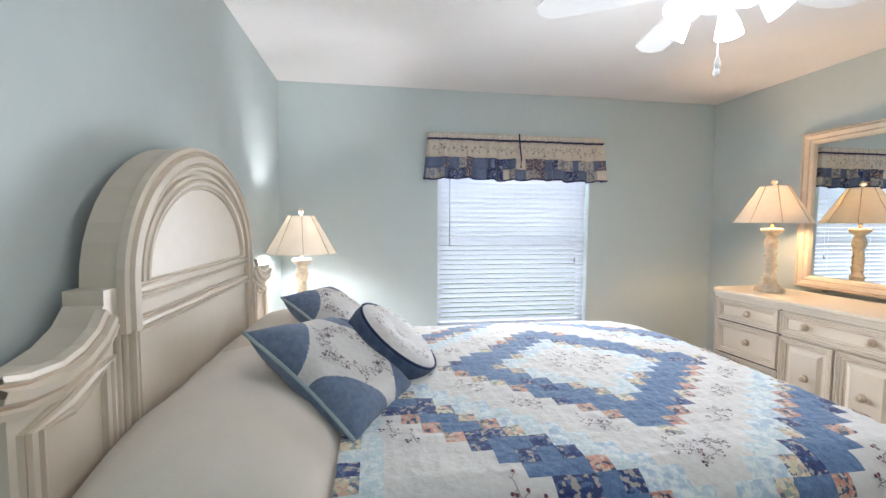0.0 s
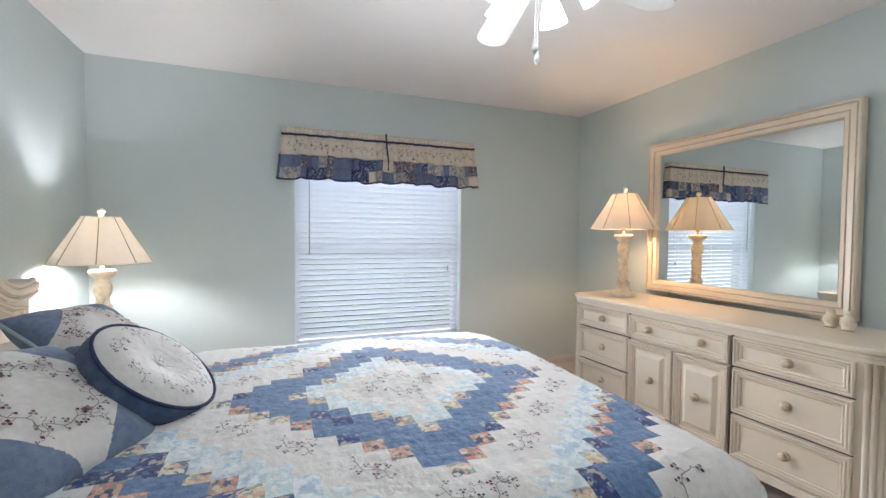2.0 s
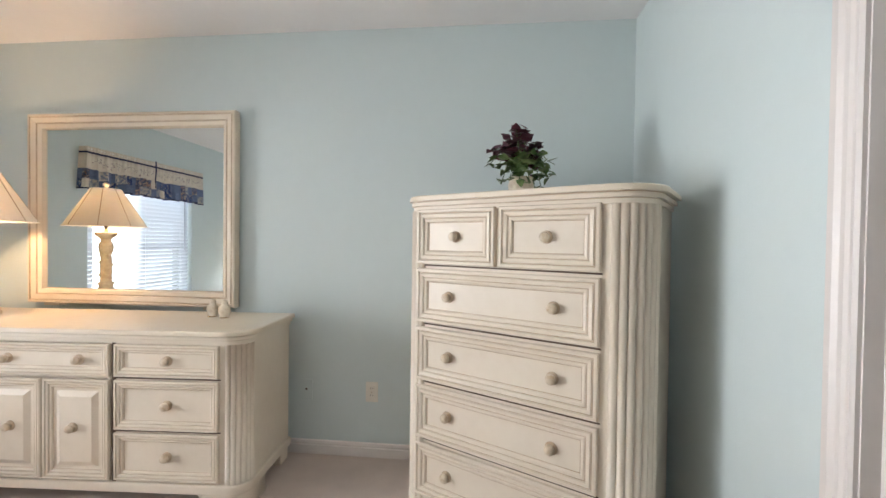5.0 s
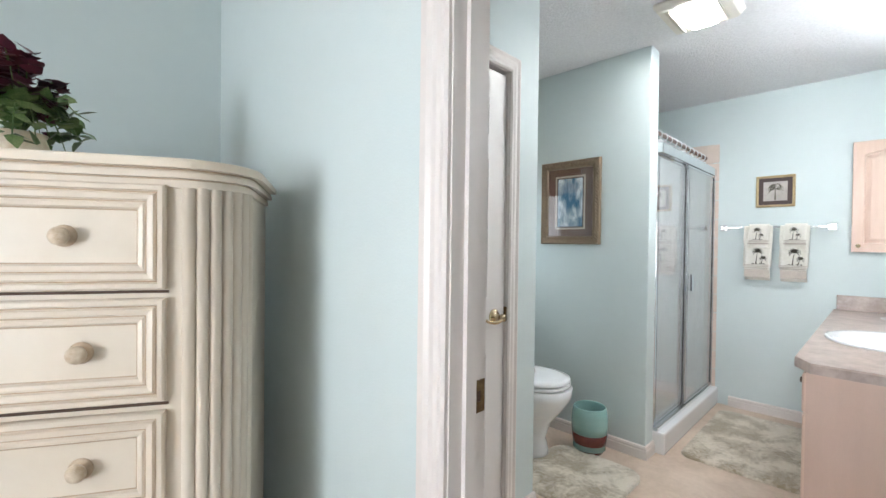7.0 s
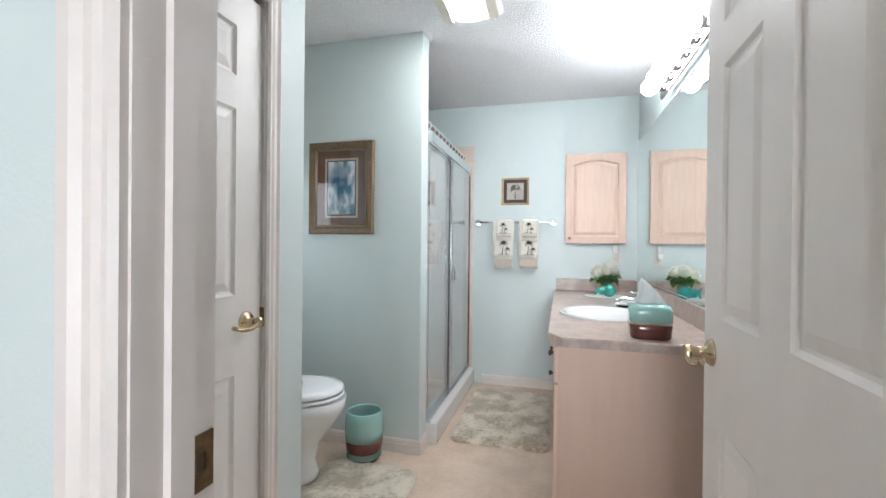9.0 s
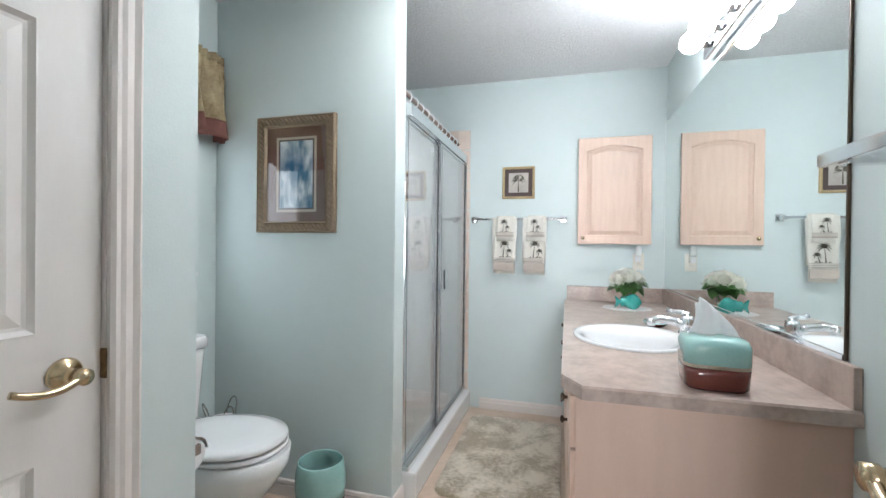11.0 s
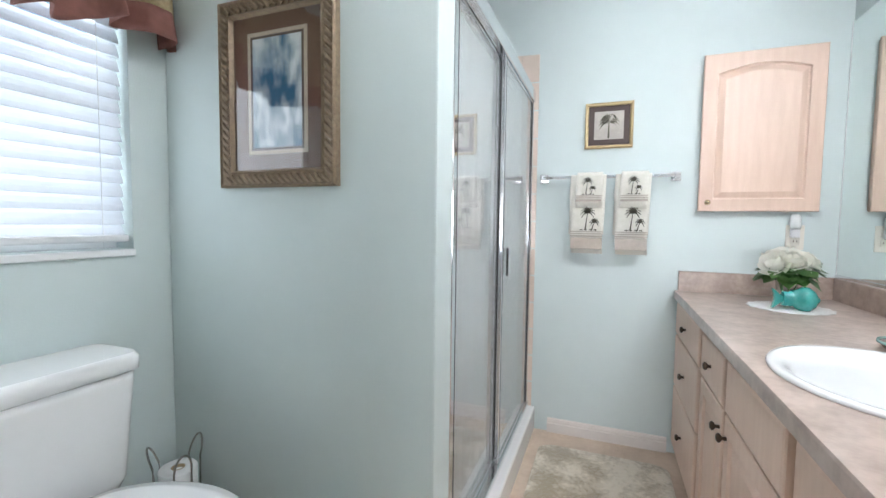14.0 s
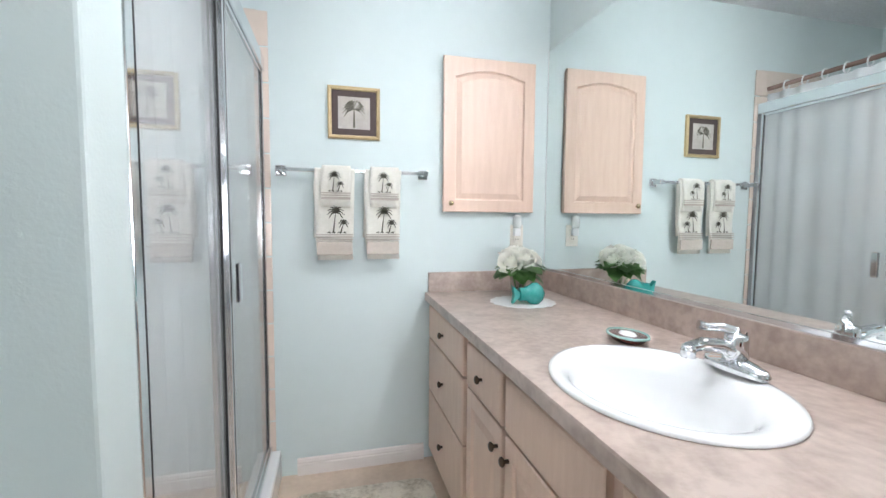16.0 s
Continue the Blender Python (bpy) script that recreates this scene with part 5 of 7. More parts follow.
# ---- bathroom: vanity ----
VF, VY0, VY1, CT = 1.43, -4.195, -2.235, 0.835
va = thing("vanity_cabinet", "pickled-oak vanity cabinet with drawers and doors", "vanity", (1.12, -3.2, FB))
part("face_frame", bx((VF - 0.02, VY0, FB + 0.09), (VF, VY1, CT - 0.04)), PINKSIDE, va)
part("cabinet_floor", bx((BW + 0.002, VY0, FB + 0.09), (VF - 0.021, VY1 - 0.001, FB + 0.11)), PINKSIDE, va)
part("toe_kick", bx((BW + 0.01, VY0 + 0.01, FB), (VF - 0.07, VY1 - 0.01, FB + 0.09)), PINKSIDE, va)
part("end_panel", bx((BW + 0.002, VY1, FB), (VF + 0.004, VY1 + 0.006, CT - 0.042)), PINKSIDE, va)


def bath_knob(parent, x, y, z):
    bm = lathe([(0.006, 0), (0.005, 0.012), (0.013, 0.018), (0.014, 0.022), (0.009, 0.027), (0, 0.028)], 16)
    bmesh.ops.rotate(bm, cent=(0, 0, 0), matrix=Matrix.Rotation(radians(90), 3, "Y"), verts=bm.verts)
    bmesh.ops.translate(bm, vec=(x, y, z), verts=bm.verts)
    part("knob", bm, DARKBRONZE, parent, "small dark bronze knob")


SLAB = [(0, 0), (0, 0.016), (0.003, 0.020), (0.010, 0.022), (0.014, 0.022)]
PANEL = [(0, 0), (0, 0.016), (0.004, 0.019), (0.050, 0.019), (0.056, 0.012), (0.062, 0.010), (0.085, 0.017)]


def front(y0, y1, z0, z1, knobs, name="drawer", lv=SLAB):
    """A drawer or door front between y0 (far) and y1 (near)."""
    f = part(name, relief((VF, y0 + 0.008, z0), (0, 1, 0), (0, 0, 1), y1 - y0 - 0.016, z1 - z0, lv), PINKOAK, va)
    for y, z in knobs:
        bath_knob(f, VF + 0.018, y, z)
    return f


front(-4.13, -3.56, 0.635, 0.785, [(-3.845, 0.71)])
front(-4.13, -3.56, 0.38, 0.625, [(-3.845, 0.50)])
front(-4.13, -3.56, 0.08, 0.37, [(-3.845, 0.225)])
front(-3.53, -3.20, 0.625, 0.775, [(-3.365, 0.70)])
front(-3.53, -3.20, 0.08, 0.615, [(-3.235, 0.555)], "door", PANEL)
front(-3.19, -2.74, 0.625, 0.775, [])
front(-3.19, -2.74, 0.08, 0.615, [(-3.155, 0.555)], "door", PANEL)
front(-2.71, -2.28, 0.625, 0.775, [(-2.495, 0.70)])
front(-2.71, -2.28, 0.08, 0.615, [(-2.675, 0.555)], "door", PANEL)
part("stile", bx((VF, -2.735, 0.08), (VF + 0.004, -2.715, 0.78)), PINKSIDE, va)
# dark strip for the shaded gap between two fronts
part("stile_gap", bx((VF, -3.198, 0.08), (VF + 0.003, -3.192, 0.78)), DARKGAP, va)

# countertop with a round-edged front, cut for the sink
SX, SY, SRX, SRY = 1.195, -2.915, 0.215, 0.255
ct = thing("countertop", "taupe laminate countertop with a clipped corner", "countertop", (1.12, -3.2, CT - 0.04))
corner = [(BW + 0.001, BS + 0.001), (1.455, BS + 0.001), (1.475, -2.29), (1.42, -2.195), (BW + 0.001, -2.195)]


def boundary(a):
    """Where the ray from the sink's middle at angle a leaves the countertop."""
    d = Vector((math.cos(a), math.sin(a)))
    best = None
    for (x0, y0), (x1, y1) in zip(corner, corner[1:] + corner[:1]):
        ex, ey = x1 - x0, y1 - y0
        den = d.x * ey - d.y * ex
        if abs(den) < 1e-9:
            continue
        t = ((x0 - SX) * ey - (y0 - SY) * ex) / den
        s = ((x0 - SX) * d.y - (y0 - SY) * d.x) / den
        if t > 0 and -1e-6 <= s <= 1 + 1e-6 and (best is None or t < best):
            best = t
    return (SX + d.x * best, SY + d.y * best)


angles = sorted([2 * math.pi * k / 64 for k in range(64)] + [math.atan2(y - SY, x - SX) % (2 * math.pi) for x, y in corner])
bm = bmesh.new()
rings = []
for z, hole in ((CT - 0.038, 1), (CT - 0.038, 0), (CT - 0.006, 0), (CT, 2), (CT, 1)):
    ring = []
    for a in angles:
        if hole == 1:
            ring.append(bm.verts.new((SX + SRX * math.cos(a), SY + SRY * math.sin(a), z)))
        else:
            x, y = boundary(a)
            if hole == 2:
                x, y = x + (SX - x) * 0.006, y + (SY - y) * 0.006
            ring.append(bm.verts.new((x, y, z)))
    rings.append(ring)
for p, q in list(zip(rings, rings[1:])) + [(rings[-1], rings[0])]:
    for k in range(len(angles)):
        j = (k + 1) % len(angles)
        if (p[k].co - p[j].co).length + (q[k].co - q[j].co).length > 1e-6:
            bm.faces.new((p[k], p[j], q[j], q[k]))
bmesh.ops.recalc_face_normals(bm, faces=bm.faces)
part("slab", bm, LAMINATE, ct)
part("backsplash", bx((BW + 0.001, BS + 0.022, CT), (BW + 0.02, -2.20, CT + 0.10), 0.003), LAMINATE, ct)
part("backsplash", bx((BW + 0.001, BS + 0.001, CT), (1.44, BS + 0.021, CT + 0.10), 0.003), LAMINATE, ct)

sk = thing("sink", "white oval porcelain drop-in sink", "sink", (SX, SY, CT))
bm = bmesh.new()
rings = []
for f, z, dx in ((1.07, 0.001, 0), (1.075, 0.006, 0), (1.06, 0.011, 0), (1.02, 0.012, 0), (0.95, 0.009, 0.002), (0.88, 0.003, 0.006), (0.82, -0.008, 0.010), (0.77, -0.028, 0.014), (0.72, -0.06, 0.016), (0.63, -0.10, 0.018), (0.5, -0.128, 0.018), (0.2, -0.146, 0.018), (0.1, -0.15, 0.018), (0.01, -0.15, 0.018)):
    sx = f * SRX if f > 1 else SRX * f
    rings.append([bm.verts.new((SX + dx + sx * math.cos(2 * math.pi * k / 56), SY + f * SRY * math.sin(2 * math.pi * k / 56), CT + z)) for k in range(56)])
for p, q in zip(rings, rings[1:]):
    for k in range(56):
        bm.faces.new((p[k], p[(k + 1) % 56], q[(k + 1) % 56], q[k])).smooth = True
part("bowl", bm, PORC, sk)
part("drain", lathe([(0.03, -0.149), (0.03, -0.146), (0.018, -0.147), (0.0, -0.146)], 20, None, (SX + 0.018, SY, CT)), CHROME, sk)

fa = thing("faucet", "chrome single-lever faucet behind the sink", "faucet", (0.985, SY, CT))
FXX = 0.985
bm = bmesh.new()
rings = []
for f, z in ((1.0, 0.016), (1.0, 0.026), (0.93, 0.034), (0.75, 0.042), (0.45, 0.048)):
    rings.append([bm.verts.new((FXX + 0.030 * f * math.cos(a), SY + 0.085 * f * math.sin(a) * (1 if f > 0.8 else 0.8), CT + z)) for a in [2 * math.pi * k / 28 for k in range(28)]])
for p, q in zip(rings, rings[1:]):
    for k in range(28):
        bm.faces.new((p[k], p[(k + 1) % 28], q[(k + 1) % 28], q[k])).smooth = True
bm.faces.new(rings[-1])
part("base_plate", bm, CHROME, fa)
part("body", lathe([(0.028, 0.04), (0.025, 0.07), (0.026, 0.088), (0.023, 0.10), (0.0, 0.106)], 22, None, (FXX, SY, CT)), CHROME, fa)
sp = part("spout", tube([(FXX, SY, CT + 0.060), (FXX + 0.05, SY, CT + 0.078), (FXX + 0.10, SY, CT + 0.085), (FXX + 0.135, SY, CT + 0.078)], lambda t: 0.018 - 0.004 * t, 14), CHROME, fa)
part("aerator", lathe([(0.014, 0.085), (0.016, 0.075), (0.016, 0.056), (0.010, 0.054)], 10, None, (FXX + 0.135, SY, CT)), CHROME, sp)
part("lever_handle", tube([(FXX, SY, CT + 0.092), (FXX - 0.002, SY - 0.006, CT + 0.106), (FXX + 0.022, SY - 0.020, CT + 0.114), (FXX + 0.048, SY - 0.034, CT + 0.112), (FXX + 0.066, SY - 0.044, CT + 0.117)], lambda t: 0.014 - 0.006 * t + 0.004 * (t > 0.9), 12), CHROME, fa)
part("lift_rod", tube([(FXX - 0.025, SY + 0.005, CT + 0.04), (FXX - 0.025, SY + 0.005, CT + 0.105)], 0.0025, 8), CHROME, fa)

# wall mirror over the counter
wm = thing("wall_mirror", "large frameless wall mirror above the vanity", "mirror", (BW, -3.2, 0.94))
part("mirror_glass", bx((BW + 0.001, BS + 0.006, CT + 0.115), (BW + 0.006, -2.262, 2.065)), MIRROR, wm)
part("bottom_channel", bx((BW + 0.001, BS + 0.006, CT + 0.102), (BW + 0.011, -2.262, CT + 0.115)), CHROME, wm)
part("corner_trim", bx((BW + 0.001, BS + 0.002, CT + 0.102), (BW + 0.007, BS + 0.006, 2.065)), VINYLW, wm)
part("edge_trim", bx((BW + 0.001, -2.262, CT + 0.102), (BW + 0.008, -2.256, 2.065)), DARKBRONZE, wm)

# vanity light bar
GLOBE = glow("lit_globe", (0.92, 0.96, 1.0), 34)
lb = thing("vanity_light", "chrome vanity light bar with lit globe bulbs", "light fixture", (BW, -2.82, 2.15))
part("bar", bx((BW + 0.001, -3.27, 2.10), (BW + 0.045, -2.36, 2.21), 0.006), CHROME, lb)
for k in range(6):
    y = -3.19 + 0.15 * k
    bm = lathe([(0.030, 0), (0.028, 0.02), (0.022, 0.03), (0.0, 0.032)], 16)
    bmesh.ops.rotate(bm, cent=(0, 0, 0), matrix=Matrix.Rotation(radians(90), 3, "Y"), verts=bm.verts)
    bmesh.ops.translate(bm, vec=(BW + 0.045, y, 2.155), verts=bm.verts)
    so = part("socket", bm, CHROME, lb)
    part("globe_bulb", lathe([(0.048 * math.sin(math.pi * (j + 0.3) / 12.6), -0.048 * math.cos(math.pi * (j + 0.3) / 12.6)) for j in range(13)], 18, None, (BW + 0.118, y, 2.155)), GLOBE, so, "lit round bulb")

# oak wall cabinet on the back wall
cb = thing("wall_cabinet", "pickled-oak wall cabinet with an arched raised panel", "cabinet", (1.14, BS, 1.235))
part("body", bx((0.90, BS, 1.24), (1.368, BS + 0.02, 1.975), 0.002), PINKSIDE, cb)
bm = bmesh.new()
x0, x1, z0, z1, yd = 0.895, 1.373, 1.235, 1.98, BS + 0.04


def arched(i, y, rise):
    a, b, lo, hi = x0 + i, x1 - i, z0 + i, z1 - i - rise
    return [(a, y, lo), (b, y, lo)] + [(b + (a - b) * k / 12, y, hi + rise * math.sin(math.pi * k / 12)) for k in range(13)]


def flat(i, y):
    a, b, lo, hi = x0 + i, x1 - i, z0 + i, z1 - i
    return [(a, y, lo), (b, y, lo)] + [(b + (a - b) * k / 12, y, hi) for k in range(13)]


loops = [[bm.verts.new(p) for p in l] for l in (flat(0, BS + 0.021), flat(0, yd - 0.003), flat(0.003, yd), arched(0.058, yd, 0.035), arched(0.061, yd - 0.010, 0.035), arched(0.067, yd - 0.012, 0.034), arched(0.092, yd - 0.002, 0.030))]
for p, q in zip(loops, loops[1:]):
    for k in range(15):
        bm.faces.new((p[k], q[k], q[(k + 1) % 15], p[(k + 1) % 15]))
bm.faces.new(loops[-1][::-1])
bmesh.ops.recalc_face_normals(bm, faces=bm.faces)
cd = part("cabinet_door", bm, PINKOAK, cb)
kb = lathe([(0.005, 0), (0.005, 0.01), (0.013, 0.016), (0.013, 0.02), (0.007, 0.026), (0, 0.027)], 16)
bmesh.ops.rotate(kb, cent=(0, 0, 0), matrix=Matrix.Rotation(radians(-90), 3, "X"), verts=kb.verts)
bmesh.ops.translate(kb, vec=(1.338, yd, 1.277), verts=kb.verts)
part("knob", kb, BRASS, cd, "round brass knob")

# towel bar and towels
TB, TZ = BS + 0.065, 1.412
tb = thing("towel_bar", "chrome towel bar with square posts", "towel bar", (1.79, BS, TZ))
part("bar", bx((1.47, TB - 0.008, TZ - 0.008), (2.12, TB + 0.008, TZ + 0.008), 0.002), CHROME, tb)
for x in (1.47, 2.12):
    po = part("post", bx((x - 0.013, BS + 0.006, TZ - 0.013), (x + 0.013, TB + 0.014, TZ + 0.013), 0.003), CHROME, tb)
    part("rosette", bx((x - 0.024, BS, TZ - 0.024), (x + 0.024, BS + 0.010, TZ + 0.024), 0.005), CHROME, po)
TOWEL = material("cream_terry", (0.80, 0.77, 0.70), (0.74, 0.71, 0.63), 60, 0.98, 1.0, 500, sheen=0.4)
TAUPE = material("taupe_terry_band", (0.56, 0.49, 0.43), (0.50, 0.44, 0.38), 60, 0.98, 1.0, 400)
STITCH = material("palm_stitch", (0.07, 0.065, 0.05), (0.12, 0.11, 0.08), 60, 0.9)


def hung(x0, x1, z, y, thick, back=0.25):
    """Cloth over the bar: a folded strip with a soft fall."""
    bm = bmesh.new()
    line = [(y - 0.012, TZ - back), (y - 0.014, TZ - 0.02)] + [(y - 0.0 + (0.012 + thick) * -math.cos(a), TZ + (0.012 + thick) * math.sin(a)) for a in [math.pi * k / 8 for k in range(9)]] + [(y + 0.014 + thick, TZ - (TZ - z) * t) for t in (0.25, 0.5, 0.75, 1)]
    rows = []
    for j, (yy, zz) in enumerate(line):
        row = []
        for k in range(9):
            u = k / 8
            front_part = j > 8
            row.append(bm.verts.new((x0 + (x1 - x0) * u + 0.004 * math.sin(zz * 30), yy + (0.004 * math.sin(u * 7 + zz * 9) if front_part else 0), zz)))
        rows.append(row)
    for p, q in zip(rows, rows[1:]):
        for k in range(8):
            bm.faces.new((p[k], p[k + 1], q[k + 1], q[k])).smooth = True
    bmesh.ops.recalc_face_normals(bm, faces=bm.faces)
    return bm


def palm(x, z, h, y):
    """A stitched palm: two trunks with drooping fronds, as flat ribbons."""
    bm = bmesh.new()

    def rib(pts, w):
        rows = []
        for i, (u, v) in enumerate(pts):
            a, b = pts[max(0, i - 1)], pts[min(len(pts) - 1, i + 1)]
            dx, dz = b[0] - a[0], b[1] - a[1]
            n = math.hypot(dx, dz) or 1
            ww = w * (1 - 0.7 * i / (len(pts) - 1))
            rows.append([bm.verts.new((x + h * (u - dz / n * ww * e), y, z + h * (v + dx / n * ww * e))) for e in (-1, 1)])
        for a, b in zip(rows, rows[1:]):
            bm.faces.new((a[0], a[1], b[1], b[0]))

    for ox, top, lean, size, count in ((0.10, 0.74, -0.05, 0.30, 10), (-0.16, 0.34, -0.06, 0.19, 7)):
        rib([(ox + 0.04, 0), (ox, top / 2), (ox + lean, top)], 0.030)
        for k in range(count):
            a = radians(-35 + 250 * k / (count - 1))
            cx, cz = ox + lean, top
            rib([(cx, cz), (cx + 0.55 * size * math.cos(a), cz + 0.55 * size * math.sin(a) + 0.05), (cx + size * math.cos(a), cz + size * math.sin(a) - 0.05)], 0.036)
    for ox in (-0.30, -0.12, 0.08, 0.24):
        rib([(ox, 0.0), (ox + 0.05, 0.03), (ox + 0.12, 0.0)], 0.035)
    return bm


for xc, hw in ((1.888, 0.088), (1.672, 0.084)):
    yb = TB + 0.024
    tw = thing("bath_towel", "cream hand towel with taupe band and stitched palms", "towel", (xc, TB, TZ), group="towels on the bar")
    bm = hung(xc - hw, xc + hw, 1.012, TB, 0.0, 0.30)
    for v in bm.verts:
        v.co.x = xc + (v.co.x - xc) * (1 - 0.30 * max(0, TZ - v.co.z) * (v.co.y > TB))
    part("cloth", bm, TOWEL, tw).modifiers.new("thick", "SOLIDIFY").thickness = 0.009
    low = hw * 0.885
    part("taupe_band", bx((xc - low, yb - 0.008, 1.036), (xc + low, yb + 0.003, 1.094), 0.002), TAUPE, tw, "taupe woven band")
    for z in (1.101, 1.113, 1.124):
        part("stripe", bx((xc - low - 0.002, yb - 0.008, z), (xc + low + 0.002, yb + 0.0028, z + 0.005)), TAUPE, tw)
    part("stitched_palm", palm(xc - 0.012, 1.134, 0.125, yb + 0.005), STITCH, tw)
    wc = thing("washcloth", "folded cream washcloth with a stitched palm over the towel", "towel", (xc - 0.012, TB, TZ), group="washcloths on the towels")
    bm = hung(xc - 0.070, xc + 0.056, 1.252, TB, 0.013, 0.15)
    part("cloth", bm, TOWEL, wc).modifiers.new("thick", "SOLIDIFY").thickness = 0.010
    for z, h in ((1.283, 0.011), (1.299, 0.005), (1.309, 0.005)):
        part("taupe_stripe", bx((xc - 0.070, yb + 0.006, z), (xc + 0.056, yb + 0.0168, z + h)), TAUPE, wc)
    part("stitched_palm", palm(xc - 0.006, 1.318, 0.092, yb + 0.019), STITCH, wc)

# small framed palm print
PGOLD = material("gold_frame", (0.52, 0.40, 0.22), (0.42, 0.31, 0.16), 50, 0.4, metal=0.4)
PMAT = material("dark_mat", (0.085, 0.06, 0.055), None, 30, 0.8)
PPAPER = material("aged_print", (0.52, 0.48, 0.43), (0.40, 0.36, 0.33), 14, 0.8)
pp = thing("framed_print", "small gold-framed palm tree print with dark mat", "picture", (1.794, BS, 1.685))
part("frame", relief((1.913, BS, 1.566), (-1, 0, 0), (0, 0, 1), 0.237, 0.237, [(0, 0), (0, 0.016), (0.006, 0.02), (0.014, 0.018), (0.017, 0.011), (0.018, 0.010)], fill=False), PGOLD, pp)
part("mat", bx((1.694, BS + 0.006, 1.584), (1.895, BS + 0.0115, 1.785)), PMAT, pp)
part("print", bx((1.722, BS + 0.0116, 1.612), (1.867, BS + 0.0125, 1.757)), PPAPER, pp)
bm = bmesh.new()
for k in range(13):
    a = radians(-30 + 240 * k / 12)
    c, s = math.cos(a), math.sin(a)
    p0, p1, p2 = (1.795, 1.70), (1.795 + 0.032 * c, 1.70 + 0.032 * s + 0.010), (1.795 + 0.055 * c, 1.70 + 0.05 * s - 0.012)
    poly(bm, [(p0[0], BS + 0.0135, p0[1]), (p1[0] - 0.004 * s, BS + 0.0135, p1[1] + 0.005), (p2[0], BS + 0.0135, p2[1]), (p1[0] + 0.004 * s, BS + 0.0135, p1[1] - 0.005)])
poly(bm, [(1.790, BS + 0.0135, 1.618), (1.800, BS + 0.0135, 1.618), (1.797, BS + 0.0135, 1.70), (1.793, BS + 0.0135, 1.70)])
part("palm_drawing", bm, STITCH, pp)

# night light in its outlet
outlet(pose(0.968, BS, 1.115, 0, 0, 180), "ivory wall outlet with a small night light plugged in")
nl = thing("night_light", "small clear night light plugged into the outlet", "night light", (0.975, BS + 0.01, 1.14))
part("plug", bx((0.958, BS + 0.009, 1.115), (0.992, BS + 0.035, 1.155), 0.004), VINYLW, nl)
part("lens", lathe([(0.018, 1.155), (0.022, 1.17), (0.021, 1.21), (0.014, 1.222), (0, 1.225)], 16, None, (0.975, BS + 0.026, 0)), material("frosted_lens", (0.70, 0.72, 0.70), None, 9, 0.15), nl)

# flowers, doily, fish, soap dish, tissue box
DOILY = material("white_lace", (0.80, 0.80, 0.79), (0.70, 0.70, 0.69), 120, 0.9, 1.0, 300)
bm = bmesh.new()
pts = [(1.085 + (0.135 + 0.010 * abs(math.sin(8 * a))) * math.cos(a), -3.86 + (0.135 + 0.010 * abs(math.sin(8 * a))) * math.sin(a)) for a in [2 * math.pi * k / 96 for k in range(96)]]
prism(pts, "z", CT + 0.0005, CT + 0.003, bm)
single("doily", bm, DOILY, "round white scalloped lace doily on the countertop", "doily", base=(1.085, -3.86, CT))
vx, vy = 1.075, -3.93
CUTGLASS = glass("cut_glass", (0.86, 0.88, 0.87), 0.05)
fv = thing("flower_vase", "white roses with green leaves in a cut-glass vase", "flowers", (vx, vy, CT + 0.003))
bm = bmesh.new()
rings = []
for rr, z in ((0.030, 0.003), (0.034, 0.02), (0.033, 0.06), (0.038, 0.11), (0.040, 0.118)):
    rings.append([bm.verts.new((vx + (rr + 0.0018 * (k % 2)) * math.cos(math.pi * k / 16), vy + (rr + 0.0018 * (k % 2)) * math.sin(math.pi * k / 16), CT + z)) for k in range(32)])
for p, q in zip(rings, rings[1:]):
    for k in range(32):
        bm.faces.new((p[k], p[(k + 1) % 32], q[(k + 1) % 32], q[k]))
bm.faces.new(rings[0][::-1])
part("vase", bm, CUTGLASS, fv)
part("water", lathe([(0.028, CT + 0.006), (0.031, CT + 0.05), (0.0, CT + 0.051)], 20, None, (vx, vy, 0)), material("stem_water", (0.42, 0.44, 0.36), (0.30, 0.34, 0.24), 50, 0.2), fv)
ROSE = translucent("ivory_petal", (0.93, 0.92, 0.86), 0.5, 0.7)
ROSELEAF = material("rose_leaf", (0.045, 0.13, 0.03), (0.10, 0.23, 0.06), 30, 0.4)
r = random.Random(5)
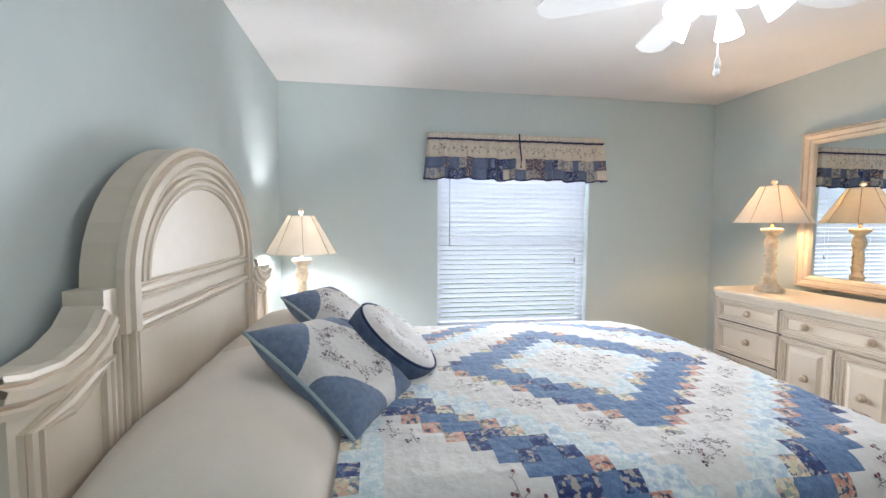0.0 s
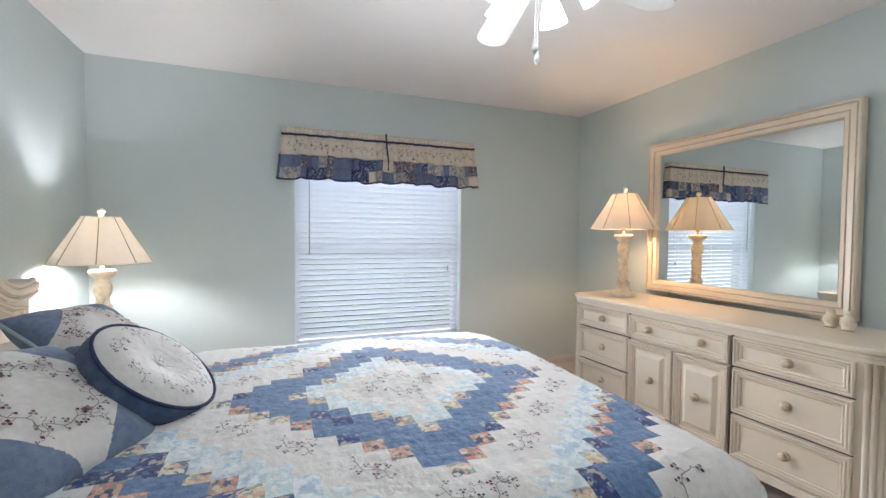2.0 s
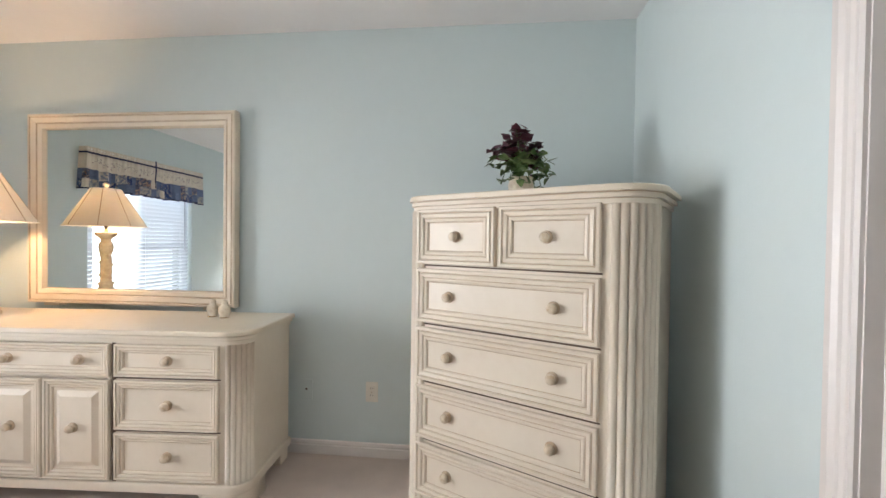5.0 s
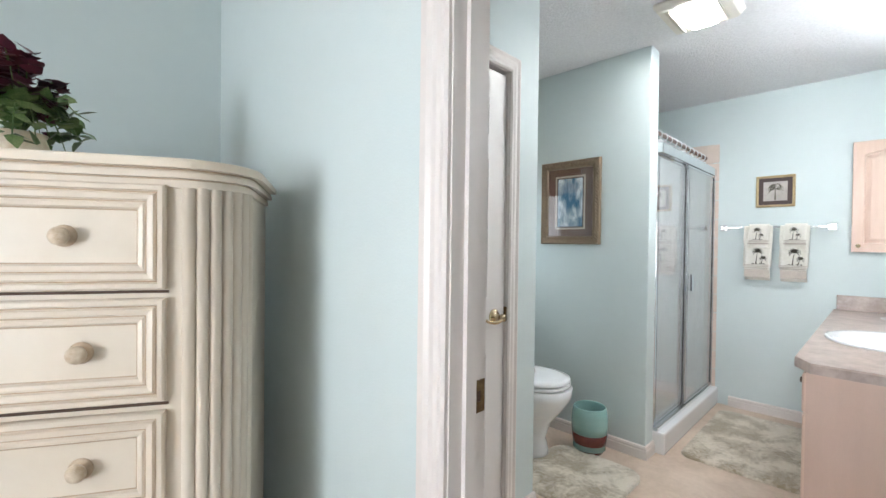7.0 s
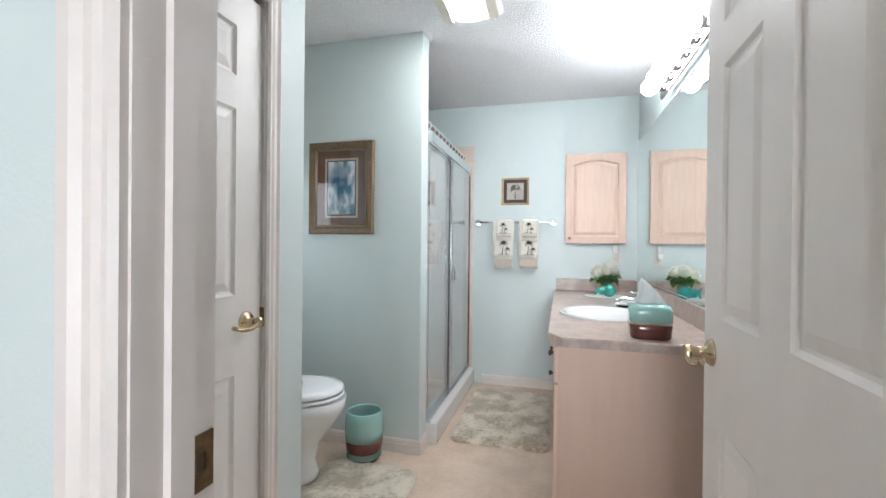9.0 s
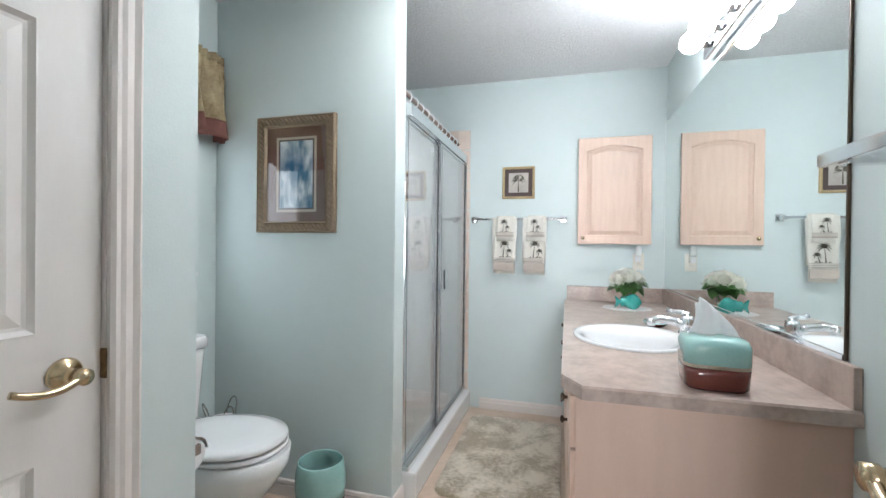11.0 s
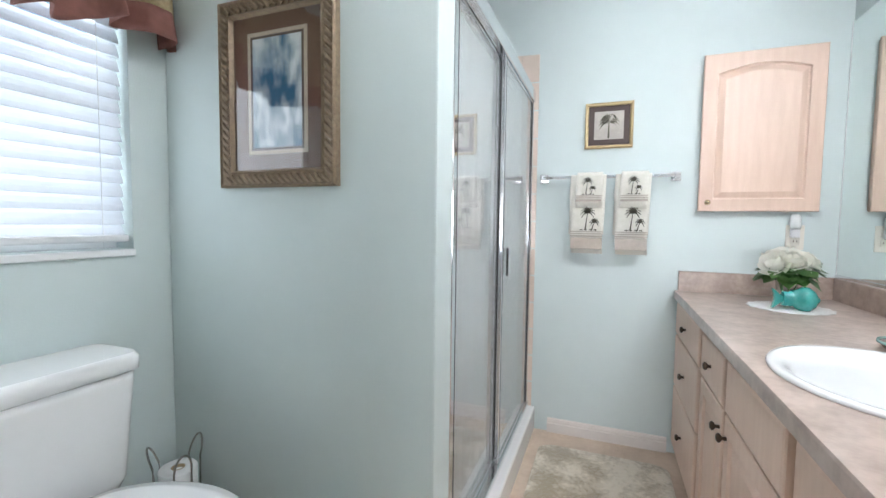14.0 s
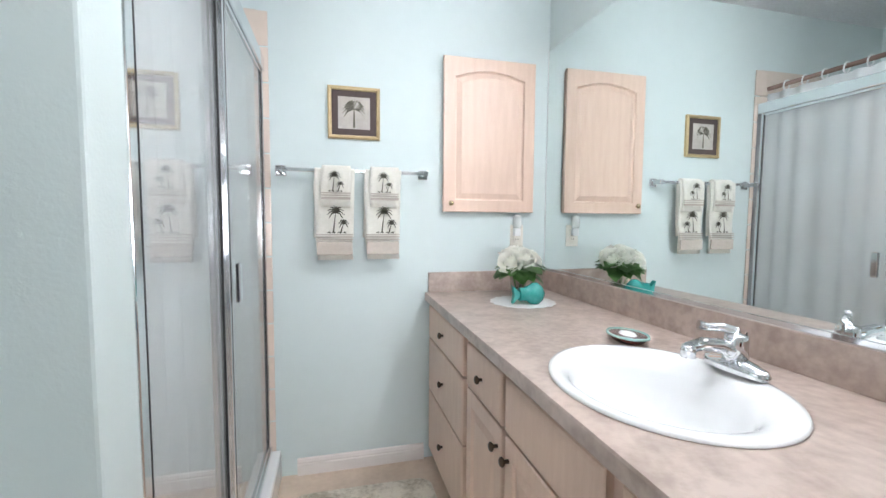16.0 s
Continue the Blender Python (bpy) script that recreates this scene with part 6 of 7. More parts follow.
for k, (dx, dy, dz, size) in enumerate(((0.062, 0.040, 0.182, 0.054), (-0.006, 0.040, 0.196, 0.058), (-0.064, 0.022, 0.184, 0.050), (0.030, -0.032, 0.208, 0.054), (-0.042, -0.040, 0.202, 0.050))):
    o = Vector((vx + dx, vy + dy, CT + dz))
    bm = bmesh.new()
    tilt = Vector((dx * 1.6, dy * 1.6 + 0.02, 0.12)).to_track_quat("Z", "Y").to_matrix()
    for layer in range(6):
        n = 3 + layer // 2 + (layer > 2)
        for p in range(n):
            a0 = 2 * math.pi * (p + 0.41 * layer) / n + r.uniform(-0.2, 0.2)
            top, wide, curl = radians(8 + 15 * layer + r.uniform(-5, 5)), 1.25 * 6.283 / n, r.uniform(0.7, 1.4)
            g = []
            for i in range(6):
                for j in range(5):
                    u, v = i / 5 - 0.5, j / 4
                    polar = top + radians(62) * (1 - v) + radians(20) * (2 * u) ** 2 * v + radians(10) * v**4
                    rr = size * (0.40 + 0.085 * layer) * (1 + 0.40 * curl * v**4 + 0.05 * v * math.sin(9 * u + p))
                    a = a0 + u * wide
                    g.append(bm.verts.new(o + tilt @ Vector((rr * math.sin(polar) * math.cos(a), rr * math.sin(polar) * math.sin(a), rr * math.cos(polar)))))
            for i in range(5):
                for j in range(4):
                    bm.faces.new((g[i * 5 + j], g[(i + 1) * 5 + j], g[(i + 1) * 5 + j + 1], g[i * 5 + j + 1])).smooth = True
    part("rose", bm, ROSE, fv, "ivory-white rose bloom")
    part("stem", tube([(vx + dx * 0.15, vy + dy * 0.15, CT + 0.03), o], 0.0025, 6), ROSELEAF, fv)
for k in range(40):
    a = r.uniform(0, 6.283)
    p = (vx + 0.048 * math.cos(a), vy + 0.048 * math.sin(a), CT + r.uniform(0.125, 0.175))
    bm = bmesh.new()
    leaf(bm, p, (math.cos(a + r.uniform(-0.4, 0.4)), math.sin(a), r.uniform(-0.75, 0.0)), (r.uniform(-0.3, 0.3), 0, 1), r.uniform(0.065, 0.095), 0, 0.3, False, 1.15)
    part("leaf", bm, ROSELEAF, fv)

TEAL = material("teal_glaze", (0.015, 0.25, 0.23), (0.06, 0.36, 0.32), 25, 0.12, coat=0.5)
fx, fy = 1.075, -3.80
fi = thing("fish_ornament", "glossy teal ceramic fish on the doily", "ornament", (fx, fy, CT + 0.003))
bm = bmesh.new()
rings = []
for t in range(15):
    u = t / 14
    rr = max(0.004 + 0.046 * math.sin(math.pi * min(1, u * 1.08) ** 0.8), 0.030 * (u > 0.62)) + 0.002 * math.cos(u * 40)
    rings.append([bm.verts.new((fx - 0.065 + 0.120 * u, fy + rr * 0.75 * math.cos(a), CT + 0.046 + rr * math.sin(a))) for a in [2 * math.pi * k / 18 for k in range(18)]])
for p, q in zip(rings, rings[1:]):
    for k in range(18):
        bm.faces.new((p[k], p[(k + 1) % 18], q[(k + 1) % 18], q[k])).smooth = True
bm.faces.new(rings[0]), bm.faces.new(rings[-1][::-1])
part("body", bm, TEAL, fi)
part("tail", prism([(fx + 0.045, CT + 0.045), (fx + 0.088, CT + 0.085), (fx + 0.080, CT + 0.045), (fx + 0.088, CT + 0.008)], "y", fy - 0.012, fy + 0.012), TEAL, fi)
part("fin", prism([(fx - 0.03, CT + 0.07), (fx - 0.01, CT + 0.088), (fx + 0.03, CT + 0.080), (fx + 0.03, CT + 0.062)], "y", fy - 0.004, fy + 0.004), TEAL, fi)

MAROON = material("maroon_glaze", (0.10, 0.022, 0.018), (0.15, 0.04, 0.03), 14, 0.12, coat=0.5)
SEAFOAM = material("seafoam_glaze", (0.26, 0.47, 0.44), (0.33, 0.53, 0.50), 10, 0.18, coat=0.4)
SAND = material("sand_glaze", (0.42, 0.37, 0.30), (0.30, 0.22, 0.16), 60, 0.3)
dx, dy = 1.045, -3.215
sd = thing("soap_dish", "seafoam and maroon ceramic soap dish with white soap", "soap dish", (dx, dy, CT))
part("dish", lathe([(0.035, 0), (0.05, 0.008), (0.062, 0.022), (0.064, 0.025)], 30, None, (dx, dy, CT), squash=(0.8, 1.1)), MAROON, sd)
part("liner", lathe([(0.067, 0.022), (0.065, 0.029), (0.045, 0.017), (0.0, 0.012)], 30, None, (dx, dy, CT), squash=(0.8, 1.1)), SEAFOAM, sd, "seafoam liner")
so = thing("soap_bar", "white oval bar of soap in the dish", "soap", (dx, dy, CT + 0.013))
part("bar", lathe([(0.020, 0.013), (0.029, 0.02), (0.030, 0.026), (0.022, 0.032), (0, 0.034)], 24, None, (dx, dy, CT), squash=(0.7, 1.1)), PORC, so)

tx, ty = 1.075, -2.315
tbx = thing("tissue_box", "seafoam and maroon ceramic tissue box with a tissue", "tissue box", m=pose(tx, ty, CT, 0, 0, -4))


def rounded(w, d, r, n=6):
    pts = []
    for cx, cy, a0 in ((w / 2 - r, d / 2 - r, 0), (-w / 2 + r, d / 2 - r, 90), (-w / 2 + r, -d / 2 + r, 180), (w / 2 - r, -d / 2 + r, 270)):
        pts += [(cx + r * math.cos(radians(a0 + 90 * k / n)), cy + r * math.sin(radians(a0 + 90 * k / n))) for k in range(n + 1)]
    return pts


def rings_solid(levels, cap=True, bm=None):
    bm = bm or bmesh.new()
    rr = [[bm.verts.new((x, y, z)) for x, y in pts] for pts, z in levels]
    for p, q in zip(rr, rr[1:]):
        for k in range(len(p)):
            bm.faces.new((p[k], p[(k + 1) % len(p)], q[(k + 1) % len(p)], q[k])).smooth = True
    if cap:
        bm.faces.new(rr[0][::-1]), bm.faces.new(rr[-1])
    return bm


part("lower_body", rings_solid([(rounded(0.135, 0.125, 0.03), 0), (rounded(0.150, 0.140, 0.032), 0.008), (rounded(0.155, 0.145, 0.034), 0.04), (rounded(0.156, 0.146, 0.034), 0.062)]), MAROON, tbx, "glossy maroon lower half")
part("band", rings_solid([(rounded(0.157, 0.147, 0.034), 0.060), (rounded(0.158, 0.148, 0.034), 0.070)]), SAND, tbx)
part("upper_body", rings_solid([(rounded(0.158, 0.148, 0.034), 0.069), (rounded(0.158, 0.148, 0.034), 0.115), (rounded(0.146, 0.136, 0.04), 0.132), (rounded(0.10, 0.09, 0.03), 0.138)]), SEAFOAM, tbx, "seafoam glazed upper half")
bm = bmesh.new()
g = []
for i in range(9):
    for j in range(9):
        u, v = i / 8 - 0.5, j / 8
        w = 0.016 + 0.045 * (1 - v) ** 0.8
        g.append(bm.verts.new((u * w * 2 + 0.03 * v * v, 0.016 * math.sin(u * 11 + v * 4) + 0.03 * v * u, 0.134 + 0.105 * v - 0.03 * abs(u) * v)))
for i in range(8):
    for j in range(8):
        bm.faces.new((g[i * 9 + j], g[(i + 1) * 9 + j], g[(i + 1) * 9 + j + 1], g[i * 9 + j + 1])).smooth = True
ob = part("tissue", bm, translucent("tissue_paper", (0.92, 0.92, 0.92), 0.2), tbx, "white tissue")
ob.modifiers.new("thick", "SOLIDIFY").thickness = 0.002

# towel bar on the wall past the mirror
t2 = thing("towel_bar", "chrome towel bar on the wall beside the mirror", "towel bar", (BW, -1.95, 1.42))
part("bar", bx((BW + 0.10, -2.16, 1.395), (BW + 0.118, -1.72, 1.425), 0.002), CHROME, t2)
for y in (-2.10, -1.74):
    part("post", bx((BW, y - 0.02, 1.39), (BW + 0.10, y + 0.02, 1.425), 0.004), CHROME, t2)

# ---- bathroom: shower ----
SHX, SH0, SH1 = 2.205, PB - 0.002, BS + 0.012
curb = thing("shower_curb", "white shower base curb", "shower base", (SHX, -3.5, FB))
curb["kind"] = "structure"
part("curb", bx((SHX - 0.065, SH0 + 0.001, FB), (SHX + 0.055, BS + 0.001, 0.115), 0.012), PORC, curb)
part("pan", bx((SHX + 0.055, SH0 + 0.001, FB), (BE, BS + 0.001, 0.03)), PORC, curb)
sd_ = thing("shower_door", "chrome-framed sliding glass shower door", "shower door", (SHX, -3.5, 0.115))
part("header", bx((SHX - 0.028, SH0, 1.835), (SHX + 0.028, SH1, 1.895), 0.004), CHROME, sd_)
part("track", bx((SHX - 0.028, SH0, 0.115), (SHX + 0.028, SH1, 0.14), 0.004), CHROME, sd_)
part("jamb_post", bx((SHX + 0.002, SH0 - 0.022, 0.14), (SHX + 0.022, SH0, 1.835), 0.003), CHROME, sd_)
part("jamb_post", bx((SHX - 0.018, SH1 - 0.022, 0.14), (SHX + 0.018, SH1, 1.835), 0.003), CHROME, sd_)
DARKSEAL = material("dark_seal", (0.03, 0.028, 0.028), None, 9, 0.5)
for x, a, b in ((SHX + 0.012, -3.52, SH0 - 0.023), (SHX - 0.010, SH1 + 0.024, -3.56 + 0.08)):
    p = part("glass_panel", bx((x - 0.003, a + 0.014, 0.155), (x + 0.003, b - 0.014, 1.82)), SHOWERGLASS, sd_)
    p.visible_shadow = False
    for y in (a, b - 0.014):
        part("panel_stile", bx((x - 0.008, y, 0.142), (x + 0.008, y + 0.014, 1.833), 0.002), CHROME, p)
        part("seal", bx((x - 0.0088, y + (0.014 if y == a else -0.004), 0.15), (x - 0.003, y + (0.018 if y == a else 0.0), 1.825)), DARKSEAL, p)
    for z in (0.142, 1.82):
        part("panel_rail", bx((x - 0.008, a + 0.014, z), (x + 0.008, b - 0.014, z + 0.013), 0.002), CHROME, p)
part("pull_handle", bx((SHX - 0.034, -3.575, 0.94), (SHX - 0.019, -3.545, 1.06), 0.004), CHROME, sd_)
# rod, rings and curtain behind the glass
rod = thing("shower_curtain_rod", "brown shower curtain rod with white ring hooks", "curtain rod", (SHX + 0.055, -3.5, 1.992))
part("rod", tube([(SHX + 0.055, SH0, 1.992), (SHX + 0.055, BS, 1.992)], 0.0125, 12), material("brown_rod", (0.24, 0.15, 0.12), None, 20, 0.35, metal=0.3), rod)
for k in range(12):
    y = SH0 - 0.06 - 0.1 * k
    part("ring", tube([(SHX + 0.055 + 0.022 * math.cos(a), y + 0.004 * math.sin(a), 1.984 + 0.026 * math.sin(a)) for a in [2 * math.pi * j / 16 for j in range(16)]], 0.0042, 6, closed=True), VINYLW, rod)
bm = bmesh.new()
rows = []
for j, z in enumerate((1.962, 1.88, 1.5, 1.0, 0.5, 0.08)):
    rows.append([bm.verts.new((SHX + 0.062 + (0.010 + 0.010 * j / 5) * math.sin(k * 0.42 + 0.9 * math.sin(k * 0.13)), SH0 - 0.02 - 1.26 * k / 160, z)) for k in range(161)])
for p, q in zip(rows, rows[1:]):
    for k in range(160):
        bm.faces.new((p[k], p[k + 1], q[k + 1], q[k])).smooth = True
cu = single("shower_curtain", bm, CURTAIN, "pale grey shower curtain hanging behind the glass door", "shower curtain", base=(SHX + 0.062, -3.5, 1.0))
# tiles inside the shower and the tiled return on the back wall
tiles = tagged(link("wall_tile_field", bx((PX + 0.002, BS + 0.0005, 0.10), (2.262, BS + 0.004, 2.10)), material("grout", (0.62, 0.55, 0.49), None, 60, 0.9)), "cream wall tile edging beside the shower", "tile", kind="structure")
tm = None
for k in range(13):
    if tm is None:
        bm = bx((2.162, BS + 0.004, -0.0735), (2.258, BS + 0.010, 0.0735), 0.003)
        tm = bpy.data.meshes.new("tile")
        bm.to_mesh(tm)
        bm.free()
        tm.materials.append(TILE)
    ob = new("tile", tm)
    ob.parent, ob.location = tiles, (0, 0, 0.18 + 0.1535 * k)
bm = bx((2.262, BS + 0.0005, 0.10), (BE, BS + 0.006, 2.10))
structure("shower_wall_tile", bm, TILE, "cream tiled shower wall", "tile")

# ---- bathroom: toilet alcove ----
TY = -2.365
to = thing("toilet", "white two-piece toilet with a closed lid", "toilet", (2.8, TY, FB))


def egg(x0, x1, hw, z, n=40, back=0.6):
    """An egg-shaped outline, blunt end at x1 (the tank), at height z."""
    pts = []
    for k in range(n):
        a = 2 * math.pi * k / n
        c, s = math.cos(a), math.sin(a)
        x = (x0 + x1) / 2 + (x1 - x0) / 2 * c
        w = hw * (1 - 0.10 * c) * abs(s) ** 0.92 * math.copysign(1, s)
        pts.append(((x, TY + w), z))
    return [p for p, _ in pts]


def stack(levels, mi=0):
    return rings_solid([(egg(a, b, w, z), z) for a, b, w, z in levels])


part("bowl", stack([(2.62, 2.92, 0.108, FB), (2.62, 2.92, 0.105, 0.03), (2.635, 2.90, 0.082, 0.10), (2.60, 2.92, 0.095, 0.20), (2.525, 2.96, 0.138, 0.29), (2.482, 2.98, 0.170, 0.36), (2.475, 2.98, 0.174, 0.420)]), PORC, to)
part("seat", stack([(2.504, 2.93, 0.168, 0.421), (2.492, 2.94, 0.176, 0.426), (2.489, 2.965, 0.183, 0.431), (2.491, 2.963, 0.182, 0.441), (2.502, 2.935, 0.172, 0.443)]), PORC, to, "white seat ring")
part("lid", stack([(2.506, 2.965, 0.174, 0.449), (2.492, 2.972, 0.182, 0.452), (2.489, 2.976, 0.185, 0.458), (2.496, 2.97, 0.181, 0.472), (2.54, 2.94, 0.144, 0.478), (2.62, 2.88, 0.08, 0.480)]), PORC, to, "white closed lid")
bm = bmesh.new()
tk = []
for z, d, w in ((0.421, 0.155, 0.30), (0.45, 0.17, 0.325), (0.72, 0.185, 0.372), (0.745, 0.185, 0.372)):
    tk.append(([(3.095 + x, TY + y) for x, y in rounded(d, w, 0.035)], z))
part("tank", rings_solid(tk, True, bm), PORC, to)
part("tank_lid", rings_solid([([(3.093 + x, TY + y) for x, y in rounded(d, w, 0.035)], z) for z, d, w in ((0.746, 0.19, 0.377), (0.75, 0.202, 0.390), (0.785, 0.202, 0.390), (0.797, 0.185, 0.375))]), PORC, to)

# toilet paper holder on the alcove's return wall
tp = thing("toilet_paper_holder", "chrome toilet paper holder with a white roll", "paper holder", (2.56, CY, 0.62))
for x in (2.47, 2.60):
    part("bracket", bx((x - 0.006, CY - 0.075, 0.605), (x + 0.006, CY, 0.635), 0.003), CHROME, tp)
part("roll", tube([(2.482, CY - 0.062, 0.60), (2.588, CY - 0.062, 0.60)], 0.044, 24), VINYLW, tp, "white paper roll")
arc = [radians(25 + 150 * k / 14) for k in range(15)]
part("hood", prism([(CY - 0.062 + 0.052 * math.cos(a), 0.60 + 0.052 * math.sin(a)) for a in arc] + [(CY - 0.062 + 0.049 * math.cos(a), 0.60 + 0.049 * math.sin(a)) for a in arc[::-1]], "x", 2.478, 2.592), CHROME, tp, "curved chrome hood")
# spare roll stand behind the toilet
ss = thing("spare_roll_stand", "wire spare-roll stand with white paper rolls", "paper stand", (3.06, -2.70, FB))
wx, wy = 3.06, -2.70
STEEL = material("dull_steel", (0.42, 0.41, 0.38), None, 30, 0.25, metal=1.0)
for k in range(3):
    a = 0.6 + k * 2 * math.pi / 3
    c, s = math.cos(a), math.sin(a)
    loop = [(0.062, -0.024, FB), (0.062, -0.024, 0.35)] + [(0.064 + 0.022 * math.sin(b), -0.024 * math.cos(b), 0.375 + 0.062 * math.sin(b)) for b in [math.pi * j / 10 for j in range(11)]] + [(0.062, 0.024, 0.35), (0.062, 0.024, FB)]
    part("wire", tube([(wx + r0 * c - t0 * s, wy + r0 * s + t0 * c, z0) for r0, t0, z0 in loop], 0.0032, 8), STEEL, ss)
for z in (0.02, 0.2):
    part("ring", tube([(wx + 0.062 * math.cos(a), wy + 0.062 * math.sin(a), z) for a in [2 * math.pi * k / 24 for k in range(24)]], 0.003, 6, closed=True), STEEL, ss)
for k in range(4):
    rl = part("paper_roll", lathe([(0.020, 0), (0.054, 0), (0.056, 0.004), (0.056, 0.090), (0.054, 0.094), (0.020, 0.094), (0.018, 0.085)], 26, None, (wx, wy, FB + 0.005 + 0.095 * k)), VINYLW, ss, "white paper roll")
    part("core", lathe([(0.0205, 0.082), (0.0205, 0.0945), (0.016, 0.0945), (0.016, 0.08), (0, 0.08)], 18, None, (wx, wy, FB + 0.005 + 0.095 * k)), PIPING, rl)

# waste bin
wb_ = thing("waste_bin", "seafoam over maroon ceramic waste bin beside the toilet", "waste bin", (2.49, -2.655, FB))
bx0, by0 = 2.49, -2.655
part("lower_body", lathe([(0.075, FB), (0.085, FB + 0.01), (0.10, FB + 0.07), (0.106, FB + 0.128)], 36, None, (bx0, by0, 0)), MAROON, wb_, "glossy maroon lower half")
part("upper_body", lathe([(0.106, FB + 0.127), (0.109, FB + 0.17), (0.107, FB + 0.23), (0.098, FB + 0.278), (0.093, FB + 0.283), (0.091, FB + 0.276), (0.098, FB + 0.23), (0.098, FB + 0.03), (0.0, FB + 0.025)], 36, None, (bx0, by0, 0)), SEAFOAM, wb_, "seafoam glazed upper half")

# framed art on the partition
ARTF = material("bronze_rope_frame", (0.30, 0.22, 0.14), (0.20, 0.14, 0.09), 70, 0.45, 0.4, 200, metal=0.25)
ARTM = material("brown_mat", (0.145, 0.072, 0.05), (0.16, 0.085, 0.06), 20, 0.8)
ARTC = material("cream_mat", (0.55, 0.46, 0.36), None, 20, 0.8)
ARTB = material("blue_watercolour", (0.012, 0.13, 0.24), (0.70, 0.76, 0.78), 9, 0.8, fine=34, sharp=0.85, stretch=(1, 1, 0.55))
ax0, ax1, az0, az1 = 2.504, 2.935, 1.265, 1.828
ar = thing("framed_art", "blue watercolour in a brown mat and rope-carved frame", "picture", ((ax0 + ax1) / 2, PY, az0))
part("frame", relief((ax1, PY, az0), (-1, 0, 0), (0, 0, 1), ax1 - ax0, az1 - az0, [(0, 0), (0, 0.022), (0.006, 0.028), (0.010, 0.022), (0.040, 0.020), (0.046, 0.026), (0.052, 0.014), (0.054, 0.012)], fill=False), ARTF, ar)
for k in range(17):
    u = ax0 + 0.035 + (ax1 - ax0 - 0.07) * k / 16
    for z in (az0 + 0.025, az1 - 0.025):
        part("rope_twist", tube([(u - 0.012, PY + 0.021, z - 0.012), (u, PY + 0.026, z), (u + 0.012, PY + 0.021, z + 0.012)], 0.0055, 6), ARTF, ar)
for k in range(21):
    v = az0 + 0.045 + (az1 - az0 - 0.09) * k / 20
    for x in (ax0 + 0.025, ax1 - 0.025):
        part("rope_twist", tube([(x - 0.012, PY + 0.021, v - 0.012), (x, PY + 0.026, v), (x + 0.012, PY + 0.021, v + 0.012)], 0.0055, 6), ARTF, ar)
part("mat", bx((ax0 + 0.05, PY + 0.004, az0 + 0.05), (ax1 - 0.05, PY + 0.0085, az1 - 0.05)), ARTM, ar)
part("inner_mat", bx((ax0 + 0.105, PY + 0.0085, az0 + 0.10), (ax1 - 0.105, PY + 0.0095, az1 - 0.10)), ARTC, ar)
part("dark_fillet", bx((ax0 + 0.117, PY + 0.0095, az0 + 0.112), (ax1 - 0.117, PY + 0.010, az1 - 0.112)), PMAT, ar)
part("painting", bx((ax0 + 0.125, PY + 0.010, az0 + 0.12), (ax1 - 0.125, PY + 0.0105, az1 - 0.12)), ARTB, ar)
gp = part("glazing", bx((ax0 + 0.052, PY + 0.0115, az0 + 0.052), (ax1 - 0.052, PY + 0.0125, az1 - 0.052)), glass("picture_glass", (0.97, 0.97, 0.97), 0.0, 0.8, 3, 0.07), ar)
gp.visible_shadow = False

# alcove valance
VGOLD = material("gold_damask", (0.25, 0.175, 0.085), (0.46, 0.37, 0.22), 13, 0.6, 0.5, 300, fine=90, sharp=0.6)
VRUST = material("rust_border", (0.17, 0.065, 0.05), (0.22, 0.09, 0.07), 40, 0.8)
vl = valance("valance", "gathered gold damask valance with a rust border", "x", BE, -1, -2.745, -1.96, 2.13, [(2.09, 0), (1.79, 0), (1.70, 0)], 0.085, 8, 0.052, [VGOLD, VGOLD, VRUST], 0.032)

# rugs
RUG = material("sage_rug", (0.76, 0.68, 0.56), (0.38, 0.305, 0.20), 6, 1.0, 3.0, 210, fine=45, sheen=0.5, sharp=1.0)


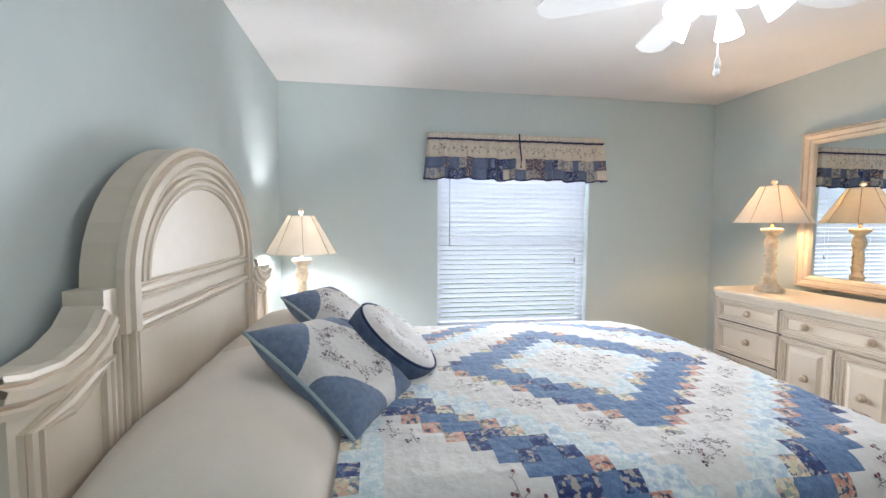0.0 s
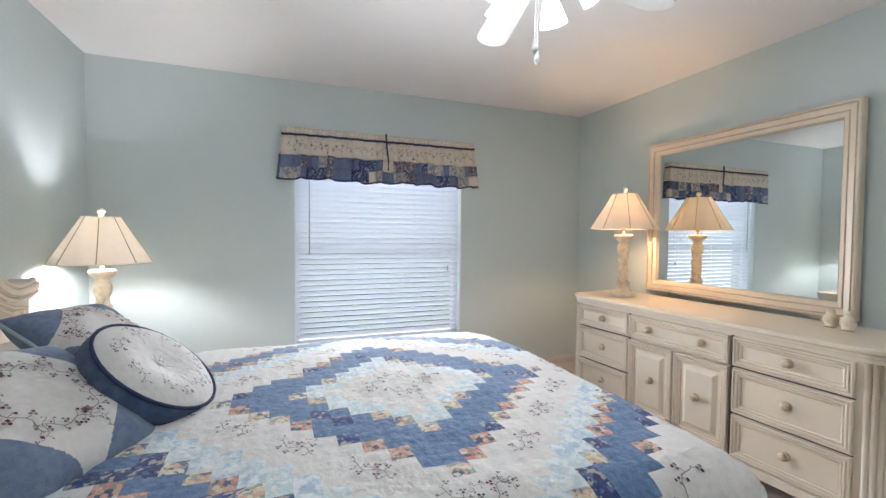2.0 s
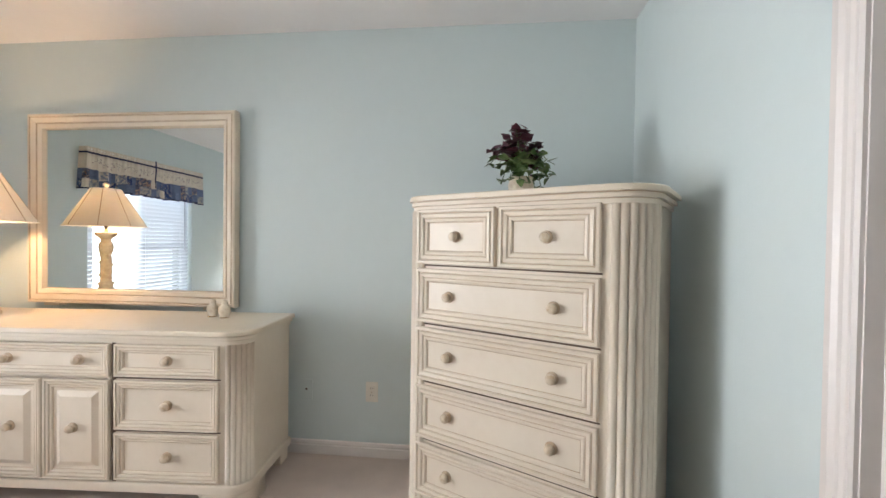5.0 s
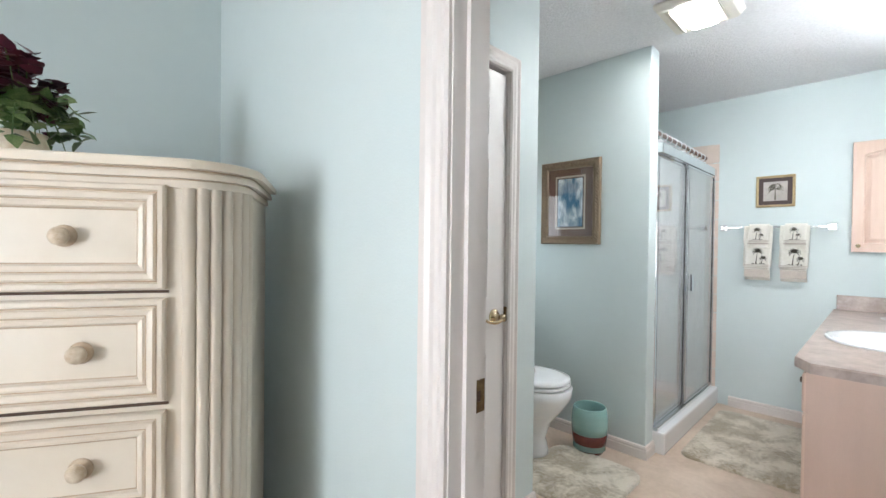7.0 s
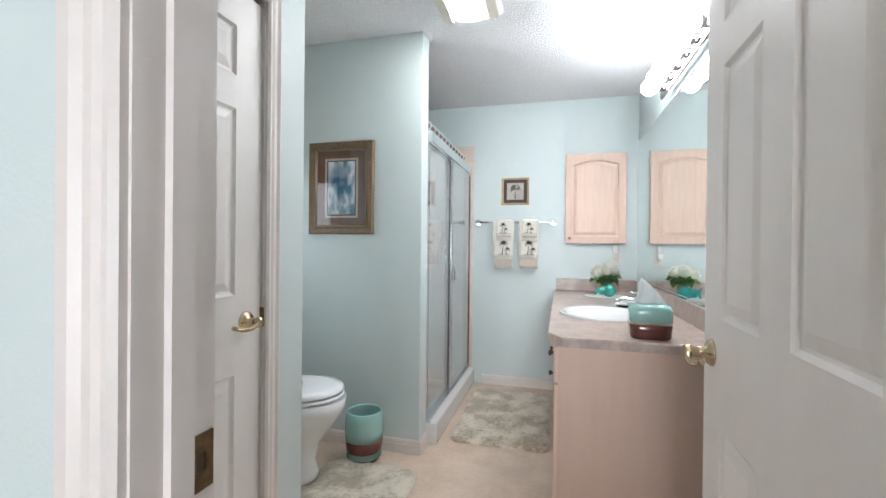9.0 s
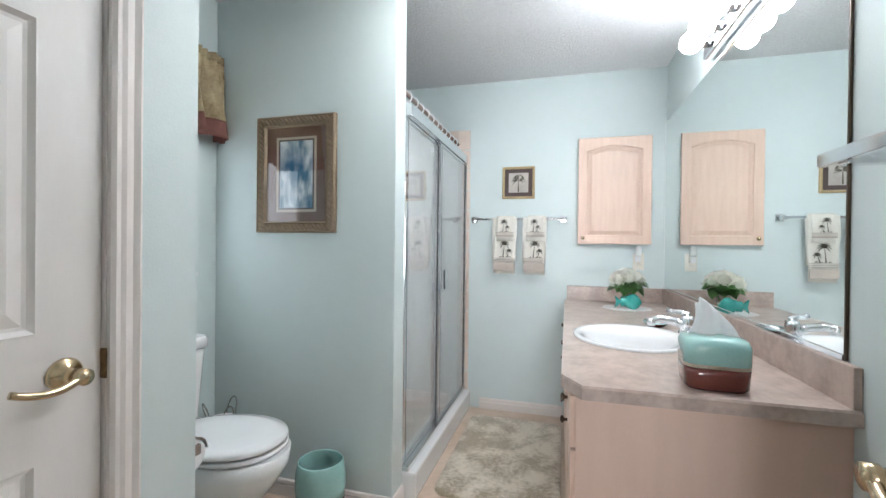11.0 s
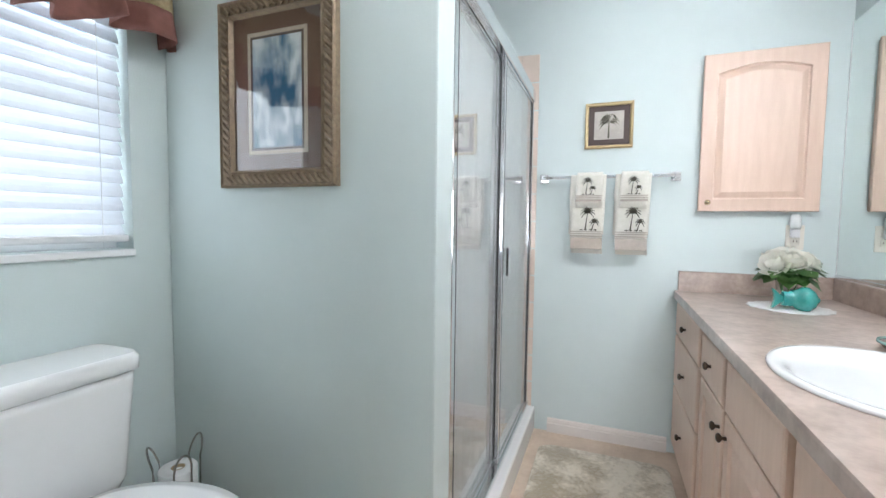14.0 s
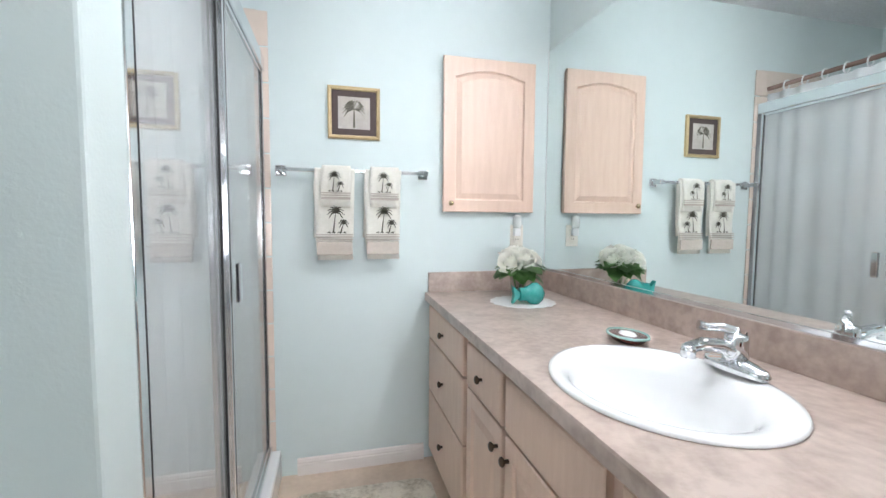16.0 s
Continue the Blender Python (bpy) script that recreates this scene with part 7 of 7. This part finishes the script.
def rug(label, pts, z=FB):
    """A thick pile mat from its outline, with a soft edge."""
    bm = bmesh.new()
    c = Vector((sum(p[0] for p in pts) / len(pts), sum(p[1] for p in pts) / len(pts)))
    rings = []
    for f, h in ((1.0, 0.001), (1.0, 0.012), (0.975, 0.020), (0.8, 0.022), (0.6, 0.022), (0.4, 0.022), (0.2, 0.022)):
        rings.append([bm.verts.new((c.x + (x - c.x) * f, c.y + (y - c.y) * f, z + h + (0.003 * noise.noise((x * 30 * f, y * 30 * f, f)) if h > 0.01 else 0))) for x, y in pts])
    for p, q in zip(rings, rings[1:]):
        for k in range(len(pts)):
            bm.faces.new((p[k], p[(k + 1) % len(pts)], q[(k + 1) % len(pts)], q[k])).smooth = True
    bm.faces.new(rings[-1])
    return single("bath_mat", bm, RUG, label, "rug", base=(c.x, c.y, z))


def round_rect(x0, x1, y0, y1, r, n=8):
    return [((x0 + x1) / 2 + x, (y0 + y1) / 2 + y) for x, y in rounded(x1 - x0, y1 - y0, r, n)]


rug("sage and cream patterned bath mat before the vanity", round_rect(1.47, 2.085, -4.02, -3.0, 0.07))
contour = [(x, y) for x, y in round_rect(2.13, 2.66, -2.60, -2.02, 0.10)]
rug("sage and cream contour mat round the toilet", [(min(x, 2.60 + 0.5 * abs(y - TY)) if abs(y - TY) < 0.12 else x, y) for x, y in contour])

# ceiling vent with a light
FL = glow("lit_lens", (0.95, 0.97, 0.98), 44)
VX, VY = 1.895, -2.53
cf = thing("ceiling_vent_light", "white ceiling vent fan with a lit curved lens", "ceiling light", (VX, VY, SH))
part("housing", rings_solid([([(VX + x, VY + y) for x, y in rounded(w, d, 0.02)], z) for w, d, z in ((0.33, 0.34, SH - 0.001), (0.33, 0.34, SH - 0.012), (0.29, 0.31, SH - 0.04))][::-1]), PLATE, cf)
part("lens", rings_solid([([(VX + x, VY + y) for x, y in rounded(w, d, 0.03)], z) for w, d, z in ((0.09, 0.22, SH - 0.056), (0.125, 0.27, SH - 0.050), (0.135, 0.285, SH - 0.035))]), FL, cf, "lit curved plastic lens")
for k in range(7):
    for s in (-1, 1):
        x = VX + s * (0.098 + 0.008 * k)
        part("slat", bx((x - 0.002, VY - 0.13, SH - 0.050 + 0.003 * k), (x + 0.002, VY + 0.13, SH - 0.03)), PLATE, cf)
